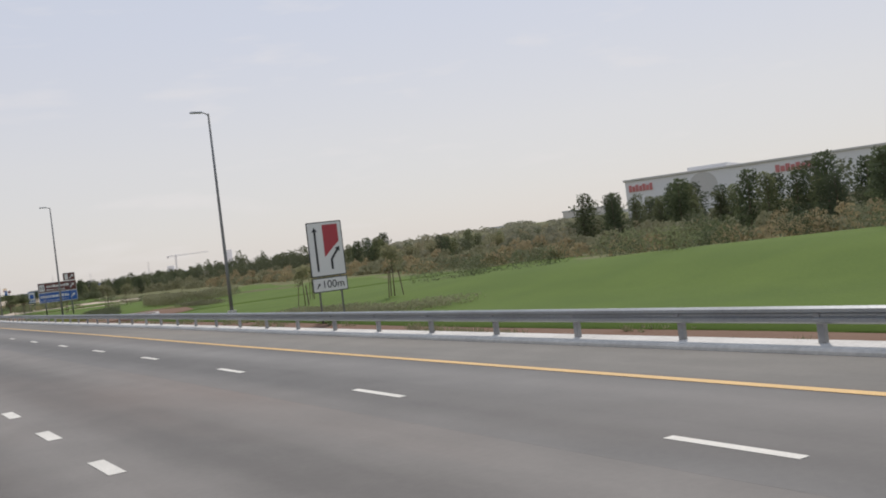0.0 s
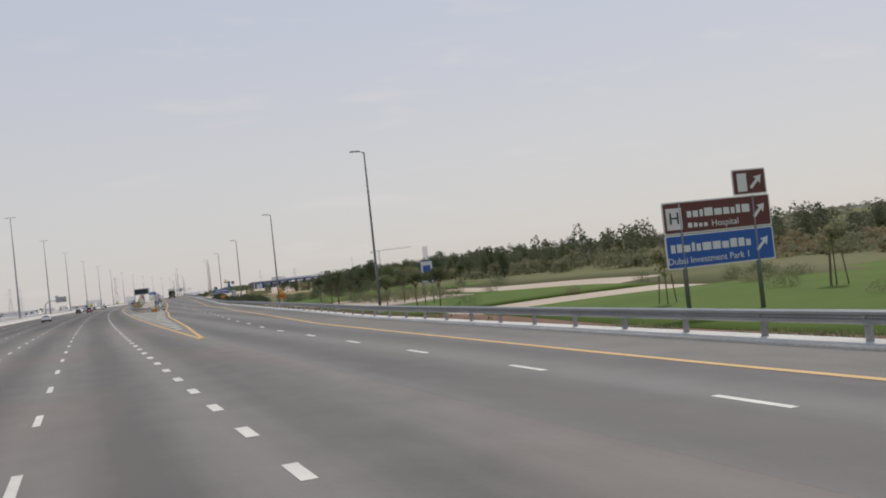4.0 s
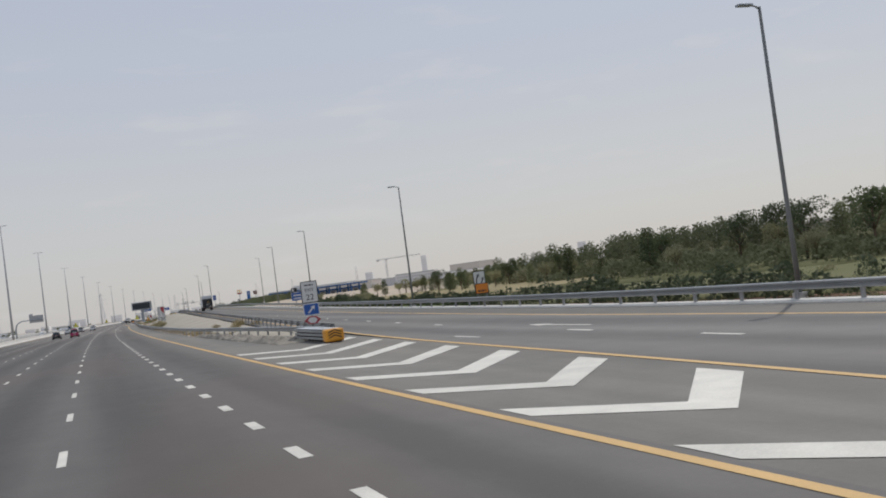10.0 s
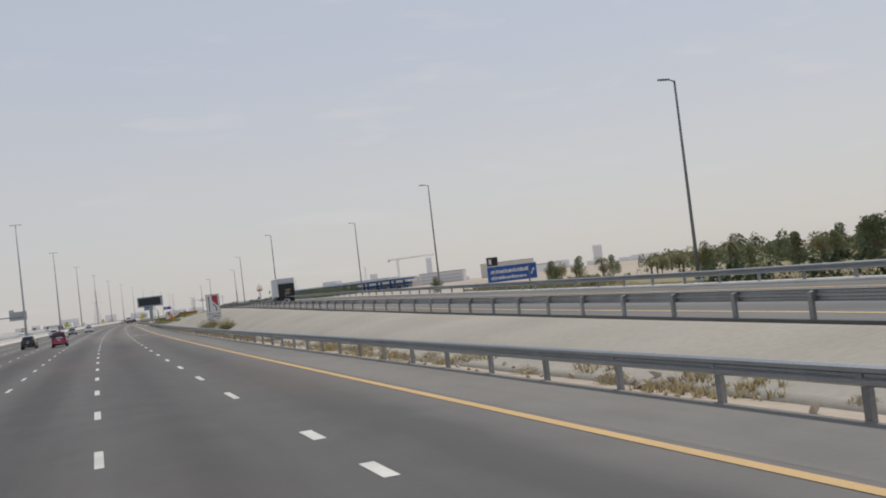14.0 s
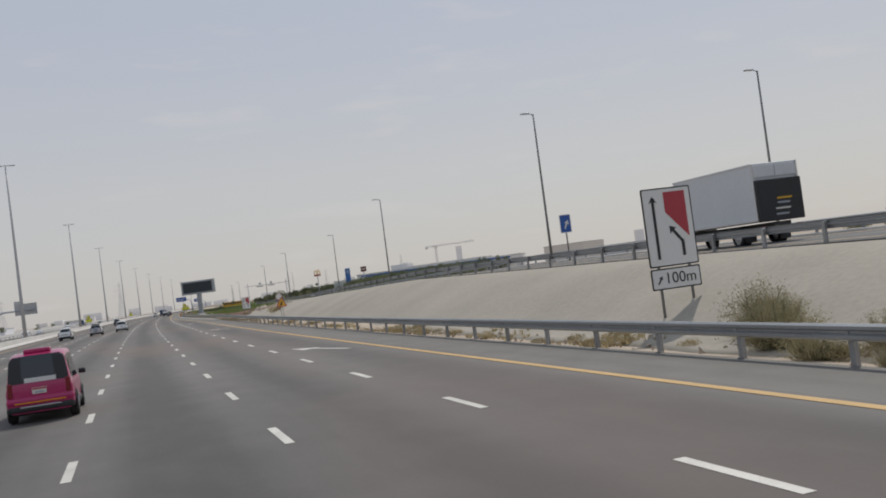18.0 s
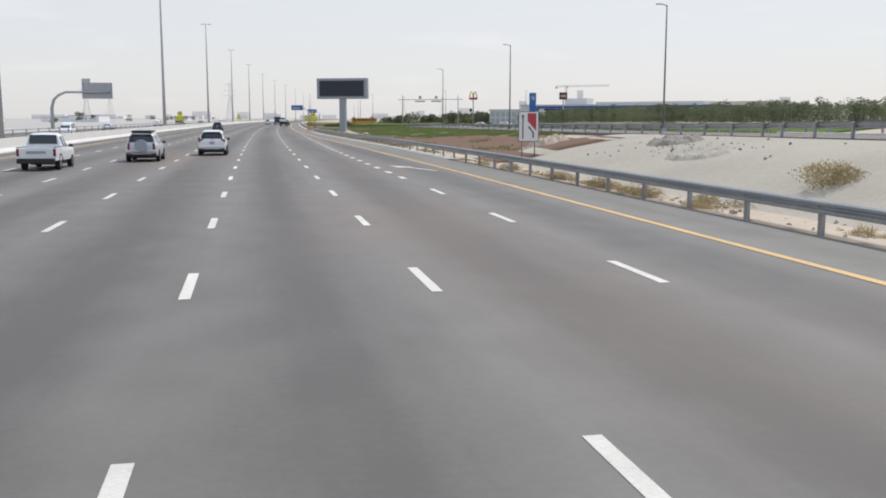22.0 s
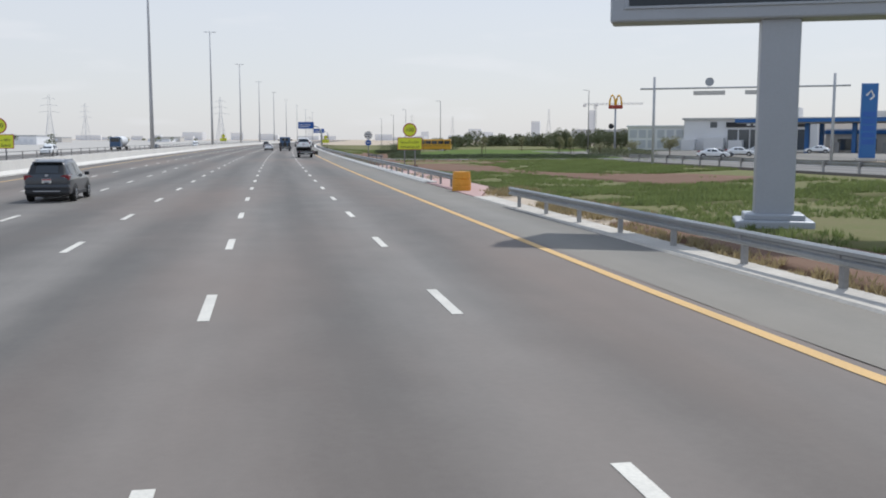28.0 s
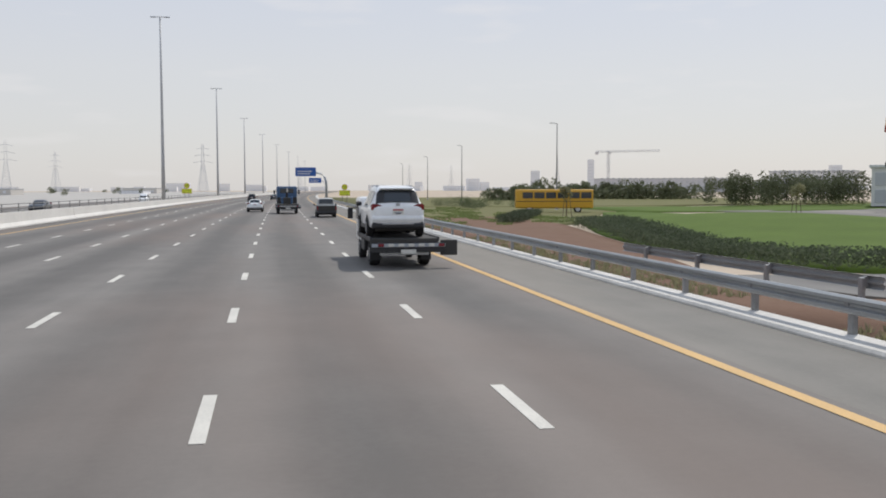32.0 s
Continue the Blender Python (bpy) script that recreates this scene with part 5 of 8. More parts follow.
def palm_kind(h, seed):
    rnd = random.Random(seed)
    t = thing("palm_tree", place(0, -510, -50), "date palm with a rough trunk and arching fronds", "palm tree", "palms")
    part("trunk", tube(bmesh.new(), [(0, 0, -0.3), (0.1, 0, h * 0.4), (0, 0, h * 0.72)], 0.22, 0.17, 8), M["bark"], t, smooth=True)
    bm = bmesh.new()
    for k in range(26):
        a, up = rnd.uniform(0, 6.28), rnd.uniform(-0.2, 1.2)
        d = Vector((math.cos(a), math.sin(a), 0))
        side = Vector((-d.y, d.x, 0))
        prev = None
        for j in range(7):
            u = j / 6
            c = Vector((0, 0, h * 0.72)) + d * (2.3 * u) + Vector((0, 0, up * 1.8 * u - 1.9 * u * u))
            w = 0.28 * math.sin(math.pi * min(1, u * 0.95 + 0.05)) + 0.02
            cur = [bm.verts.new(c - side * w - Vector((0, 0, 0.1 * w))), bm.verts.new(c), bm.verts.new(c + side * w - Vector((0, 0, 0.1 * w)))]
            if prev:
                bm.faces.new((prev[0], prev[1], cur[1], cur[0]))
                bm.faces.new((prev[1], prev[2], cur[2], cur[1]))
            prev = cur
    part("fronds", bm, M["leaf_olive"], t)
    return t


def shrub_kind(material, seed, w, h, label, size=0.043, n=1000):
    rnd = random.Random(seed)
    bm = bmesh.new()
    for k in range(5):
        leaf_cloud(bm, rnd.uniform(-0.4, 0.4) * w, rnd.uniform(-0.4, 0.4) * w, h * rnd.uniform(0.3, 0.6), w * 0.5, w * 0.5, h * 0.45, n // 5, size, rnd)
    ob = part("shrub", bm, material)
    ob.matrix_basis = place(0, -520, -50)
    return tagged(ob, label, "shrub", "roadside shrubs")


cone_a = tree_kind("tree", "cone", M["leaf_dark"], 7.0, 1, "dense dark green conical roadside tree")
cone_b = tree_kind("tree", "cone", M["leaf_mid"], 6.0, 2, "dense green upright roadside tree")
round_a = tree_kind("tree", "round", M["leaf_dark"], 6.5, 3, "broad dark green shade tree")
round_b = tree_kind("tree", "round", M["leaf_olive"], 5.0, 4, "broad olive green thorn tree with a thin crown")
umb = tree_kind("tree", "umbrella", M["leaf_mid"], 6.2, 5, "slender tree with a bare trunk and high crown")
young = tree_kind("young_tree", "young", M["leaf_olive"], 2.9, 6, "young staked tree with a sparse crown on the lawn")
palm = palm_kind(7.0, 7)
bush_g = shrub_kind(M["leaf_mid"], 8, 1.5, 1.3, "rounded green shrub on the verge")
bush_d = shrub_kind(M["leaf_dark"], 9, 1.7, 1.5, "rounded dark green shrub on the verge")
bush_o = shrub_kind(M["leaf_olive"], 10, 1.3, 1.0, "grey olive desert shrub on the verge")
bush_y = shrub_kind(M["leaf_dry"], 11, 1.0, 0.55, "low dry straw-coloured desert bush on sand", 0.026, 1200)



def broom_kind(material, seed, w, h, label):
    """A desert broom: thin stems that fan out from the foot, feathered with small narrow leaves and open between."""
    rnd = random.Random(seed)
    bm = bmesh.new()
    for _ in range(330):
        a, lean = rnd.uniform(0, 6.283), rnd.random() ** 0.7
        d = Vector((math.cos(a), math.sin(a), 0))
        hh = h * rnd.uniform(0.35, 1.0) * (1 - 0.45 * lean ** 2)
        p0 = d * w * 0.16 * rnd.random()
        p1 = p0 + d * w * 0.26 * lean + Vector((rnd.uniform(-0.08, 0.08), rnd.uniform(-0.08, 0.08), hh * 0.5))
        p2 = p1 + d * w * 0.32 * lean + Vector((rnd.uniform(-0.14, 0.14), rnd.uniform(-0.14, 0.14), hh * 0.5))
        q = Vector((-d.y, d.x, 0.2)) * 0.006
        bm.faces.new([bm.verts.new(p) for p in (p0 - q, p0 + q, p1 + q * 0.7, p2, p1 - q * 0.7)])
        for _ in range(11):
            u = 0.25 + 0.75 * rnd.random()
            c = (p0.lerp(p1, u * 2) if u < 0.5 else p1.lerp(p2, u * 2 - 1)) + Vector((rnd.gauss(0, 0.05), rnd.gauss(0, 0.05), rnd.gauss(0, 0.03)))
            b = Vector((rnd.uniform(-0.7, 0.7), rnd.uniform(-0.7, 0.7), rnd.uniform(0.2, 1))).normalized() * rnd.uniform(0.03, 0.06)
            e = b.orthogonal().normalized() * rnd.uniform(0.008, 0.014)
            bm.faces.new([bm.verts.new(p) for p in (c - b, c - e, c + b, c + e)])
    ob = part("shrub", bm, material)
    ob.matrix_basis = place(0, -520, -50)
    return tagged(ob, label, "shrub", "roadside shrubs")


broom = broom_kind(M["leaf_broom"], 12, 1.6, 1.7, "feathery olive desert broom on the sandy slope")
rp = random.Random(42)


def put(ob, x, y, s=1.0, sz=None, sink=0.0):
    m = Matrix.Translation(W(x, y, ground_z(x, y) - sink)) @ Matrix.Rotation(rp.uniform(0, 6.28), 4, "Z") @ Matrix.Diagonal((s, s, sz or s, 1))
    return copy_thing(ob, m)


FAR = []


def put_far(kind, x, y, s):
    """A far tree of the wood: kept for one joined mesh."""
    FAR.append((kind, x, y, s))


# near trees by name
for tx, ty, s in ((24.1, 177.4, 0.48), (27.0, 181.9, 0.52), (25.0, 172.5, 0.48), (29.6, 226, 0.55), (23.6, 163.5, 0.5)):
    put(umb, tx, ty, s)
for tx, ty in ((27.6, 51.8), (25.2, 59), (29, 66), (26.5, 118), (26, 140), (33, 137)):
    put(young, tx, ty, rp.uniform(0.9, 1.2))
for tx, ty, s in ((26.6, 203.8, 0.6), (27.5, 210.8, 0.5), (30.5, 214, 0.55), (33, 219, 0.6), (36, 216, 0.55)):
    put(round_a, tx, ty, s)
for k in range(130):
    y = rp.uniform(50, 270)
    put_far(rp.choice("crr"), 62 + abs(rp.gauss(0, 1)) * 34, y, rp.uniform(0.3, 0.58))
for k in range(110):
    put_far(rp.choice("ccr"), 62 + rp.uniform(0, 12), rp.uniform(642, 800), rp.uniform(0.36, 0.52))
for k in range(36):
    put_far(rp.choice("ccr"), 68 + rp.uniform(0, 24), 948 + rp.uniform(0, 16), rp.uniform(0.65, 0.9))
# dark row in front of the large building, and the belt along the hill foot
for k in range(62):
    put(rp.choice((cone_a, cone_a, cone_b)), 66 + rp.uniform(-3, 4) + k * 0.18, 8 + k * 1.4 + rp.uniform(-0.8, 0.8), rp.uniform(0.62, 0.92))
for k in range(84):
    put_far("c", 76 + rp.uniform(-2, 5) + k * 0.1, (164 + k * 1.0 if k < 54 else 290 + (k - 54) * 1.3) + rp.uniform(-0.9, 0.9), rp.uniform(0.5, 0.78))
for k in range(115):
    y = rp.uniform(70, 425)
    x = 66 + abs(rp.gauss(0, 1)) * 40 + (8 if y < 190 else 0)
    put_far(rp.choice("ccr"), x + 8, y, rp.uniform(0.3, 0.55))
for k in range(72):
    y = 222 + k * 2.8 + rp.uniform(-1.5, 1.5)
    put(rp.choice((round_a, cone_b, round_b, cone_a)), max(60, oe(y) + 30) + rp.uniform(-6, 12), y, rp.uniform(0.45, 0.65) if y < 262 or y > 345 else rp.uniform(0.55, 0.85))
for k in range(72):
    put_far(rp.choice("ccr"), 72 + rp.uniform(0, 28), 366 + rp.uniform(0, 46), rp.uniform(0.66, 0.95))
for k in range(30):
    put(rp.choice((round_b, cone_b, bush_d, bush_g)), 66 + rp.uniform(0, 16), 410 + rp.uniform(0, 48), rp.uniform(0.5, 0.75))
for k in range(44):
    y = 215 + k * 4.4 + rp.uniform(-1.5, 1.5)
    put_far(rp.choice("ccr"), max(66, oe(y) + 36) + rp.uniform(-4, 8), y, rp.uniform(0.5, 0.8))
for k in range(20):
    put_far(rp.choice("cr"), 60 + rp.uniform(0, 60), rp.uniform(-30, 60), rp.uniform(0.6, 0.9))
for k in range(26):
    put(rp.choice((cone_a, cone_b, round_b)), 72 + rp.uniform(-3, 10), 108 + k * 1.9 + rp.uniform(-0.9, 0.9), rp.uniform(0.5, 0.85))
# palms and thorn trees past the dry field
for k in range(14):
    put(palm, 66 + rp.uniform(0, 46), 470 + rp.uniform(-36, 50), rp.uniform(0.45, 0.65))
for k in range(26):
    put(rp.choice((round_b, round_b, cone_b)), 56 + rp.uniform(0, 46), rp.uniform(425, 522), rp.uniform(0.4, 0.75))
# hedge belt of trees behind the side road and the station
for k in range(120):
    put_far(rp.choice("ccr"), 64 + rp.uniform(-4, 9), 642 + k * 1.25, rp.uniform(0.4, 0.56))
for k in range(38):
    put_far(rp.choice("cr"), 68 + rp.uniform(0, 22), 950 + rp.uniform(-4, 18), rp.uniform(0.6, 0.85))
for k in range(18):
    put(bush_d, 28 + rp.uniform(-6, 20), 945 + rp.uniform(0, 40), rp.uniform(0.9, 1.4))
for tx, ty, s in ((59, 852, 0.75), (57, 863, 0.6), (55, 875, 0.5)):
    put(round_b, tx, ty, s)
for tx, ty in ((27.5, 846), (41, 852), (47, 866), (26, 902), (44, 890)):
    put(young, tx, ty, 1.1)
for k in range(14):
    put_far("r", -60 - rp.uniform(0, 40), 760 + k * 45 + rp.uniform(-15, 15), rp.uniform(0.5, 0.8))

# shrubs on verges and slope
for k in range(56):
    y = rp.uniform(108, 300)
    put(rp.choice((bush_g, bush_d, bush_o)), oe(y) + rp.uniform(3.5, 26), y, rp.uniform(0.5, 1.1), rp.uniform(0.5, 0.9))
for k in range(22):
    put(rp.choice((bush_g, bush_d)), 40 + rp.uniform(-5, 6), 8 + k * 2.7, rp.uniform(1.0, 1.5))
for k in range(28):
    put(bush_o if k % 2 else bush_g, 27.2 + (k % 4) * 1.9 + rp.uniform(-0.3, 0.3), 184.5 + (k // 4) * 3.0 + rp.uniform(-0.4, 0.4), 0.62, 1.15)
for k in range(14):
    put(bush_d, oe(238) + 8 + k * 1.2 + rp.uniform(-0.5, 0.5), 252 + rp.uniform(-3, 3) + k * 0.9, 1.1)
for k in range(96):
    y = rp.uniform(334, 600)
    put(bush_y, main_kerb(y) + rp.uniform(0.9, 2.6), y, rp.uniform(0.4, 0.9), sink=0.05)
for bx, by, s in ((15.2, 353, 1.5), (14.2, 349, 1.1), (16.3, 349.5, 1.2), (13.6, 361, 1.0), (12.5, 357, 0.9), (13.3, 340, 1.0), (13.5, 346, 0.9)):
    put(bush_y, bx, by, s * 0.8, s * 0.95, 0.05)
    put(bush_o, bx + 0.2, by + 0.3, s * 0.45, s * 0.4, 0.05)


for bx, by, s in ((11.9, 470.6, 2.4), (13.0, 472.4, 2.0), (11.1, 468.2, 1.5), (12.3, 467.4, 1.3), (10.8, 465.6, 1.0), (12.6, 458.0, 1.6), (12.9, 455.9, 2.1), (11.4, 455.4, 1.1), (10.9, 446.3, 0.9), (11.2, 443.8, 0.8), (10.7, 438.6, 0.8), (11.0, 433.2, 0.9)):
    put(broom, bx, by, s * 0.5, s * 0.46, 0.08)
    put(broom, bx + 0.35, by - 0.4, s * 0.4, s * 0.27, 0.06)
for bx, by, s in ((15.1, 580.5, 1.5), (10.1, 579.4, 0.7), (10.1, 583.7, 1.1), (10.2, 585.2, 0.8), (10.1, 587.8, 1.0), (10.0, 593.0, 0.9), (9.9, 600.5, 0.9), (9.9, 606.0, 0.7)):
    put(bush_y, bx, by, s, s * 1.05, 0.06)
    put(bush_y, bx + 0.25, by - 0.2, s * 0.7, s * 0.8, 0.06)


def hedge(name, pts, w, h, material, n, size, label):
    """A clipped hedge of many leaves along a line on the plan."""
    rnd = random.Random(len(pts) * 7 + n)
    verts, faces = [], []
    for (x0, y0), (x1, y1) in zip(pts, pts[1:]):
        ln = math.hypot(x1 - x0, y1 - y0)
        for _ in range(int(n * ln)):
            u = rnd.random()
            x, y = x0 + (x1 - x0) * u + rnd.uniform(-w, w) / 2, y0 + (y1 - y0) * u + rnd.uniform(-w, w) / 2
            z = ground_z(x, y) + h * rnd.random() ** 0.6 * (1 + 0.25 * noise.noise(Vector((x * 0.6, y * 0.6, 2))) + (0.55 * noise.noise(Vector((x * 0.09, y * 0.09, 7))) if w > 8 else 0.0))
            leaf = size * rnd.uniform(0.7, 1.3)
            c = W(x, y, z)
            a = Vector((rnd.uniform(-1, 1), rnd.uniform(-1, 1), rnd.uniform(-1, 1))).normalized() * leaf
            b = a.orthogonal().normalized() * leaf * 0.7
            i = len(verts)
            verts += [c - a, c - b, c + a, c + b]
            faces.append((i, i + 1, i + 2, i + 3))
    me = bpy.data.meshes.new(name)
    me.from_pydata(verts, [], faces)
    me.materials.append(material)
    return tagged(new(name, me), label, "hedge", kind="stuff")


def grove(name, pts, w, count, r, hgt, material, leaves, label, seed):
    """A thicket: many uneven clumps, each a mound of leaves thickest on its skin."""
    rnd = random.Random(seed)
    verts, faces = [], []
    segs = [(a, b, math.hypot(b[0] - a[0], b[1] - a[1])) for a, b in zip(pts, pts[1:])]
    total = sum(q[2] for q in segs)
    for (x0, y0), (x1, y1), ln in segs:
        for _ in range(int(count * ln / total)):
            u = rnd.random()
            x, y = x0 + (x1 - x0) * u + rnd.uniform(-w, w) / 2, y0 + (y1 - y0) * u + rnd.uniform(-w, w) / 2
            tall = 1 + 0.8 * noise.noise(Vector((x * 0.07, y * 0.07, seed)))
            h, rr = hgt * tall * rnd.uniform(0.65, 1.3), r * rnd.uniform(0.7, 1.25)
            base = W(x, y, ground_z(x, y))
            size = rr * 0.15
            for _ in range(leaves):
                v, q = rnd.uniform(0, 6.283), rnd.random() ** 0.7
                k = rr * (1 - q ** 2.2 * 0.75) * rnd.uniform(0.7, 1.05) * (1 + 0.2 * math.sin(3 * v + 6 * q))
                c = base + Vector((k * math.cos(v), k * math.sin(v), h * q * rnd.uniform(0.85, 1.05)))
                leaf = size * rnd.uniform(0.6, 1.35)
                a = Vector((rnd.uniform(-1, 1), rnd.uniform(-1, 1), rnd.uniform(-1, 1))).normalized() * leaf
                b = a.orthogonal().normalized() * leaf * 0.75
                i = len(verts)
                verts += [c - a, c - b, c + a, c + b]
                faces.append((i, i + 1, i + 2, i + 3))
    me = bpy.data.meshes.new(name)
    me.from_pydata(verts, [], faces)
    me.materials.append(material)
    return tagged(new(name, me), label, "bushes", kind="stuff")


hedge("hedge", [(44, 838), (30, 838.5), (20, 838.5), (15.6, 840.5), (15.2, 846), (16.5, 854), (19, 866), (20.5, 877)], 3.6, 0.7, M["leaf_dark"], 620, 0.065, "dark clipped hedge round the lawn")
hedge("flower_bed", [(20.4, 51.5), (21.4, 47), (22.0, 43), (24.5, 40.5)], 2.5, 0.45, M["leaf_olive"], 700, 0.05, "grey-green shrub bed across the lawn")
hedge("flower_bed", [(28.4, 95), (28.8, 91.5), (29.2, 88)], 2.2, 0.45, M["leaf_olive"], 700, 0.05, "grey-green shrub bed across the lawn")
hedge("shrub_bed", [(37, 107), (32, 102.5), (29.5, 103), (30, 110), (33, 121)], 3.0, 1.15, M["leaf_olive"], 620, 0.075, "clipped olive green hedge curving round the bed")
grove("shrub_belt", [(60, -20), (62, 40), (64, 110), (66, 180), (66, 250), (66, 330), (70, 400)], 13, 620, 1.4, 1.5, M["leaf_olive"], 130, "belt of olive green bushes along the hill foot", 21)
grove("shrub_belt", [(60, 20), (63, 110), (66, 190)], 16, 150, 1.3, 1.5, M["leaf_dry"], 120, "belt of dry tan bushes along the hill foot", 30)
grove("shrub_belt", [(84, 60), (88, 160), (92, 290)], 30, 130, 1.6, 2.2, M["leaf_broom"], 110, "dry tan thorn bushes on the slope", 31)
# leaf_far woods: paled foliage imitates the haze up the slope
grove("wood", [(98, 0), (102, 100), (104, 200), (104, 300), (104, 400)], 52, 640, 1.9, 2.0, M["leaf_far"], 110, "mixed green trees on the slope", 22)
grove("wood", [(84, 215), (92, 290), (98, 360), (96, 425)], 26, 230, 1.7, 3.9, M["leaf_mid"], 150, "dense dark green trees on the slope", 24)
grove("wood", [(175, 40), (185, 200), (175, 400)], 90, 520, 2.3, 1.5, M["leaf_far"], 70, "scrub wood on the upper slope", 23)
grove("shrub_belt", [(84, 432), (92, 470), (100, 505)], 16, 110, 1.5, 2.6, M["leaf_mid"], 130, "green bushes beyond the dry field", 25)
grove("shrub_belt", [(oe(y) + 3.6, y) for y in range(262, 403, 20)], 2.6, 190, 0.8, 1.25, M["leaf_dark"], 120, "row of dark green bushes behind the ramp guardrail", 28)
grove("wood", [(50, 1046), (76, 1046), (102, 1044)], 9, 110, 2.2, 3.6, M["leaf_mid"], 120, "belt of green trees behind the lawn", 29)
grove("shrub_belt", [(52, 440), (56, 475), (62, 505)], 7, 100, 1.0, 1.2, M["leaf_olive"], 110, "low olive bushes beside the ramp", 26)
hedge("dry_tufts", [(38, 350), (42, 400), (46, 460)], 14, 0.32, M["leaf_dry"], 260, 0.045, "tufts of dry yellow grass")
hedge("bank_scrub", [(43, 640), (47, 700), (50, 775)], 9, 0.5, M["leaf_mid"], 300, 0.07, "low green scrub on the bank")
hedge("shrub_row", [(52, 842), (55, 866), (58, 890)], 2.4, 1.2, M["leaf_mid"], 90, 0.13, "row of green shrubs beside the forecourt")


def stones(name, n, place_of, material, size, label, seed):
    rnd = random.Random(seed)
    bm = bmesh.new()
    for _ in range(n):
        x, y = place_of(rnd)
        s = size * rnd.uniform(0.4, 1.5)
        c = W(x, y, ground_z(x, y) + 0.05 + s * 0.25)
        ax = [Vector((rnd.uniform(-1, 1), rnd.uniform(-1, 1), rnd.uniform(-0.6, 0.6))).normalized() * s * rnd.uniform(0.6, 1.1) for _ in range(5)]
        vs = [bm.verts.new(c + a) for a in ax] + [bm.verts.new(c + Vector((0, 0, s * 0.6)))]
        bmesh.ops.convex_hull(bm, input=vs)
    return tagged(part(name, bm, material), label, "stones", kind="stuff")


stones("gravel", 420, lambda r: ((lambda y: (main_kerb(y) + r.uniform(0.5, 2.2), y))(r.uniform(330, 600))), M["sand"], 0.13, "loose pale stones at the slope foot", 3)
stones("gravel", 300, lambda r: ((lambda y: (main_kerb(y) + r.uniform(0.3, 4.0), y))(r.uniform(305, 345))), M["gravel_slope"], 0.1, "loose grey stones behind the crash cushion", 6)
stones("rubble", 160, lambda r: (r.gauss(12.4, 2.2), r.gauss(708, 7)), M["sand"], 0.11, "scattered pale rubble round the sand heap", 5)


def sand_heap(x, y, r, h):
    """A slumped heap of pale sand."""
    bm = bmesh.new()
    rings = []
    for i in range(7):
        u = i / 6
        ring = []
        for k in range(20):
            a = k * math.pi / 10
            q = r * u * (1 + 0.25 * noise.noise(Vector((math.cos(a) * 1.5, math.sin(a) * 1.5, x))))
            px, py = x + q * math.cos(a), y + 1.5 * q * math.sin(a)
            ring.append(bm.verts.new(W(px, py, ground_z(px, py) - 0.1 + h * (1 - u) ** 1.3 + 0.08 * noise.noise(Vector((px, py, 0))))))
        rings.append(ring)
    for p, q in zip(rings, rings[1:]):
        for k in range(20):
            bm.faces.new((p[k], q[k], q[(k + 1) % 20], p[(k + 1) % 20]))
    bmesh.ops.remove_doubles(bm, verts=bm.verts[:], dist=0.001)
    bmesh.ops.recalc_face_normals(bm, faces=bm.faces[:])
    return tagged(part("sand_heap", bm, M["sand"], smooth=True), "slumped heap of pale sand on the verge", "sand heap")


sand_heap(11.3, 710.5, 2.6, 0.75)
sand_heap(13.6, 704.5, 1.6, 0.4)


def dug_heap(x, y, r, h, material, label):
    """A rough low heap of dug gravel with clods."""
    bm = bmesh.new()
    n = 26
    grid = []
    for i in range(n + 1):
        row = []
        for k in range(n + 1):
            u, v = 2 * i / n - 1, 2 * k / n - 1
            px, py = x + r * u, y + 1.7 * r * v
            q = max(0.0, 1 - u * u - v * v)
            clod = abs(noise.noise(Vector((px * 1.7, py * 1.7, 2)))) + 0.5 * abs(noise.noise(Vector((px * 4.0, py * 4.0, 5))))
            row.append(bm.verts.new(W(px, py, ground_z(px, py) - 0.08 + (0.14 + h * (0.35 + clod)) * min(1.0, q * 2.2))))
        grid.append(row)
    for p, q in zip(grid, grid[1:]):
        for k in range(n):
            bm.faces.new((p[k], p[k + 1], q[k + 1], q[k]))
    bmesh.ops.recalc_face_normals(bm, faces=bm.faces[:])
    return tagged(part("gravel_mound", bm, material), label, "rubble heap")


dug_heap(19.6, 602, 1.5, 0.26, M["rubble"], "rough heap of dug grey rubble on the slope")
dug_heap(17.4, 594.5, 1.5, 0.22, M["gravel_slope"], "rough low heap of pale gravel on the slope")
dug_heap(17.5, 621, 1.5, 0.5, M["sand"], "low heap of pale sand beside the soil")
dug_heap(20.8, 629, 1.6, 0.5, M["sand"], "low heap of pale sand beside the soil")
patch("sand_strip", 505, 640, lambda y: main_kerb(y) + 0.35 + 0.25 * noise.noise(Vector((y * 0.5, 2, 0))), lambda y: main_kerb(y) + 2.6 + 0.8 * noise.noise(Vector((y * 0.25, 9, 0))), M["sand"], "pale sand strip along the guardrail foot", 5, 0.085, 1.5)
stones("rubble", 260, lambda r: ((lambda y: (main_kerb(y) + r.uniform(0.5, 2.8), y))(r.uniform(520, 640))), M["sand"], 0.1, "pale clods along the guardrail foot", 14)
stones("rubble", 70, lambda r: (r.gauss(18.6, 1.4), r.gauss(598, 3.6)), M["rubble"], 0.09, "grey clods round the dug heap", 15)


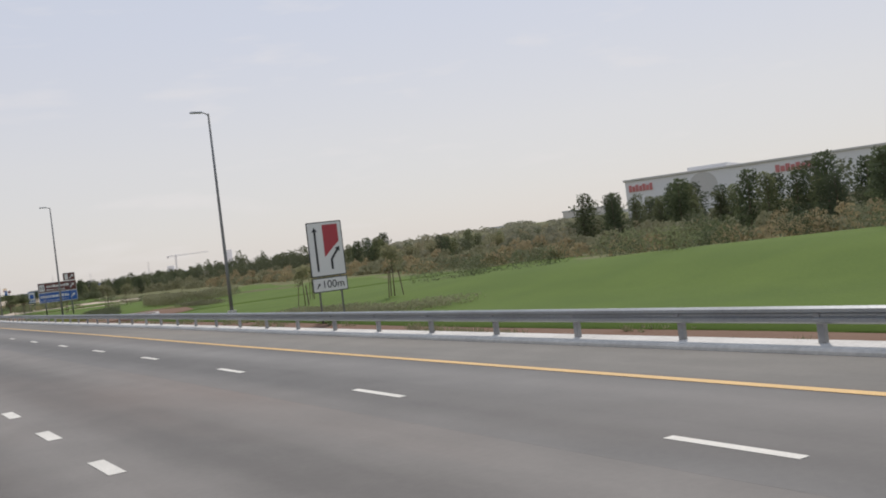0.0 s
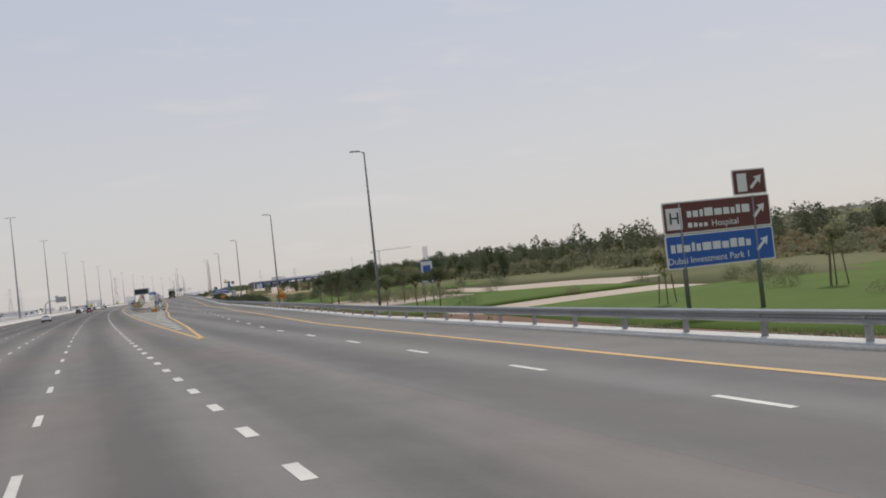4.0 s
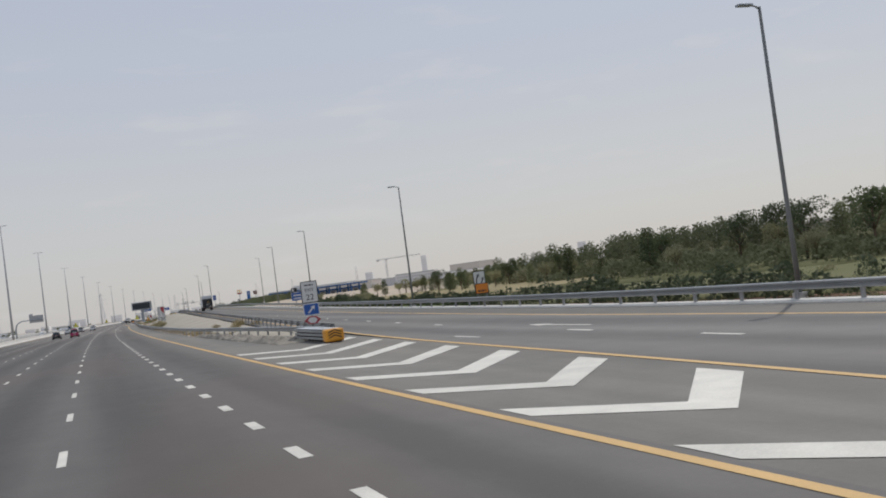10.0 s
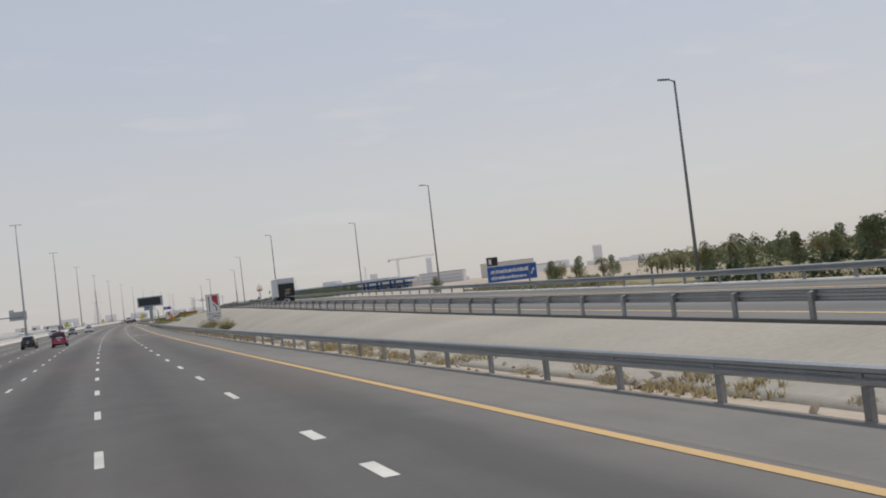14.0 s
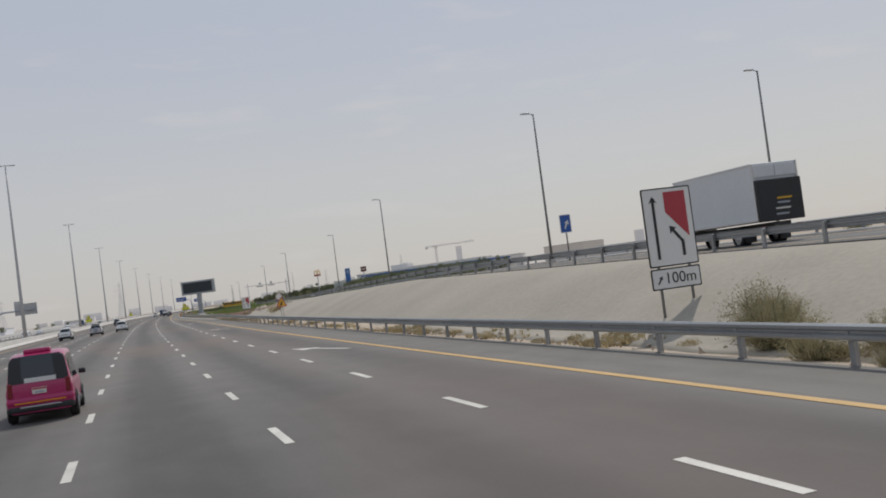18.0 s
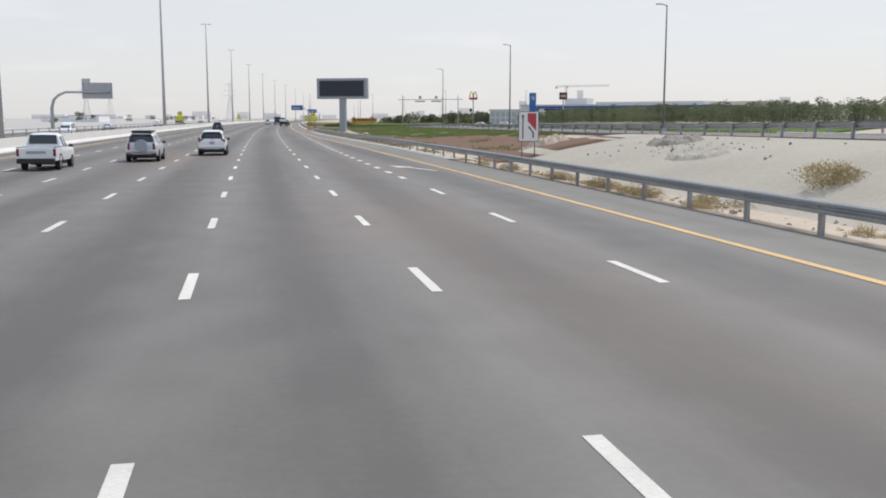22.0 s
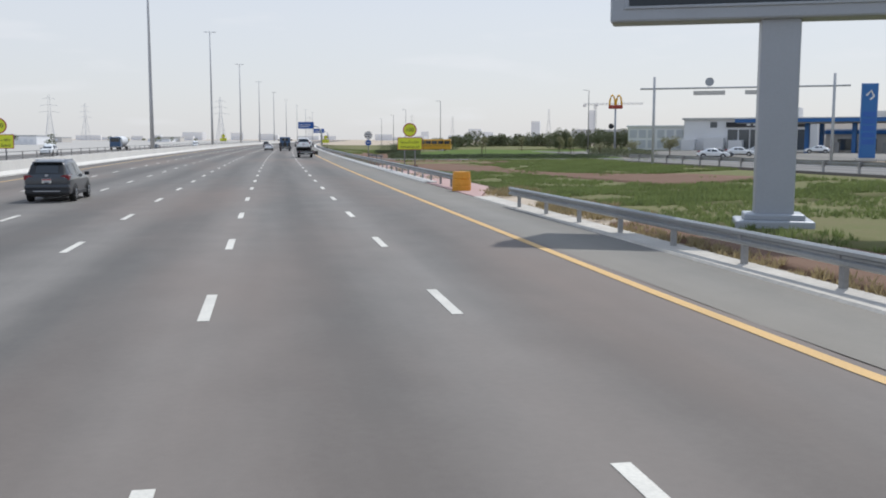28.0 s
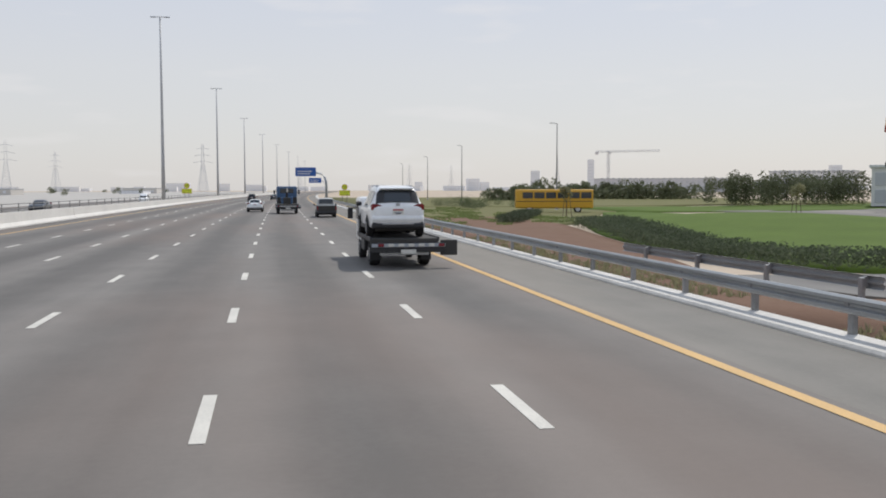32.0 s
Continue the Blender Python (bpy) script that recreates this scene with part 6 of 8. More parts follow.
def rubble_bank(y0, y1):
    """A rough low bank of dug-up gravel between shoulder and guardrail: clods on two ridges."""
    bm = bmesh.new()
    rows, n = int((y1 - y0) / 0.16), 15
    grid = []
    for i in range(rows + 1):
        y = y0 + (y1 - y0) * i / rows
        a, b = main_kerb(y) + 0.02, max(main_kerb(y) + 1.5, min(rail_in(y) - 0.1, main_kerb(y) + 2.6))
        end = smooth(y0, y0 + 2, y) * (1 - smooth(y1 - 5, y1, y))
        row = []
        for c in range(n):
            u = c / (n - 1)
            x = a + (b - a) * u + 0.12 * noise.noise(Vector((y * 0.9, u * 3, 4)))
            near = math.exp(-((u - 0.22) / 0.13) ** 2)
            back = math.exp(-((u - 0.68) / 0.2) ** 2)
            big = 0.5 + 0.9 * noise.noise(Vector((x * 0.9, y * 0.45, 1)))
            clod = abs(noise.noise(Vector((x * 3.1, y * 3.1, 2)))) + 0.5 * abs(noise.noise(Vector((x * 7.0, y * 7.0, 5))))
            z = end * ((0.30 * near + 0.24 * back) * max(0.15, big) + 0.2 * clod * (near + back + 0.15))
            row.append(bm.verts.new(W(x, y, z + 0.012 - 0.12 * (u == 0 or c == n - 1))))
        grid.append(row)
    for p, q in zip(grid, grid[1:]):
        for c in range(n - 1):
            bm.faces.new((p[c], p[c + 1], q[c + 1], q[c]))
    return tagged(part("rubble_bank", bm, M["rubble"]), "rough bank of pale grey rubble beside the hard shoulder", "ground", kind="structure")


rubble_bank(304.5, 347)
stones("rubble", 260, lambda r: ((lambda y: (main_kerb(y) + r.uniform(0.2, 2.0), y))(r.uniform(306, 345))), M["gravel_slope"], 0.09, "rough clods and stones beside the hard shoulder", 12)


# soil circle with a pale edging, and a yellow-green bed beside it
patch("soil_circle", 82.5, 93, lambda y: 19.4 - 2.4 * math.sqrt(max(0.0, 1 - ((y - 87.7) / 5.4) ** 2)), lambda y: 19.4 + 4.2 * math.sqrt(max(0.0, 1 - ((y - 87.7) / 5.4) ** 2)), M["soil"], "round bed of bare brown soil", 8, 0.14, 1)
edging = sweep(82.6, 92.9, 1.0, lambda y: 19.4 + 4.25 * math.sqrt(max(0.0, 1 - ((y - 87.7) / 5.4) ** 2)), lambda y: ground_z(20, y) + 0.1, [(-0.12, -0.1), (0.12, -0.1), (0.12, 0.16), (-0.12, 0.16)])
tagged(part("bed_edging", edging, M["concrete"]), "curved pale concrete edging of a bed", "kerb", kind="structure")
hedge("flower_bed", [(18.4, 94), (18.6, 98), (19.6, 103)], 2.6, 0.55, M["leaf_lime"], 420, 0.05, "yellow-green flowering shrub bed")
hedge("shrub_bed", [(21.5, 98), (23, 106), (25, 114)], 3.2, 0.5, M["leaf_mid"], 420, 0.055, "dark green shrub bed on the lawn")
hedge("shrub_belt", [(64, 642), (64, 700), (66, 790)], 9, 2.4, M["leaf_mid"], 420, 0.105, "dense belt of bushes on the bank")
grove("shrub_belt", [(50, 262), (52, 290), (56, 330), (62, 370)], 11, 190, 1.1, 1.6, M["leaf_mid"], 130, "dense green bushes below the trees", 27)


def far_wood():
    """The far trees of the slope as one mesh: short trunks and crowns of leaf clumps."""
    rnd = random.Random(31)
    bm = bmesh.new()
    for kind, x, y, sc in FAR:
        base = W(x, y, ground_z(x, y))
        h = 6.5 * sc
        for k in range(7):
            a = k * 2.4 + rnd.random()
            if kind == "c":
                w, z, d = h * 0.22 * (1 - ((k - 2) / 7) ** 2), h * (0.18 + 0.115 * k), 0.15
            else:
                w, z, d = h * 0.21, h * rnd.uniform(0.35, 0.82), h * rnd.uniform(0.05, 0.25)
            leaf_cloud(bm, base.x + d * math.cos(a), base.y + d * math.sin(a), base.z + z, w, w, h * 0.13, 46, h * 0.037, rnd)
    return tagged(part("far_trees", bm, M["leaf_mid"]), "distant mixed green trees on the slope", "trees", kind="stuff")


far_wood()
patch("green_verge", 880, 960, lambda y: 9.2, lambda y: float(np.interp(y, [880, 900, 920, 960], [20.3, 28.5, 36, 60])), M["verge"], "weedy green verge beyond the hedge", 10, 0.05)
patch("green_verge", 960, 1150, lambda y: 9.2, lambda y: 120, M["verge"], "weedy green ground before the far trees", 12, 0.05, 10)
patch("lawn", 921, 956, lambda y: 40, lambda y: 95, M["lawn"], "green lawn before the dark trees", 8, 0.07)
hedge("hedge", [(16, 885), (20, 897), (25, 912)], 2.2, 0.7, M["leaf_dark"], 420, 0.07, "low dark hedge beside the verge")


def tufts(name, n, area, h, material, label, seed, patchy=0.0):
    """Rough weeds: many small clumps of leaning blades, thick where the noise is high."""
    rnd = random.Random(seed)
    verts, faces = [], []
    made = tries = 0
    while made < n and tries < n * 6:
        tries += 1
        x, y = area(rnd)
        if noise.noise(Vector((x * 0.33, y * 0.2, seed))) < patchy:
            continue
        made += 1
        c = W(x, y, ground_z(x, y) + 0.03)
        hh = h * rnd.uniform(0.45, 1.3)
        for _ in range(9):
            a = rnd.uniform(0, 6.283)
            d = Vector((math.cos(a), math.sin(a), 0))
            s = Vector((-d.y, d.x, 0)) * hh * 0.1
            r0 = d * hh * 0.2
            i = len(verts)
            verts += [c + r0 - s, c + r0 + s, c + r0 + d * hh * rnd.uniform(0.2, 0.7) + s * 0.5 + Vector((0, 0, hh * rnd.uniform(0.6, 1.0)))]
            faces.append((i, i + 1, i + 2))
    me = bpy.data.meshes.new(name)
    me.from_pydata(verts, [], faces)
    me.materials.append(material)
    return tagged(new(name, me), label, "weeds", kind="stuff")


soil_end = lambda y: float(np.interp(y, [612, 640, 660, 690, 742], [20, 24.0, 22.5, 16, 9.5]))


def between(y0, y1, lo, hi):
    def pick(r):
        y = r.uniform(y0, y1)
        return r.uniform(lo(y), hi(y)), y
    return pick


tufts("weeds", 15000, between(640, 742, lambda y: soil_end(y) - 0.6, lambda y: ramp_left(y) - 2.2), 0.22, M["weed"], "thick green weeds on the verge", 1, -0.12)
tufts("weeds", 900, between(625, 700, lambda y: main_kerb(y) + 1.2, soil_end), 0.22, M["weed"], "scattered weeds on the soil", 2, 0.22)
tufts("weeds", 6500, between(742, 757, lambda y: 9.4, lambda y: 27.0), 0.22, M["weed"], "thick green weeds behind the guardrail", 3, -0.22)
tufts("weeds", 3600, between(757, 782, lambda y: 9.4, lambda y: bare_l(y) + 0.4), 0.2, M["weed"], "green weeds beside the paved apron", 16, -0.1)
tufts("weeds", 8000, between(770, 800, lambda y: bare_r(y) - 0.3, lambda y: 30.0), 0.22, M["weed"], "thick green weeds beyond the bare soil", 17, -0.3)
tufts("weeds", 260, between(758, 810, bare_l, bare_r), 0.18, M["weed"], "scattered weeds on the bare soil", 18, 0.25)
tufts("weeds", 9000, between(798, 822, lambda y: 18.0 if y < 808 else 21.0, lambda y: 46.0 if y < 812 else 32.0), 0.2, M["weed"], "thick green weeds below the side road", 13, -0.25)
tufts("dry_weeds", 700, between(736, 757, lambda y: 7.6, lambda y: 10.5), 0.26, M["leaf_dry"], "dry weeds on the sand beside the drum", 11, 0.0)
tufts("dry_weeds", 1500, between(612, 742, lambda y: main_kerb(y) + 0.55, lambda y: main_kerb(y) + 1.7), 0.2, M["leaf_dry"], "dry weeds along the guardrail foot", 4, 0.0)
tufts("dry_weeds", 2200, between(765, 960, lambda y: 7.2, lambda y: 8.6), 0.2, M["leaf_olive"], "olive weeds along the guardrail foot", 5, -0.05)
tufts("weeds", 5000, between(880, 955, lambda y: 9.4, lambda y: 24.0), 0.22, M["weed"], "green weeds beyond the hedge", 6, 0.05)
tufts("weeds", 5000, between(630, 790, lambda y: ramp_right(y) + 4.2, lambda y: ramp_right(y) + 12), 0.3, M["weed"], "green weeds on the bank", 7, -0.1)
tufts("weeds", 500, between(812, 826, lambda y: 11, lambda y: 34), 0.2, M["weed"], "green weeds beside the slip road", 10, 0.0)
tufts("dry_weeds", 1500, between(332, 600, lambda y: main_kerb(y) + 0.7, lambda y: main_kerb(y) + 2.6), 0.22, M["leaf_dry"], "dry weeds along the foot of the slope", 8, 0.1)
tufts("weeds", 3500, between(-10, 330, lambda y: oe(y) + 0.3, lambda y: oe(y) + 3.0), 0.22, M["leaf_olive"], "weeds on the soil strip behind the guardrail", 9, 0.1)


# ---- vehicles (local: nose towards +y, wheels on z = 0) ----
def eased(st, y, c):
    """A column of the stations at y, run through with soft, never overshooting curves."""
    ys, vs = [q[0] for q in st], [q[c] for q in st]
    n = len(ys)
    if y <= ys[0]:
        return vs[0]
    if y >= ys[-1]:
        return vs[-1]
    d = [(vs[k + 1] - vs[k]) / (ys[k + 1] - ys[k]) for k in range(n - 1)]
    t = [d[0]] + [0.0 if d[k - 1] * d[k] <= 0 else 2 * d[k - 1] * d[k] / (d[k - 1] + d[k]) for k in range(1, n - 1)] + [d[-1]]
    k = max(q for q in range(n - 1) if ys[q] <= y)
    h = ys[k + 1] - ys[k]
    u = (y - ys[k]) / h
    return vs[k] * (1 + 2 * u) * (1 - u) ** 2 + t[k] * h * u * (1 - u) ** 2 + vs[k + 1] * u * u * (3 - 2 * u) + t[k + 1] * h * u * u * (u - 1)


def loft(bm, stations, fine=5):
    """A closed body from cross-sections (y, half width, sill, belt, roof, roof half width), eased between them, with soft shoulders and roof edges."""
    ys = []
    for a, b in zip(stations, stations[1:]):
        n = fine if b[0] - a[0] > 0.1 else 2
        ys += [a[0] + (b[0] - a[0]) * k / n for k in range(n)]
    ys.append(stations[-1][0])
    rings = []
    for y in ys:
        w, z0, zb, zr, wr = [eased(stations, y, c) for c in range(1, 6)]
        h = zr - zb
        e, sh = min(0.12, 0.5 * h), min(0.12, 0.3 * (zb - z0))
        half = [(w * 0.86, z0), (w * 0.965, z0 + 0.4 * sh), (w * 0.995, z0 + 1.3 * sh), (w * 1.003, (z0 + zb) * 0.5), (w * 0.998, zb - 1.1 * sh), (w * 0.986, zb - 0.4 * sh), (w * 0.955, zb + min(0.01, 0.1 * h)),
                (wr * 1.03, zr - e), (wr * 0.985, zr - 0.42 * e), (wr * 0.89, zr - 0.1 * e), (wr * 0.7, zr + 0.004), (wr * 0.35, zr + 0.014)]
        pts = half + [(-a, b) for a, b in reversed(half)]
        rings.append([bm.verts.new((a, y, b)) for a, b in pts])
    n = len(rings[0])
    for u, v in zip(rings, rings[1:]):
        for k in range(n):
            bm.faces.new((u[k], v[k], v[(k + 1) % n], u[(k + 1) % n]))
    bm.faces.new(rings[0])
    bm.faces.new(list(reversed(rings[-1])))
    bmesh.ops.recalc_face_normals(bm, faces=bm.faces[:])
    return bm


def wheel(parent, x, y, r=0.34, w=0.23, rim=None, name="wheel"):
    bm = bmesh.new()
    prof = [(r * 0.66, -w / 2), (r * 0.93, -w / 2), (r, -w * 0.3), (r, w * 0.3), (r * 0.93, w / 2), (r * 0.66, w / 2)]
    seg = 18
    rings = [[bm.verts.new((x + d, y + a * math.cos(2 * math.pi * k / seg), r + a * math.sin(2 * math.pi * k / seg))) for k in range(seg)] for a, d in prof]
    for u, v in zip(rings, rings[1:] + rings[:1]):
        for k in range(seg):
            bm.faces.new((u[k], v[k], v[(k + 1) % seg], u[(k + 1) % seg]))
    bmesh.ops.recalc_face_normals(bm, faces=bm.faces[:])
    ty = part(name, bm, M["rubber"], parent)
    s = 1 if x > 0 else -1
    rb = bmesh.new()
    tube(rb, [(x - s * w * 0.2, y, r), (x + s * w * 0.42, y, r)], r * 0.67, seg=16)
    for k in range(5):
        a = k * 1.2566
        box(rb, 0.05, r * 0.14, r * 0.42, x + s * w * 0.46, y + r * 0.33 * math.cos(a), r + r * 0.3 * math.sin(a) - r * 0.21, 0.0, Matrix.Rotation(a - math.pi / 2, 4, "X"))
    part("rim", rb, rim or M["alloy"], ty)
    return ty


def quad_part(name, pts, material, parent, th=0.012):
    bm = bmesh.new()
    v = [bm.verts.new(p) for p in pts]
    f = bm.faces.new(v)
    bm.normal_update()
    n = f.normal.copy() * th
    w = [bm.verts.new(Vector(p) - n) for p in pts]
    bm.faces.new(list(reversed(w)))
    k = len(pts)
    for i in range(k):
        bm.faces.new((v[(i + 1) % k], v[i], w[i], w[(i + 1) % k]))
    return part(name, bm, material, parent)


SHAPES = {
    "suv": [(-2.34, .72, .46, .9, .95, .66), (-2.31, .80, .40, .96, 1.03, .69), (-2.24, .865, .34, 1.0, 1.12, .70), (-1.95, .9, .3, 1.03, 1.56, .645), (-1.86, .905, .3, 1.03, 1.61, .64), (-1.5, .915, .3, 1.03, 1.675, .645), (-0.7, .915, .3, 1.01, 1.71, .65), (0, .915, .3, 1.0, 1.69, .64), (.5, .91, .3, .99, 1.59, .62), (1.12, .9, .3, .98, 1.06, .68), (1.9, .88, .3, .9, .93, .7), (2.25, .8, .35, .74, .79, .66), (2.32, .68, .45, .62, .64, .55)],
    "sedan": [(-2.3, .76, .42, .82, .86, .7), (-2.2, .86, .32, .95, .98, .72), (-1.75, .88, .28, .97, 1.03, .66), (-1.0, .89, .28, .96, 1.40, .60), (0, .89, .28, .95, 1.45, .61), (.4, .89, .28, .94, 1.36, .60), (1.1, .88, .28, .93, .97, .66), (1.9, .85, .28, .83, .86, .66), (2.2, .78, .32, .68, .72, .6), (2.28, .66, .4, .58, .6, .5)],
    "van": [(-2.12, .74, .4, .9, 1.0, .7), (-2.11, .83, .3, 1.0, 1.1, .74), (-1.93, .86, .28, 1.02, 1.80, .68), (-1.2, .87, .28, 1.02, 1.88, .69), (.3, .87, .28, 1.0, 1.86, .69), (.75, .87, .28, .99, 1.68, .67), (1.35, .86, .28, .98, 1.05, .66), (1.85, .82, .28, .86, .9, .66), (2.1, .74, .34, .7, .74, .58)],
    "pickup": [(-1.03, .9, .45, 1.06, 1.09, .77), (-1.0, .91, .42, 1.07, 1.15, .76), (-.86, .915, .42, 1.07, 1.7, .69), (-.7, .915, .42, 1.07, 1.745, .675), (-.1, .915, .4, 1.06, 1.79, .675), (.45, .915, .4, 1.05, 1.68, .66), (1.1, .9, .4, 1.04, 1.12, .7), (2.1, .88, .4, .98, 1.01, .7), (2.55, .82, .42, .8, .85, .66), (2.62, .7, .5, .7, .72, .55)],
}


def road_car(kind, x, y, material, label, rz=0.0, z=0.0, name="car", lamps="wide", spare=False, rack=False, tail_extra=None):
    """A road car of one of the shapes, with glass, lights, wheels, mirrors and bumpers."""
    t = thing(name, place(x, y, z, rz), label, "car")
    st = SHAPES[kind]
    bd = part("body", loft(bmesh.new(), st), material, t, smooth=True)
    bd.data.set_sharp_from_angle(angle=radians(38))
    yb, yf = st[0][0], st[-1][0]
    cab = [s for s in st if s[4] - s[3] > 0.3]
    a, b = cab[0], cab[-1]
    bi = st.index(a)
    lo = st[bi - 1]
    # rear window, a curved sheet on the slope of the tail
    rw = bmesh.new()
    y_lo, y_hi = lo[0] + (a[0] - lo[0]) * (0.1 if kind != "pickup" else 0.2), a[0] - (a[0] - lo[0]) * 0.06
    sheet = []
    for k in range(7):
        yy = y_lo + (y_hi - y_lo) * k / 6
        zz, ww = eased(st, yy, 4), eased(st, yy, 5)
        sheet.append([rw.verts.new((q * ww * 0.9, yy - (0.05 if kind == "pickup" else 0.014) + 0.02 * q * q, zz + 0.022 - 0.012 * q * q)) for q in (-1, -0.85, -0.5, 0, 0.5, 0.85, 1)])
    for p, q in zip(sheet, sheet[1:]):
        for k in range(6):
            rw.faces.new((p[k], p[k + 1], q[k + 1], q[k]))
    part("rear_window", rw, M["car_glass"], t, smooth=True)
    if kind in ("suv", "van"):
        sr = bmesh.new()
        rows = []
        for k in range(9):
            yy = y_lo - 0.02 + (y_hi + 0.02 - y_lo) * k / 8
            zb_, zr_, wr_ = [eased(st, yy, m) for m in (3, 4, 5)]
            e = min(0.12, 0.5 * (zr_ - zb_))
            half = [(wr_ * 1.035, zr_ - e), (wr_ * 0.985, zr_ - 0.42 * e), (wr_ * 0.89, zr_ - 0.1 * e), (wr_ * 0.7, zr_ + 0.004), (wr_ * 0.35, zr_ + 0.014)]
            rows.append([sr.verts.new((px, yy - 0.006, pz + 0.006)) for px, pz in half + [(-a_, b_) for a_, b_ in reversed(half)]])
        for p, q in zip(rows, rows[1:]):
            for k in range(len(p) - 1):
                sr.faces.new((p[k], p[k + 1], q[k + 1], q[k]))
        bmesh.ops.recalc_face_normals(sr, faces=sr.faces[:])
        part("window_surround", sr, M["black"], t, "glossy black window surround", smooth=True)
    # windscreen
    hi = st[st.index(b) + 1]
    quad_part("windscreen", [(hi[5] * 0.95, hi[0] - 0.02, hi[4] + 0.05), (-hi[5] * 0.95, hi[0] - 0.02, hi[4] + 0.05), (-b[5] * 0.9, b[0] + 0.06, b[4] - 0.06), (b[5] * 0.9, b[0] + 0.06, b[4] - 0.06)], M["car_glass"], t)
    # side windows
    for s in (-1, 1):
        segs = [(a[0] + 0.16, (a[0] + b[0]) / 2 - 0.06), ((a[0] + b[0]) / 2 + 0.06, b[0] + 0.16)]
        for y0, y1 in segs:
            wb2 = bmesh.new()
            cols = []
            for k in range(6):
                yy = y0 + (y1 - y0) * k / 5
                w_, zb_, zr_, wr_ = [eased(st, yy, m) for m in (1, 3, 4, 5)]
                lo_z, hi_z, top_z = zb_ + 0.05, zr_ - 0.15, zr_ - 0.12
                fx = lambda z: w_ * 0.955 + (wr_ * 1.03 - w_ * 0.955) * (z - zb_) / max(0.05, top_z - zb_) + 0.012
                cols.append([wb2.verts.new((s * fx(z), yy, z)) for z in (lo_z, max(lo_z + 0.02, hi_z))])
            for p, q in zip(cols, cols[1:]):
                wb2.faces.new((p[0], q[0], q[1], p[1]) if s > 0 else (p[0], p[1], q[1], q[0]))
            part("side_window", wb2, M["car_glass"], t)
        mir = box(bmesh.new(), 0.2, 0.12, 0.15, s * (a[1] + 0.1), b[0] + 0.25, b[3] + 0.02, 0.04)
        part("mirror", mir, material if kind == "sedan" else M["black"], t)
        if lamps == "wide":
            zl, wl2 = st[1][3] + 0.06, max(q[1] for q in st[:4])
            pts = [(s * 0.47, zl + 0.0), (s * 0.6, zl - 0.085), (s * (wl2 - 0.03), zl - 0.11), (s * (wl2 - 0.03), zl + 0.05), (s * 0.8, zl + 0.1), (s * 0.62, zl + 0.075)]
            tl = part("tail_light", prism(bmesh.new(), pts, 0.34, Matrix.Translation((0, yb + 0.035, 0))), M["red_lamp"], t)
            part("reverse_lens", prism(bmesh.new(), [(s * 0.5, zl + 0.0), (s * 0.63, zl - 0.062), (s * 0.72, zl - 0.064), (s * 0.7, zl - 0.01)], 0.01, Matrix.Translation((0, yb + 0.027, 0))), M["plate"], tl)
        elif kind != "pickup":
            part("tail_light", box(bmesh.new(), 0.14, 0.1, 0.42, s * (st[1][1] - 0.1), yb + 0.03, st[1][3] - 0.28, 0.04), M["red_lamp"], t)
        part("headlight", box(bmesh.new(), 0.34, 0.12, 0.16, s * 0.58, yf - 0.1, st[-1][3] - 0.02, 0.05), M["car_glass"], t)
    wb = 1.38 if kind != "pickup" else 1.55
    if kind != "pickup":
        part("rear_bumper", box(bmesh.new(), st[2][1] * 2.02, 0.34, 0.24, 0, yb + 0.12, 0.5, 0.1), material, t)
        part("bumper_skirt", box(bmesh.new(), st[2][1] * 1.98, 0.32, 0.22, 0, yb + 0.14, 0.3, 0.08), M["black"], t)
        part("skid_plate", box(bmesh.new(), st[2][1] * 1.2, 0.03, 0.035, 0, yb - 0.02, 0.44, 0.01), M["alloy"], t)
        np_ = part("number_plate", box(bmesh.new(), 0.36, 0.02, 0.17, 0, yb - 0.006, 0.78, 0.004), M["plate"], t)
        part("plate_band", box(bmesh.new(), 0.34, 0.01, 0.045, 0, yb - 0.014, 0.895, 0.0), M["sign_red"], np_)
        part("plate_bars", box(bmesh.new(), 0.24, 0.01, 0.05, 0, yb - 0.014, 0.805, 0.0), M["grey_paint"], np_)
    if kind in ("suv", "van", "sedan"):
        for s in (-1, 1):
            part("sill", box(bmesh.new(), 0.06, 2.0, 0.14, s * (st[3][1] - 0.01), 0, 0.27, 0.02), M["black"], t)
            for yy in (-1.38, 1.38):
                well = [(yy + 0.42 * math.cos(g), 0.33 + 0.42 * math.sin(g)) for g in [math.pi * (k / 14 * 1.2 - 0.1) for k in range(15)]]
                wx = eased(st, yy, 1) * 1.006 + 0.004
                bw = bmesh.new()
                bw.faces.new([bw.verts.new((s * wx, p, q)) for p, q in (well if s < 0 else reversed(well))])
                bw.verts.index_update()
                part("wheel_well", bw, M["black"], t)
    part("under_tray", box(bmesh.new(), 1.4, yf - yb - 0.5, 0.14, 0, (yf + yb) / 2, 0.22, 0.03), M["chassis"], t)
    for s in (-1, 1):
        for yy in (-wb, wb):
            wheel(t, s * (0.79 if kind == "pickup" else max(q[1] for q in st) - 0.075), yy, 0.34 if kind != "sedan" else 0.31)
    if kind == "suv":
        part("spoiler", box(bmesh.new(), 1.14, 0.3, 0.05, 0, -1.95, 1.585, 0.022), material, t)
        part("wiper", box(bmesh.new(), 0.5, 0.03, 0.03, 0.05, -2.2, 1.17, 0.01, Matrix.Rotation(radians(4), 4, "Y")), M["black"], t)
        part("tailgate_handle", box(bmesh.new(), 0.16, 0.03, 0.025, 0, yb - 0.012, 0.78, 0.008), M["black"], t)
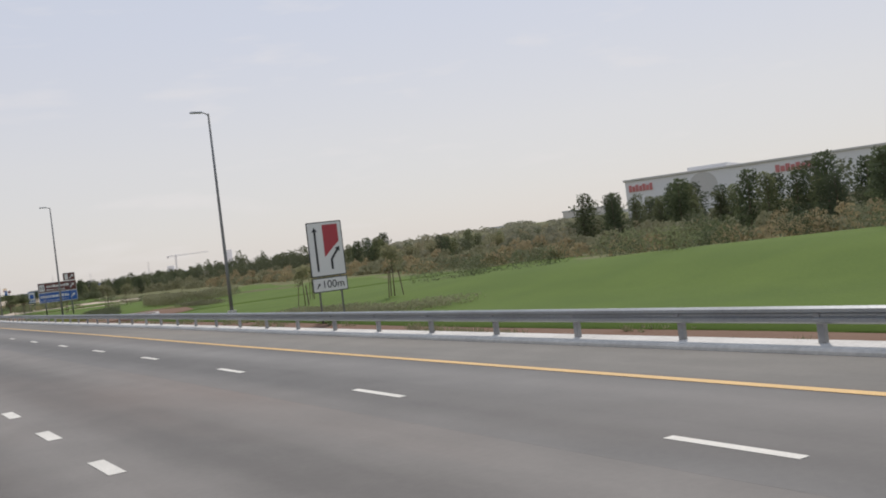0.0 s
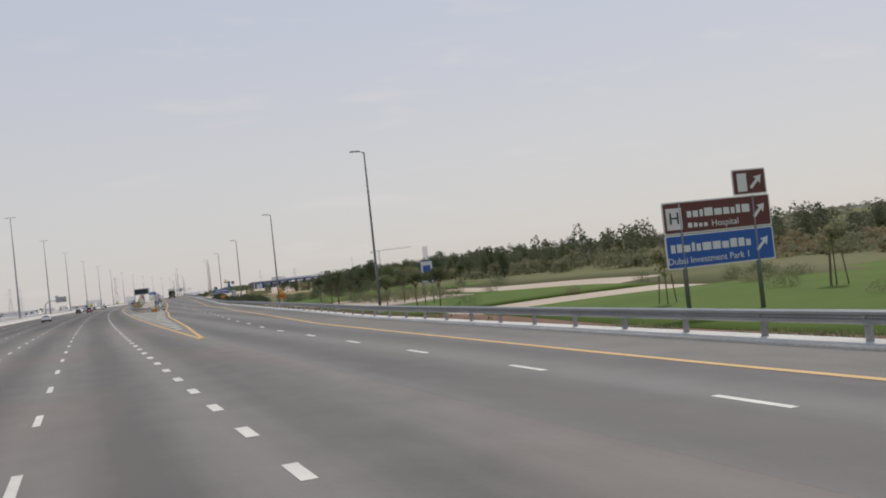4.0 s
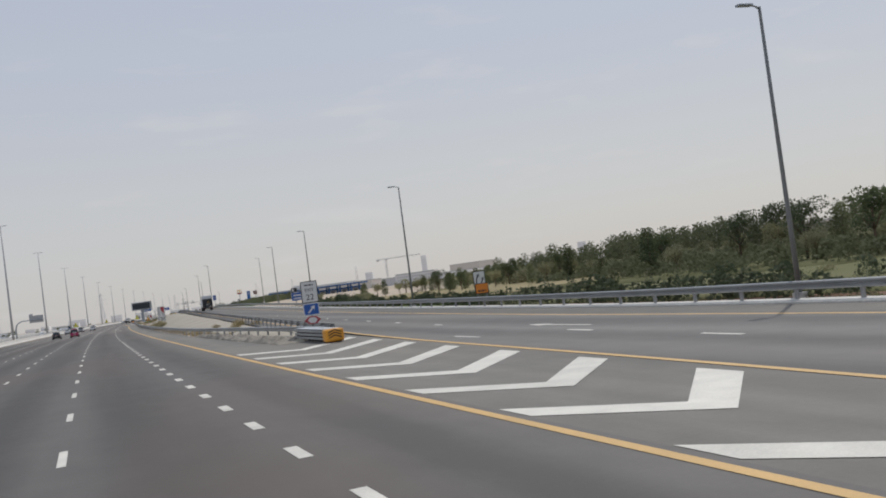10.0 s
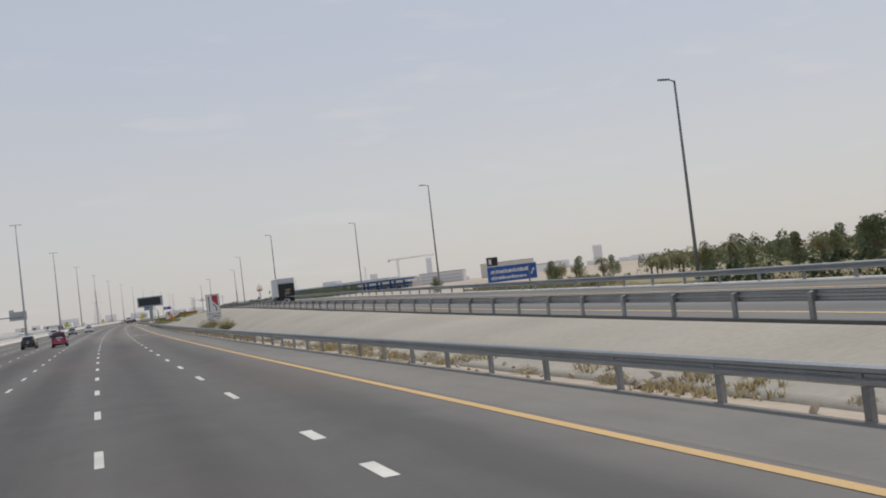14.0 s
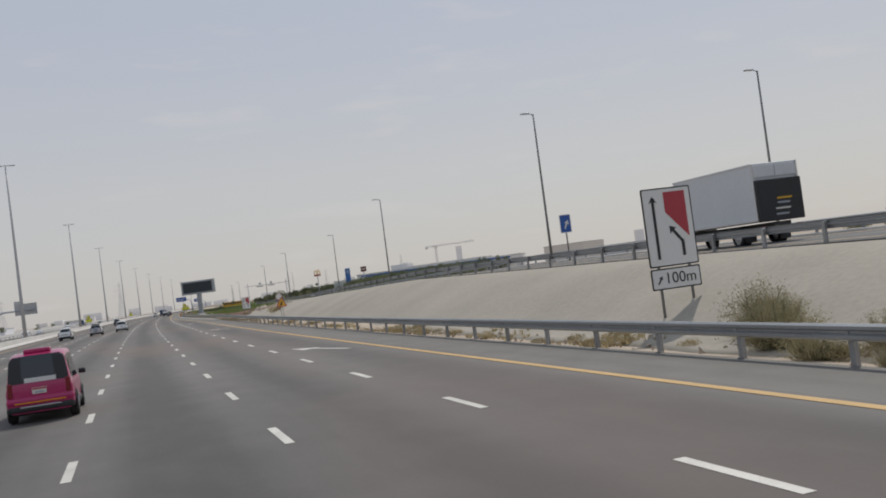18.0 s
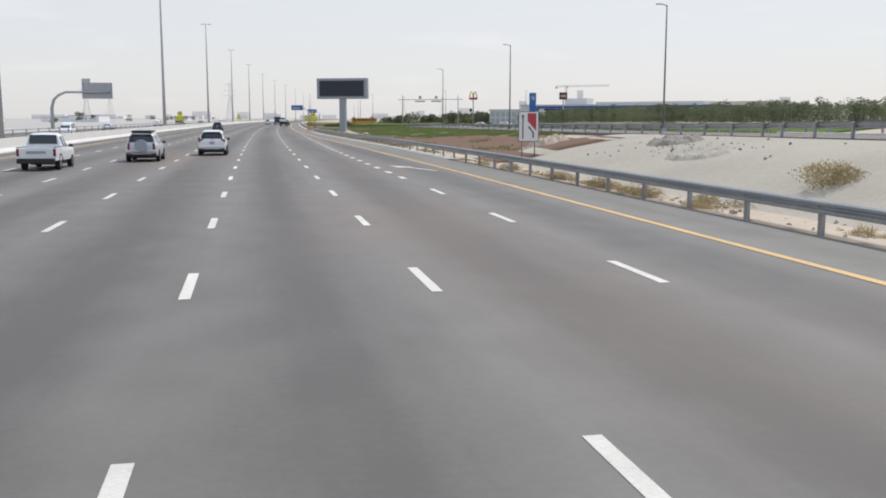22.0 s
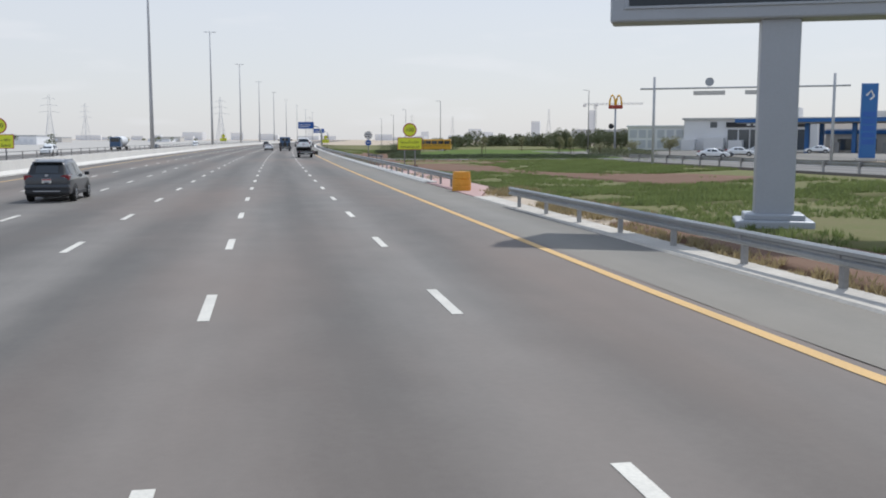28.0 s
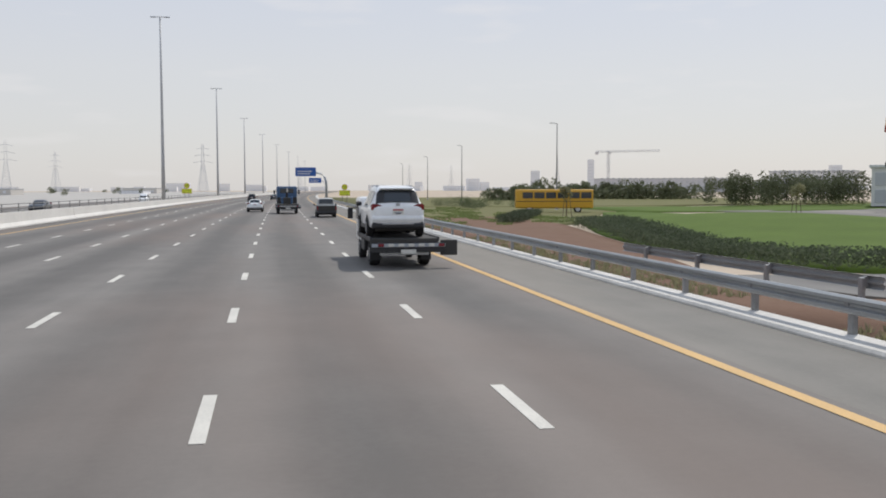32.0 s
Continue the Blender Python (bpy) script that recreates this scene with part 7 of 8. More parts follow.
        for s in (-1, 1):
            part("roof_rail", box(bmesh.new(), 0.035, 1.7, 0.035, s * 0.565, -0.75, 1.685, 0.012), M["grey_paint"], t)
        part("badge", box(bmesh.new(), 0.13, 0.02, 0.09, 0, -2.3, 1.045, 0.03), M["alloy"], t)
    if spare:
        sp = bmesh.new()
        tube(sp, [(0, yb - 0.02, 0.95), (0, yb - 0.25, 0.95)], 0.36, seg=20)
        part("spare_wheel_cover", sp, M["grey_paint"], t)
    if rack:
        part("roof_rack", box(bmesh.new(), 1.2, 1.7, 0.1, 0, -0.9, 1.71, 0.04), M["black"], t)
    if tail_extra:
        tail_extra(t)
    return t


def pickup_bed(material, writing=False):
    def add(t):
        for s in (-1, 1):
            part("bed_side", box(bmesh.new(), 0.1, 1.62, 0.64, s * 0.865, -1.84, 0.47, 0.03), material, t)
        part("tailgate", box(bmesh.new(), 1.62, 0.08, 0.56, 0, -2.62, 0.53, 0.02), material, t)
        part("bed_floor", box(bmesh.new(), 1.66, 1.6, 0.06, 0, -1.83, 0.55, 0.01), M["chassis"], t)
        part("rear_bumper", box(bmesh.new(), 1.74, 0.2, 0.24, 0, -2.76, 0.36, 0.04), M["black"], t)
        for s in (-1, 1):
            part("tail_light", box(bmesh.new(), 0.14, 0.1, 0.36, s * 0.84, -2.62, 0.7, 0.03), M["red_lamp"], t)
            part("bed_rail", box(bmesh.new(), 0.11, 1.6, 0.03, s * 0.865, -1.83, 1.112, 0.015), M["black"], t)
            part("wheel_arch", tube(bmesh.new(), [(s * 0.9, -1.55 + 0.42 * math.cos(g), 0.36 + 0.42 * math.sin(g)) for g in [math.pi * k / 10 for k in range(11)]], 0.045, 0.045, 6), M["black"], t)
        part("number_plate", box(bmesh.new(), 0.42, 0.02, 0.13, 0, -2.84, 0.38, 0.004), M["plate"], t)
        if writing:
            part("maker_lettering", box(bmesh.new(), 0.9, 0.01, 0.13, 0, -2.668, 0.82, 0.0), M["grey_paint"], t)
    return add


road_car("suv", -5.54, 622.75, M["car_white"], "white compact SUV on the motorway")
road_car("pickup", -12.98, 605.2, M["car_white"], "white double cab pickup with a closed tailgate", tail_extra=pickup_bed(M["car_white"], True), name="pickup", lamps="tall")
road_car("suv", -9.12, 613.8, M["car_silver"], "silver off-roader with a spare wheel and roof rack", spare=True, rack=True, lamps="tall", name="off_roader")
road_car("van", -4.9, 481.5, M["car_red"], "crimson compact van on the motorway", name="van", lamps="tall",
         tail_extra=lambda t: [part("reflective_strip", box(bmesh.new(), 1.3, 0.012, 0.07, 0, -2.16, 0.55, 0.0), M["amber_lamp"], t), part("door_mark", box(bmesh.new(), 0.8, 0.012, 0.12, 0.05, -2.13, 1.1, 0.0), M["sign_white"], t), part("roof_box", box(bmesh.new(), 0.7, 0.5, 0.12, 0, -1.4, 1.86, 0.04), M["car_red"], t)])
road_car("suv", -9.2, 491.5, M["car_black"], "black SUV on the motorway")
road_car("sedan", -5.2, 925.0, M["car_white"], "white saloon on the motorway")
road_car("suv", -11.5, 749.4, M["car_dark"], "dark grey SUV on the motorway")
road_car("sedan", -9.1, 330.0, M["car_white"], "white saloon in an outer lane")
road_car("suv", -9.1, 1022.0, M["car_black"], "black SUV far ahead")
road_car("sedan", -5.3, 1060.0, M["car_dark"], "dark saloon far ahead")
road_car("pickup", 1.95, 901.0, M["car_khaki"], "beige flatbed pickup ahead on the motorway", tail_extra=pickup_bed(M["chassis"]), name="pickup", lamps="tall")
for ox, oy, mt, kd in ((-30, 700, "car_white", "van"), (-34, 760, "car_silver", "sedan"), (-37, 862, "car_white", "suv"), (-30.5, 930, "car_dark", "sedan"), (-34, 560, "car_white", "sedan"), (-30, 1010, "car_white", "van")):
    road_car(kd, ox, oy, M[mt], "oncoming car on the far carriageway", 180)


def flatbed(x, y, cab_mat, deck_z, label, width=2.25, length=6.2, cab_high=2.45, gear=None):
    """A flatbed recovery lorry: cab, frame, deck with lamps board, wheels."""
    t = thing("flatbed_truck", place(x, y, 0), label, "truck")
    hl = length / 2
    part("deck", box(bmesh.new(), width, length * 0.74, 0.16, 0, -length * 0.13, deck_z - 0.16, 0.03), M["chassis"], t)
    part("tail_board", box(bmesh.new(), width + 0.25, 0.12, 0.32, 0.1, -hl + 0.02, deck_z - 0.46, 0.02), M["black"], t)
    lb = part("lamp_board", box(bmesh.new(), width + 0.2, 0.05, 0.11, 0.1, -hl - 0.05, deck_z - 0.28, 0.01), M["grey_paint"], t)
    for k in range(7):
        part("lamp", box(bmesh.new(), 0.2, 0.03, 0.1, 0.1 - width / 2 + 0.2 + k * 0.33, -hl - 0.08, deck_z - 0.265, 0.02), M["red_lamp"] if k in (0, 6) else M["plate"], lb)
    for s in (-1, 1):
        part("frame_rail", box(bmesh.new(), 0.14, length * 0.95, 0.22, s * 0.42, 0, deck_z - 0.42, 0.02), M["chassis"], t)
        part("side_rail", box(bmesh.new(), 0.08, length * 0.72, 0.14, s * width / 2, -length * 0.13, deck_z - 0.1, 0.02), M["black"], t)
        wheel(t, s * (width / 2 - 0.25), -hl * 0.5, 0.4, 0.34)
        wheel(t, s * (width / 2 - 0.22), hl * 0.66, 0.4, 0.26)
        part("mud_flap", box(bmesh.new(), 0.36, 0.03, 0.4, s * (width / 2 - 0.25), -hl * 0.5 - 0.5, 0.2, 0.0), M["black"], t)
    part("number_plate", box(bmesh.new(), 0.5, 0.02, 0.14, 0.1, -hl - 0.06, deck_z - 0.5, 0.004), M["plate"], t)
    part("underframe", box(bmesh.new(), width * 0.66, length * 0.62, 0.34, 0, -length * 0.06, 0.38, 0.04), M["black"], t)
    for s in (-1, 1):
        part("tool_box", box(bmesh.new(), 0.4, 1.2, 0.38, s * (width / 2 - 0.24), 0.25, 0.42, 0.03), M["black"], t)
    part("rear_beam", box(bmesh.new(), 1.6, 0.1, 0.1, 0, -hl + 0.25, 0.42, 0.02), M["box_white"], t)
    cz = deck_z - 0.35
    cab = bmesh.new()
    box(cab, width * 0.94, 1.7, cab_high - cz, 0, hl - 0.85, cz, 0.14)
    part("cab", cab, cab_mat, t)
    part("cab_rear_window", box(bmesh.new(), width * 0.6, 0.03, 0.5, 0, hl - 1.71, cab_high - 0.75, 0.02), M["car_glass"], t)
    for s in (-1, 1):
        part("cab_side_window", box(bmesh.new(), 0.03, 0.9, 0.6, s * width * 0.475, hl - 0.7, cab_high - 0.85, 0.02), M["car_glass"], t)
        part("mirror", box(bmesh.new(), 0.2, 0.1, 0.42, s * (width / 2 + 0.16), hl - 0.1, cab_high - 0.85, 0.03), M["black"], t)
        part("mirror_arm", tube(bmesh.new(), [(s * width * 0.47, hl - 0.1, cab_high - 0.4), (s * (width / 2 + 0.16), hl - 0.1, cab_high - 0.45)], 0.02, 0.02, 5), M["black"], t)
    part("headboard", box(bmesh.new(), width * 0.9, 0.08, 0.7, 0, hl - 1.85, deck_z, 0.02), M["chassis"], t)
    if gear:
        gear(t)
    return t


flatbed(1.42, 843.4, M["car_white"], 0.98, "recovery flatbed truck carrying a white SUV", 2.2, 6.6, 2.3,
        lambda t: part("side_ramp", box(bmesh.new(), 0.55, 0.2, 0.5, 1.45, -3.2, 0.42, 0.03), M["chassis"], t))
road_car("suv", 1.22, 842.7, M["car_white"], "white SUV loaded on a recovery truck", z=0.985)


def crane_gear(t):
    part("load_frame", box(bmesh.new(), 1.3, 0.5, 0.75, 0, 0.9, 1.05, 0.08), M["car_blue"], t)
    part("boom", tube(bmesh.new(), [(0, -0.5, 1.1), (0, -1.0, 2.3), (0, -0.3, 2.7)], 0.14, 0.1, 8), M["black"], t)
    part("winch", box(bmesh.new(), 0.8, 0.7, 0.7, 0, -1.1, 1.05, 0.06), M["chassis"], t)


flatbed(-1.55, 915.5, M["car_blue"], 1.05, "blue lorry with a low bed and winch gear", 2.4, 6.8, 2.95, crane_gear)


def box_truck(x, y, z, rz):
    t = thing("box_truck", place(x, y, z, rz), "white box lorry with a black tail lift on the ramp", "truck")
    part("box_body", box(bmesh.new(), 2.35, 6.6, 2.55, 0, -0.9, 1.05, 0.04), M["box_white"], t)
    for s in (-1, 1):
        for zz in (1.05, 3.52):
            part("corner_rail", box(bmesh.new(), 0.07, 6.64, 0.09, s * 1.16, -0.9, zz, 0.015), M["alloy"], t)
        part("corner_post", box(bmesh.new(), 0.1, 0.1, 2.55, s * 1.13, -4.22, 1.05, 0.02), M["alloy"], t)
        part("side_guard", box(bmesh.new(), 0.05, 4.2, 0.32, s * 1.08, -0.6, 0.55, 0.02), M["black"], t)
        wheel(t, s * 0.95, -2.6, 0.46, 0.5)
        wheel(t, s * 0.98, 2.95, 0.46, 0.28)
        part("mud_flap", box(bmesh.new(), 0.55, 0.03, 0.5, s * 0.9, -3.2, 0.18, 0.0), M["black"], t)
        part("tail_light", box(bmesh.new(), 0.3, 0.06, 0.14, s * 0.9, -4.3, 0.68, 0.02), M["red_lamp"], t)
    part("lift_platform", box(bmesh.new(), 2.3, 0.14, 1.85, 0, -4.36, 1.0, 0.03), M["black"], t, "black folded tail lift platform")
    for k, (zz, mt) in enumerate(((1.95, "sign_amber"), (1.75, "grey_paint"), (1.5, "plate"), (1.25, "grey_paint"))):
        part("lift_label", box(bmesh.new(), 0.75 - 0.12 * (k % 2), 0.012, 0.08, 0.2 - 0.06 * k, -4.44, zz, 0.0), M[mt], t)
    for s in (-1, 1):
        part("rear_door", box(bmesh.new(), 1.08, 0.04, 0.52, s * 0.56, -4.23, 2.98, 0.01), M["box_white"], t)
        part("lift_arm", box(bmesh.new(), 0.12, 0.7, 0.14, s * 0.6, -4.0, 0.6, 0.02), M["chassis"], t)
    part("frame", box(bmesh.new(), 0.9, 7.9, 0.25, 0, -0.4, 0.72, 0.03), M["chassis"], t)
    part("rear_beam", box(bmesh.new(), 2.2, 0.12, 0.12, 0, -4.2, 0.5, 0.02), M["black"], t)
    part("number_plate", box(bmesh.new(), 0.5, 0.02, 0.14, 0, -4.28, 0.55, 0.004), M["plate"], t)
    cab = bmesh.new()
    st = [(2.48, 1.05, .55, 1.6, 2.55, .95), (2.6, 1.06, .5, 1.6, 2.62, .98), (3.5, 1.06, .5, 1.6, 2.62, .98), (3.75, 1.06, .5, 1.55, 2.45, .96), (4.05, 1.05, .5, 1.45, 1.5, .95), (4.12, 1.0, .5, 1.1, 1.15, .9)]
    part("cab", loft(cab, st), M["car_white"], t)
    for s in (-1, 1):
        pts = [(s * 1.05, 2.75, 1.68), (s * 1.05, 3.75, 1.62), (s * 1.0, 3.55, 2.35), (s * 1.0, 2.75, 2.4)]
        quad_part("side_window", pts if s > 0 else list(reversed(pts)), M["car_glass"], t)
        part("mirror", box(bmesh.new(), 0.16, 0.1, 0.4, s * 1.28, 4.0, 1.75, 0.03), M["black"], t)
        part("mirror_arm", tube(bmesh.new(), [(s * 1.0, 3.7, 2.3), (s * 1.28, 4.0, 2.2), (s * 1.28, 4.0, 1.7)], 0.02, 0.02, 5), M["black"], t)
    quad_part("windscreen", [(0.95, 4.07, 1.52), (-0.95, 4.07, 1.52), (-0.9, 3.8, 2.38), (0.9, 3.8, 2.38)], M["car_glass"], t)
    return t


box_truck(25.2, 491.0, 2.0, -1.5)


def tanker(x, y):
    t = thing("tanker_truck", place(x, y, 0, 180), "pale tanker lorry on the far carriageway", "truck")
    tk = bmesh.new()
    tube(tk, [(0, -4.5, 2.0), (0, -4.2, 2.0), (0, 3.2, 2.0), (0, 3.5, 2.0)], 1.1, 1.1, 18)
    part("tank", tk, M["box_white"], t, smooth=True)
    part("cab", box(bmesh.new(), 2.3, 1.8, 2.2, 0, 5.0, 0.7, 0.15), M["car_blue"], t)
    part("windscreen", box(bmesh.new(), 1.9, 0.04, 0.8, 0, 5.92, 1.9, 0.02), M["car_glass"], t)
    part("frame", box(bmesh.new(), 1.0, 10, 0.3, 0, 0.6, 0.65, 0.03), M["chassis"], t)
    for s in (-1, 1):
        for yy in (-3.6, -2.4, 4.9):
            wheel(t, s * 0.95, yy, 0.48, 0.35)
    return t


tanker(-38, 930)


def school_bus(x, y, rz):
    t = thing("bus", place(x, y, ground_z(x, y), rz), "yellow bus parked beyond the lawn", "bus")
    part("body", box(bmesh.new(), 2.4, 9.5, 2.3, 0, 0, 0.55, 0.16), M["bus_yellow"], t)
    for s in (-1, 1):
        for k in range(6):
            part("side_window", box(bmesh.new(), 0.03, 1.25, 0.75, s * 1.2, -3.9 + k * 1.42, 1.75, 0.03), M["car_glass"], t)
        for yy in (-2.9, 3.0):
            wheel(t, s * 1.0, yy, 0.46, 0.3)
        part("side_band", box(bmesh.new(), 0.02, 9.2, 0.08, s * 1.205, 0, 1.35, 0.0), M["black"], t)
    for yy, nm in ((4.75, "windscreen"), (-4.75, "rear_window")):
        part(nm, box(bmesh.new(), 2.0, 0.03, 0.85, 0, yy, 1.7, 0.03), M["car_glass"], t)
    return t


school_bus(31, 924, 75)
for px, py, mt in ((60, 838, "car_white"), (64, 845, "car_dark"), (70, 850, "car_white"), (82, 868, "car_silver"), (96, 872, "car_white")):
    road_car("sedan", px, py, M[mt], "parked car at the filling station", rp.choice((60, 240, 90)), ground_z(px, py) + 0.07)


# ---- buildings and distance ----
def windows_on(parent, w, z0, rows, cols, ww, wh, dz, y, material, x0=0.0):
    """Recessed-looking window units: a pane in a thin frame, one object each on one mesh."""
    bm = bmesh.new()
    box(bm, ww, 0.12, wh, 0, 0, 0, 0.02)
    first = part("window", bm, material, parent)
    for r in range(rows):
        for c in range(cols):
            m = Matrix.Translation((x0 + (c + 0.5 - cols / 2) * w / cols, y, z0 + r * dz))
            if r == c == 0:
                first.matrix_basis = m
            else:
                again(first, m, parent, "window")


def block(name, x, y, rz, w, d, h, material, label, rows=0, cols=0, win=None, parapet=True, z=None, ww=1.6, wh=1.4, dz=3.4):
    t = thing(name, place(x, y, ground_z(x, y) - 0.3 if z is None else z, rz), label, "building")
    part("wall", box(bmesh.new(), w, d, h, 0, 0, 0, 0.05), material, t)
    if parapet:
        part("roof", box(bmesh.new(), w + 0.4, d + 0.4, 0.5, 0, 0, h + 0.004, 0.05), M["wall_grey"], t)
    if rows:
        windows_on(t, w * 0.92, 1.4, rows, cols, ww, wh, dz, -d / 2 - 0.03, win or M["window"])
    return t


def mall():
    t = thing("shopping_mall", place(233.5, 177.5, 2.0, -62), "long pale windowless shopping mall with red signs", "building")
    part("wall", box(bmesh.new(), 96, 50, 13, 0, 0, 0, 0.2), M["hotel_white"], t)
    part("raised_block", box(bmesh.new(), 11, 44, 1.2, -26, 2.5, 13.21, 0.1), M["hotel_white"], t)
    part("cornice", box(bmesh.new(), 96.8, 50.8, 0.6, 0, 0, 12.6, 0.1), M["wall_pale"], t)
    disc(t, "round_panel", -26, 8.6, 3.9, M["wall_pale"], -25.12, 0.1, 36)
    for px, w in ((-43.5, 7), (-2.5, 9)):
        bm = bmesh.new()
        for k in range(7):
            box(bm, w / 8.5, 0.15, 1.5 if k % 2 else 1.9, px - w / 2 + (k + 0.5) * w / 7, -25.12, 9.6)
        part("red_lettering", bm, M["faded_red"], t)
    return t


mall()
rb = random.Random(77)
# villas and low blocks along the hill crest, walls paled to imitate haze
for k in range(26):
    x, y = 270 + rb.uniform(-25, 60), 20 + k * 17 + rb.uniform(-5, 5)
    block("villa", x, y, rb.uniform(-80, -50), rb.uniform(9, 22), rb.uniform(9, 14), rb.uniform(3.6, 5.4), M[rb.choice(("haze_wall", "haze_tan", "haze_faint"))], "pale villa on the wooded hill", 1, rb.randint(3, 5), M["haze_window"], z=ground_z(x, y) - 2.4)
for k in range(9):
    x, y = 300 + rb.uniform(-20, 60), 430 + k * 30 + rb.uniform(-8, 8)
    block("apartment_house", x, y, rb.uniform(-70, -40), rb.uniform(22, 40), 16, rb.uniform(3.2, 4.6), M[rb.choice(("haze_wall", "haze_tan", "haze_faint"))], "pale low apartment block beyond the field", 1, 9, M["haze_window"])
# wall colours here include the veil of distance
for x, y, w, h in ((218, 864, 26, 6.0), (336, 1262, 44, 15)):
    block("warehouse", x, y, -58, w, 30, h, M["haze_faint"] if h < 12 else M["haze_tan"], "long low warehouse behind the trees", 1, 14, M["haze_window"])


def filling_station():
    t = thing("filling_station", place(117.5, 868, 0, -50), "filling station with a broad blue canopy on columns", "filling station")
    part("canopy", box(bmesh.new(), 72, 15, 0.75, 0, 0, 5.95, 0.06), M["canopy_blue"], t, "blue canopy edge")
    part("canopy_soffit", box(bmesh.new(), 71.4, 14.4, 0.1, 0, 0, 5.83, 0.01), M["wall_pale"], t)
    part("canopy_stripe", box(bmesh.new(), 72.1, 15.1, 0.16, 0, 0, 6.72, 0.02), M["sign_white"], t)
    part("roof_deck", box(bmesh.new(), 40, 9, 1.1, 8, 1, 6.9, 0.05), M["wall_pale"], t)
    for k in range(8):
        for yy in (-4, 4):
            part("column", box(bmesh.new(), 0.8, 0.8, 5.8, -31.5 + k * 9, yy, 0, 0.04), M["canopy_blue"], t)
    part("shop_wall", box(bmesh.new(), 56, 9, 4.8, 4, 15, 0, 0.05), M["wall_pale"], t)
    for k in range(11):
        part("shop_window", box(bmesh.new(), 3.0, 0.1, 2.4, -20 + k * 4.8, 10.46, 0.4, 0.03), M["window"], t)
    part("shop_fascia", box(bmesh.new(), 56.4, 0.3, 0.8, 4, 10.38, 3.7, 0.03), M["canopy_blue"], t)
    for k in range(7):
        part("fuel_pump", box(bmesh.new(), 0.9, 0.6, 1.9, -27 + k * 9, 0, 0.15, 0.05), M["wall_grey"], t)
        part("pump_island", box(bmesh.new(), 4.5, 1.2, 0.15, -27 + k * 9, 0, 0.0, 0.03), M["concrete"], t)
    return t


filling_station()


def restaurant():
    """A long low shop row: a white glazed wing, a plain grey hall and a tall dark glazed bay under a sign band."""
    t = thing("restaurant", place(105, 929, 0, -35), "long low grey restaurant row with dark windows", "building")
    part("wall", box(bmesh.new(), 30, 16, 7.2, 6, 0, 0, 0.05), M["hotel_white"], t)
    part("roof_edge", box(bmesh.new(), 30.8, 16.8, 0.5, 6, 0, 7.2, 0.04), M["wall_pale"], t)
    part("wing", box(bmesh.new(), 14, 11, 5.6, -16.1, -1, 0, 0.05), M["hotel_white"], t)
    part("wing_roof", box(bmesh.new(), 14.5, 11.6, 0.4, -16.2, -1, 5.6, 0.04), M["hotel_white"], t)
    part("upper_block", box(bmesh.new(), 9, 8, 2.4, 12, 1, 7.71, 0.05), M["hotel_white"], t)
    for k in range(6):
        for r in range(2):
            part("window", box(bmesh.new(), 1.7, 0.1, 1.9, -21.8 + k * 2.3, -6.53, 0.5 + r * 2.5, 0.03), M["haze_window"], t)
    for k in range(7):
        part("glazed_bay", box(bmesh.new(), 2.3, 0.12, 4.6, 2.4 + k * 2.6, -8.03, 0.3, 0.03), M["window"], t)
    part("sign_band", box(bmesh.new(), 18.6, 0.3, 1.1, 10.2, -8.16, 5.5, 0.03), M["sign_black"], t)
    for k in range(6):
        part("sign_letter", box(bmesh.new(), 0.9, 0.06, 0.5, 6.0 + k * 1.5, -8.34, 5.8, 0.02), M["sign_white"], t)
    part("louvre", box(bmesh.new(), 1.6, 0.1, 1.3, -2.0, -8.04, 5.4, 0.02), M["window"], t)
    for k, (lx, w, h) in enumerate(((-7.5, 3.2, 2.6), (-1.5, 4.5, 3.0), (3.4, 3.2, 2.4))):
        part("service_hut", box(bmesh.new(), w, 2.4, h, lx, -9.3, 0, 0.05), M["hotel_white"], t)
    return t


restaurant()
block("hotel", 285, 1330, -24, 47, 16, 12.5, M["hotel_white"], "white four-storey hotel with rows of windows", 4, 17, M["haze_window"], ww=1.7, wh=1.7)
# office and showroom: haze is in the wall colour
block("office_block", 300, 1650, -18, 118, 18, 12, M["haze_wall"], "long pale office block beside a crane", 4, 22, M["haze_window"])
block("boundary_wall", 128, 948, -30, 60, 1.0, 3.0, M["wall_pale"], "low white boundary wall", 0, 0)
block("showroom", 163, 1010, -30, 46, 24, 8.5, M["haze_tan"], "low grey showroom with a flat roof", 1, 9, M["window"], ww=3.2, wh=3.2)


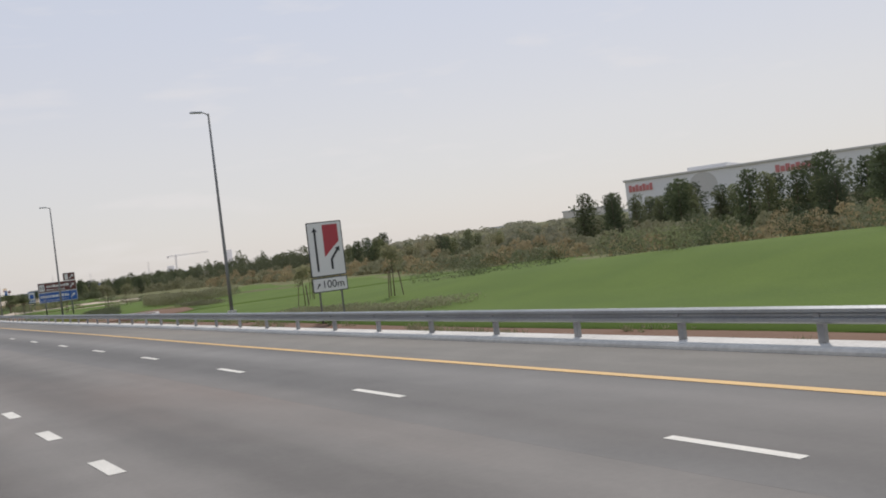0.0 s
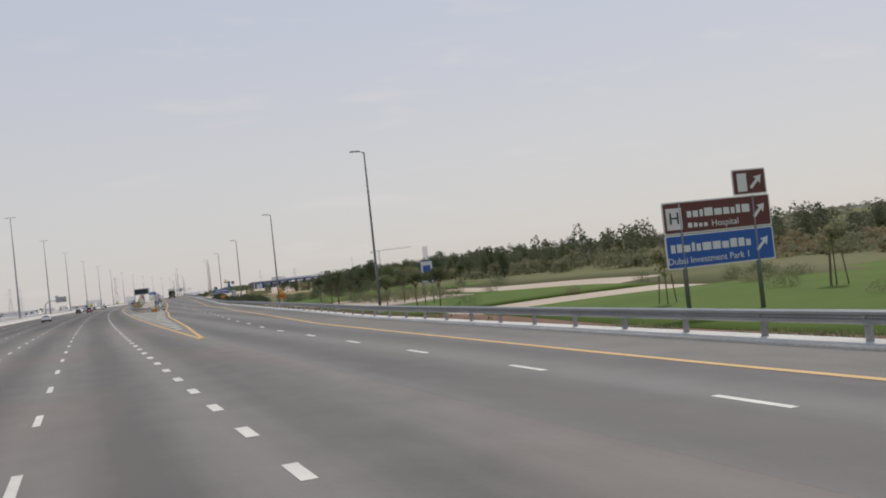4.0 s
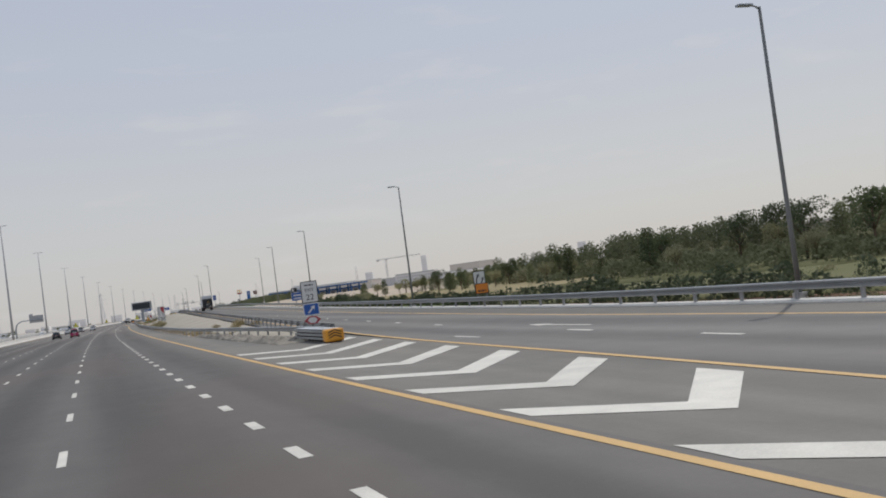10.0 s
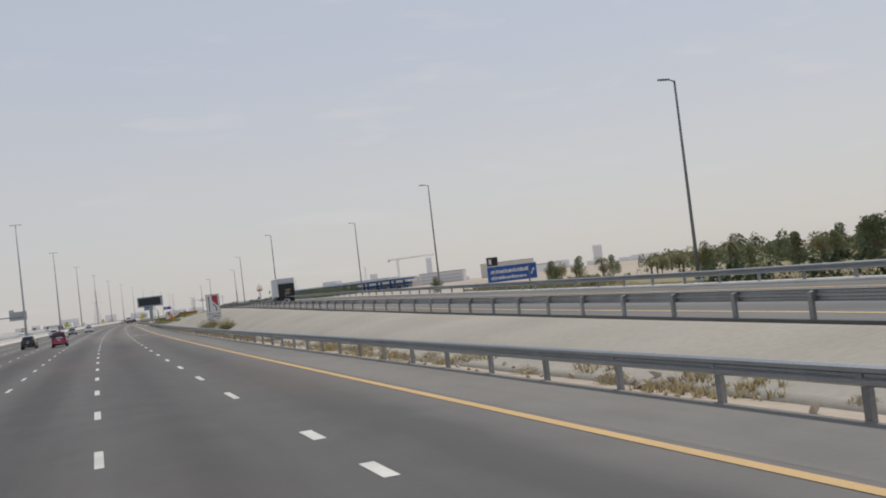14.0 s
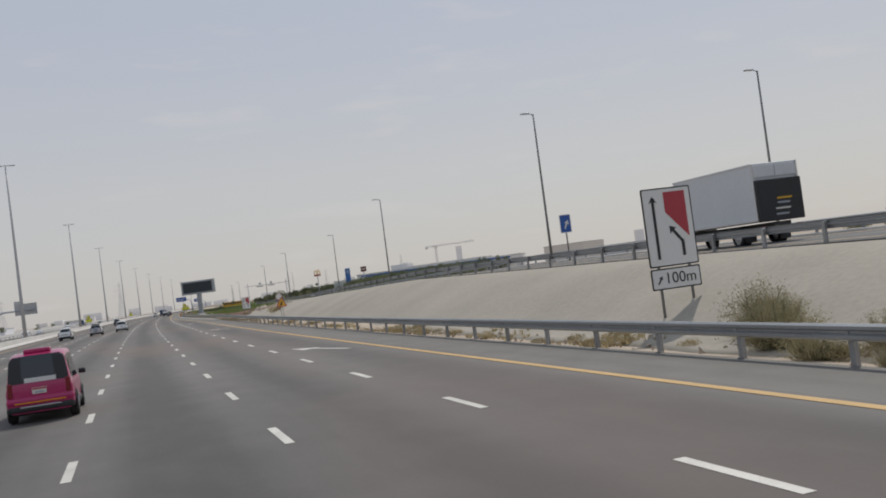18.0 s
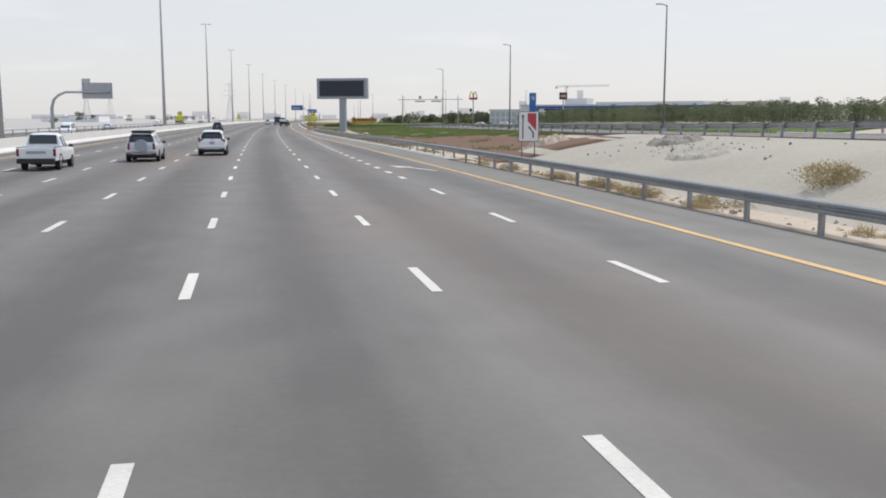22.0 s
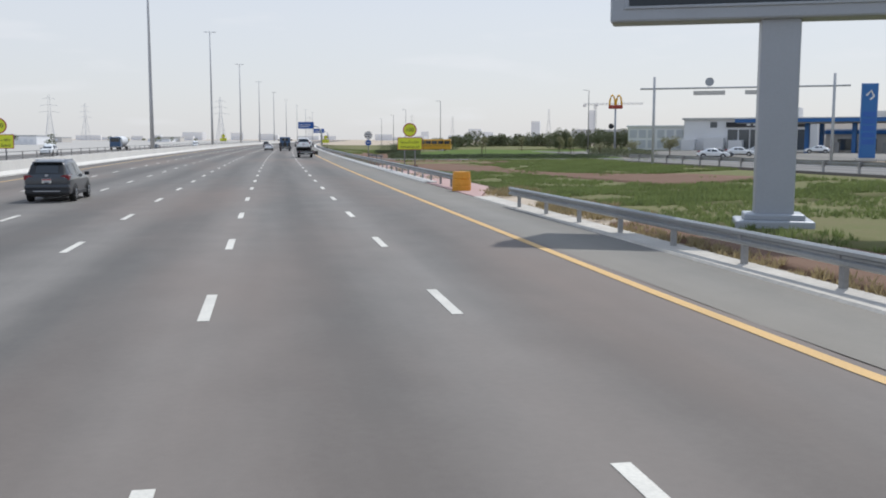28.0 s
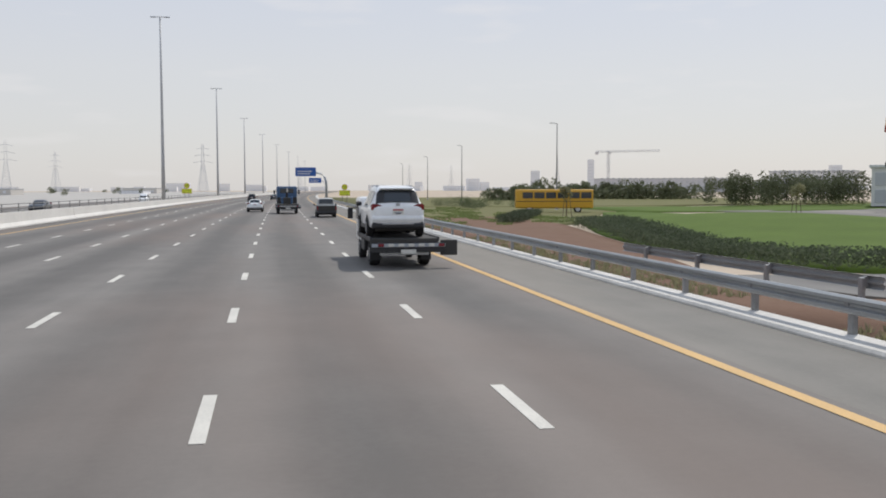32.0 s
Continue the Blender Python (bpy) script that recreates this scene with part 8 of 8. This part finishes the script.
def tower_crane(x, y, h, jib):
    t = thing("tower_crane", place(x, y, 0, -10), "distant pale tower crane with a long jib", "crane")
    def lattice(name, p0, p1, w):
        p0, p1 = Vector(p0), Vector(p1)
        d = (p1 - p0).normalized()
        a = d.orthogonal().normalized() * w / 2
        b = d.cross(a).normalized() * w / 2
        bm = bmesh.new()
        cs = (a + b, a - b, -a - b, -a + b)
        for c in cs:
            tube(bm, [p0 + c, p1 + c], w * 0.1, w * 0.1, 4)
        n = int((p1 - p0).length / (w * 1.6))
        for i in range(n):
            u0, u1 = p0 + (p1 - p0) * i / n, p0 + (p1 - p0) * (i + 1) / n
            for j in range(4):
                tube(bm, [u0 + cs[j], u1 + cs[(j + 1) % 4]], w * 0.06, w * 0.06, 4, False)
        part(name, bm, M["haze_steel"], t)
    lattice("mast", (0, 0, 0), (0, 0, h), 2.4)
    lattice("jib", (-jib * 0.25, 0, h), (jib, 0, h + 1), 1.8)
    part("counterweight", box(bmesh.new(), 4, 3, 3, -jib * 0.23, 0, h - 3.4, 0.1), M["haze_wall"], t)
    part("cabin", box(bmesh.new(), 2.4, 2.4, 2.6, 1.8, -1.6, h - 2.8, 0.2), M["haze_wall"], t)
    return t


tower_crane(347, 2010, 50, 64)


def power_pylon(x, y, h):
    t = thing("power_pylon", place(x, y, 0, 20), "distant lattice power pylon in the haze", "pylon", "power pylons")
    bm = bmesh.new()
    for sx in (-1, 1):
        for sy in (-1, 1):
            tube(bm, [(sx * h * 0.1, sy * h * 0.1, 0), (sx * h * 0.025, sy * h * 0.025, h * 0.6), (sx * h * 0.015, sy * h * 0.015, h)], h * 0.004, h * 0.0025, 4)
    for k in range(10):
        z0, z1 = h * 0.06 * k, h * 0.06 * (k + 1)
        w0, w1 = h * (0.1 - 0.0125 * k * 0.6), h * (0.1 - 0.0125 * (k + 1) * 0.6)
        for sx in (-1, 1):
            tube(bm, [(-sx * w0, -w0, z0), (sx * w1, -w1, z1)], h * 0.0022, h * 0.0022, 4)
            tube(bm, [(sx * w0, w0, z0), (-sx * w1, w1, z1)], h * 0.0022, h * 0.0022, 4)
    part("tower", bm, M["haze_steel"], t)
    for z, w in ((0.62, 0.2), (0.76, 0.17), (0.9, 0.13)):
        part("cross_arm", tube(bmesh.new(), [(-h * w, 0, h * z), (0, 0, h * (z + 0.03)), (h * w, 0, h * z)], h * 0.0045, h * 0.0045, 4), M["haze_steel"], t)
    return t


pyl = power_pylon(-110, 1700, 44)
for k, (px, py) in enumerate(((-230, 1550), (-60, 2350), (110, 2300), (190, 2450), (-300, 1900), (300, 2100))):
    copy_thing(pyl, place(px, py, 0, 20 + 9 * k, 0.9 + 0.03 * k))

# skyline, its haze painted into the wall and window colours
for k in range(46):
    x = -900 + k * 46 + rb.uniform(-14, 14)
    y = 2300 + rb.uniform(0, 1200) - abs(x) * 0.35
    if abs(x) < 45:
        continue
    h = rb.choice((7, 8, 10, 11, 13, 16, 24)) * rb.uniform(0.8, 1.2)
    block("far_building", x, y, rb.uniform(-25, 25), rb.uniform(18, 70) if h < 20 else rb.uniform(14, 24), 20, h, M["haze_faint"], "pale building on the hazy skyline", max(1, int(h / 6)), 6, M["haze_faint_window"], False, z=-0.5, ww=3.0, wh=2.0, dz=4.5)
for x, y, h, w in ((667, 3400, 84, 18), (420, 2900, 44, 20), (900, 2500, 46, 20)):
    block("tower", x, y, -15, w, 18, h, M["haze_faint"], "tall pale tower in the haze", 9, 5, M["haze_faint_window"], False, z=-0.5, ww=2.6, wh=4, dz=h / 10)
# sheds across the motorway, lightened in colour for haze
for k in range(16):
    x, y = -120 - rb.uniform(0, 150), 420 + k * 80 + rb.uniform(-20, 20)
    block("warehouse", x, y, rb.uniform(-8, 8), rb.uniform(16, 34), 18, rb.uniform(2.4, 4.4), M[rb.choice(("haze_faint", "haze_faint", "haze_tan"))], "low pale warehouse beyond the motorway", 1, 6, M["haze_faint_window"])


# far fence on the median side
def median_fence():
    t = thing("median_fence", Matrix(), "dark grey mesh fence along the median", "fence")
    for zz in (1.05, 1.45):
        part("rail", sweep(300, 1300, 20, lambda y: -24.0, lambda y: zz, [(-0.03, -0.03), (0.03, -0.03), (0.03, 0.03), (-0.03, 0.03)]), M["pole"], t)
    b = bmesh.new()
    tube(b, [(0, 0, -0.2), (0, 0, 1.5)], 0.045, 0.045, 5)
    me = bpy.data.meshes.new("post")
    b.to_mesh(me)
    b.free()
    me.materials.append(M["pole"])
    for k in range(200):
        o = new("post", me)
        o.matrix_basis = place(-24.0, 300 + k * 5.0, 0)
        o.parent = t
    return t


median_fence()
for nm, ob in (("seed", o) for o in (cone_a, cone_b, round_a, round_b, umb, young, palm, bush_g, bush_d, bush_o, bush_y, broom)):
    for o in (*ob.children_recursive, ob):
        bpy.data.objects.remove(o)
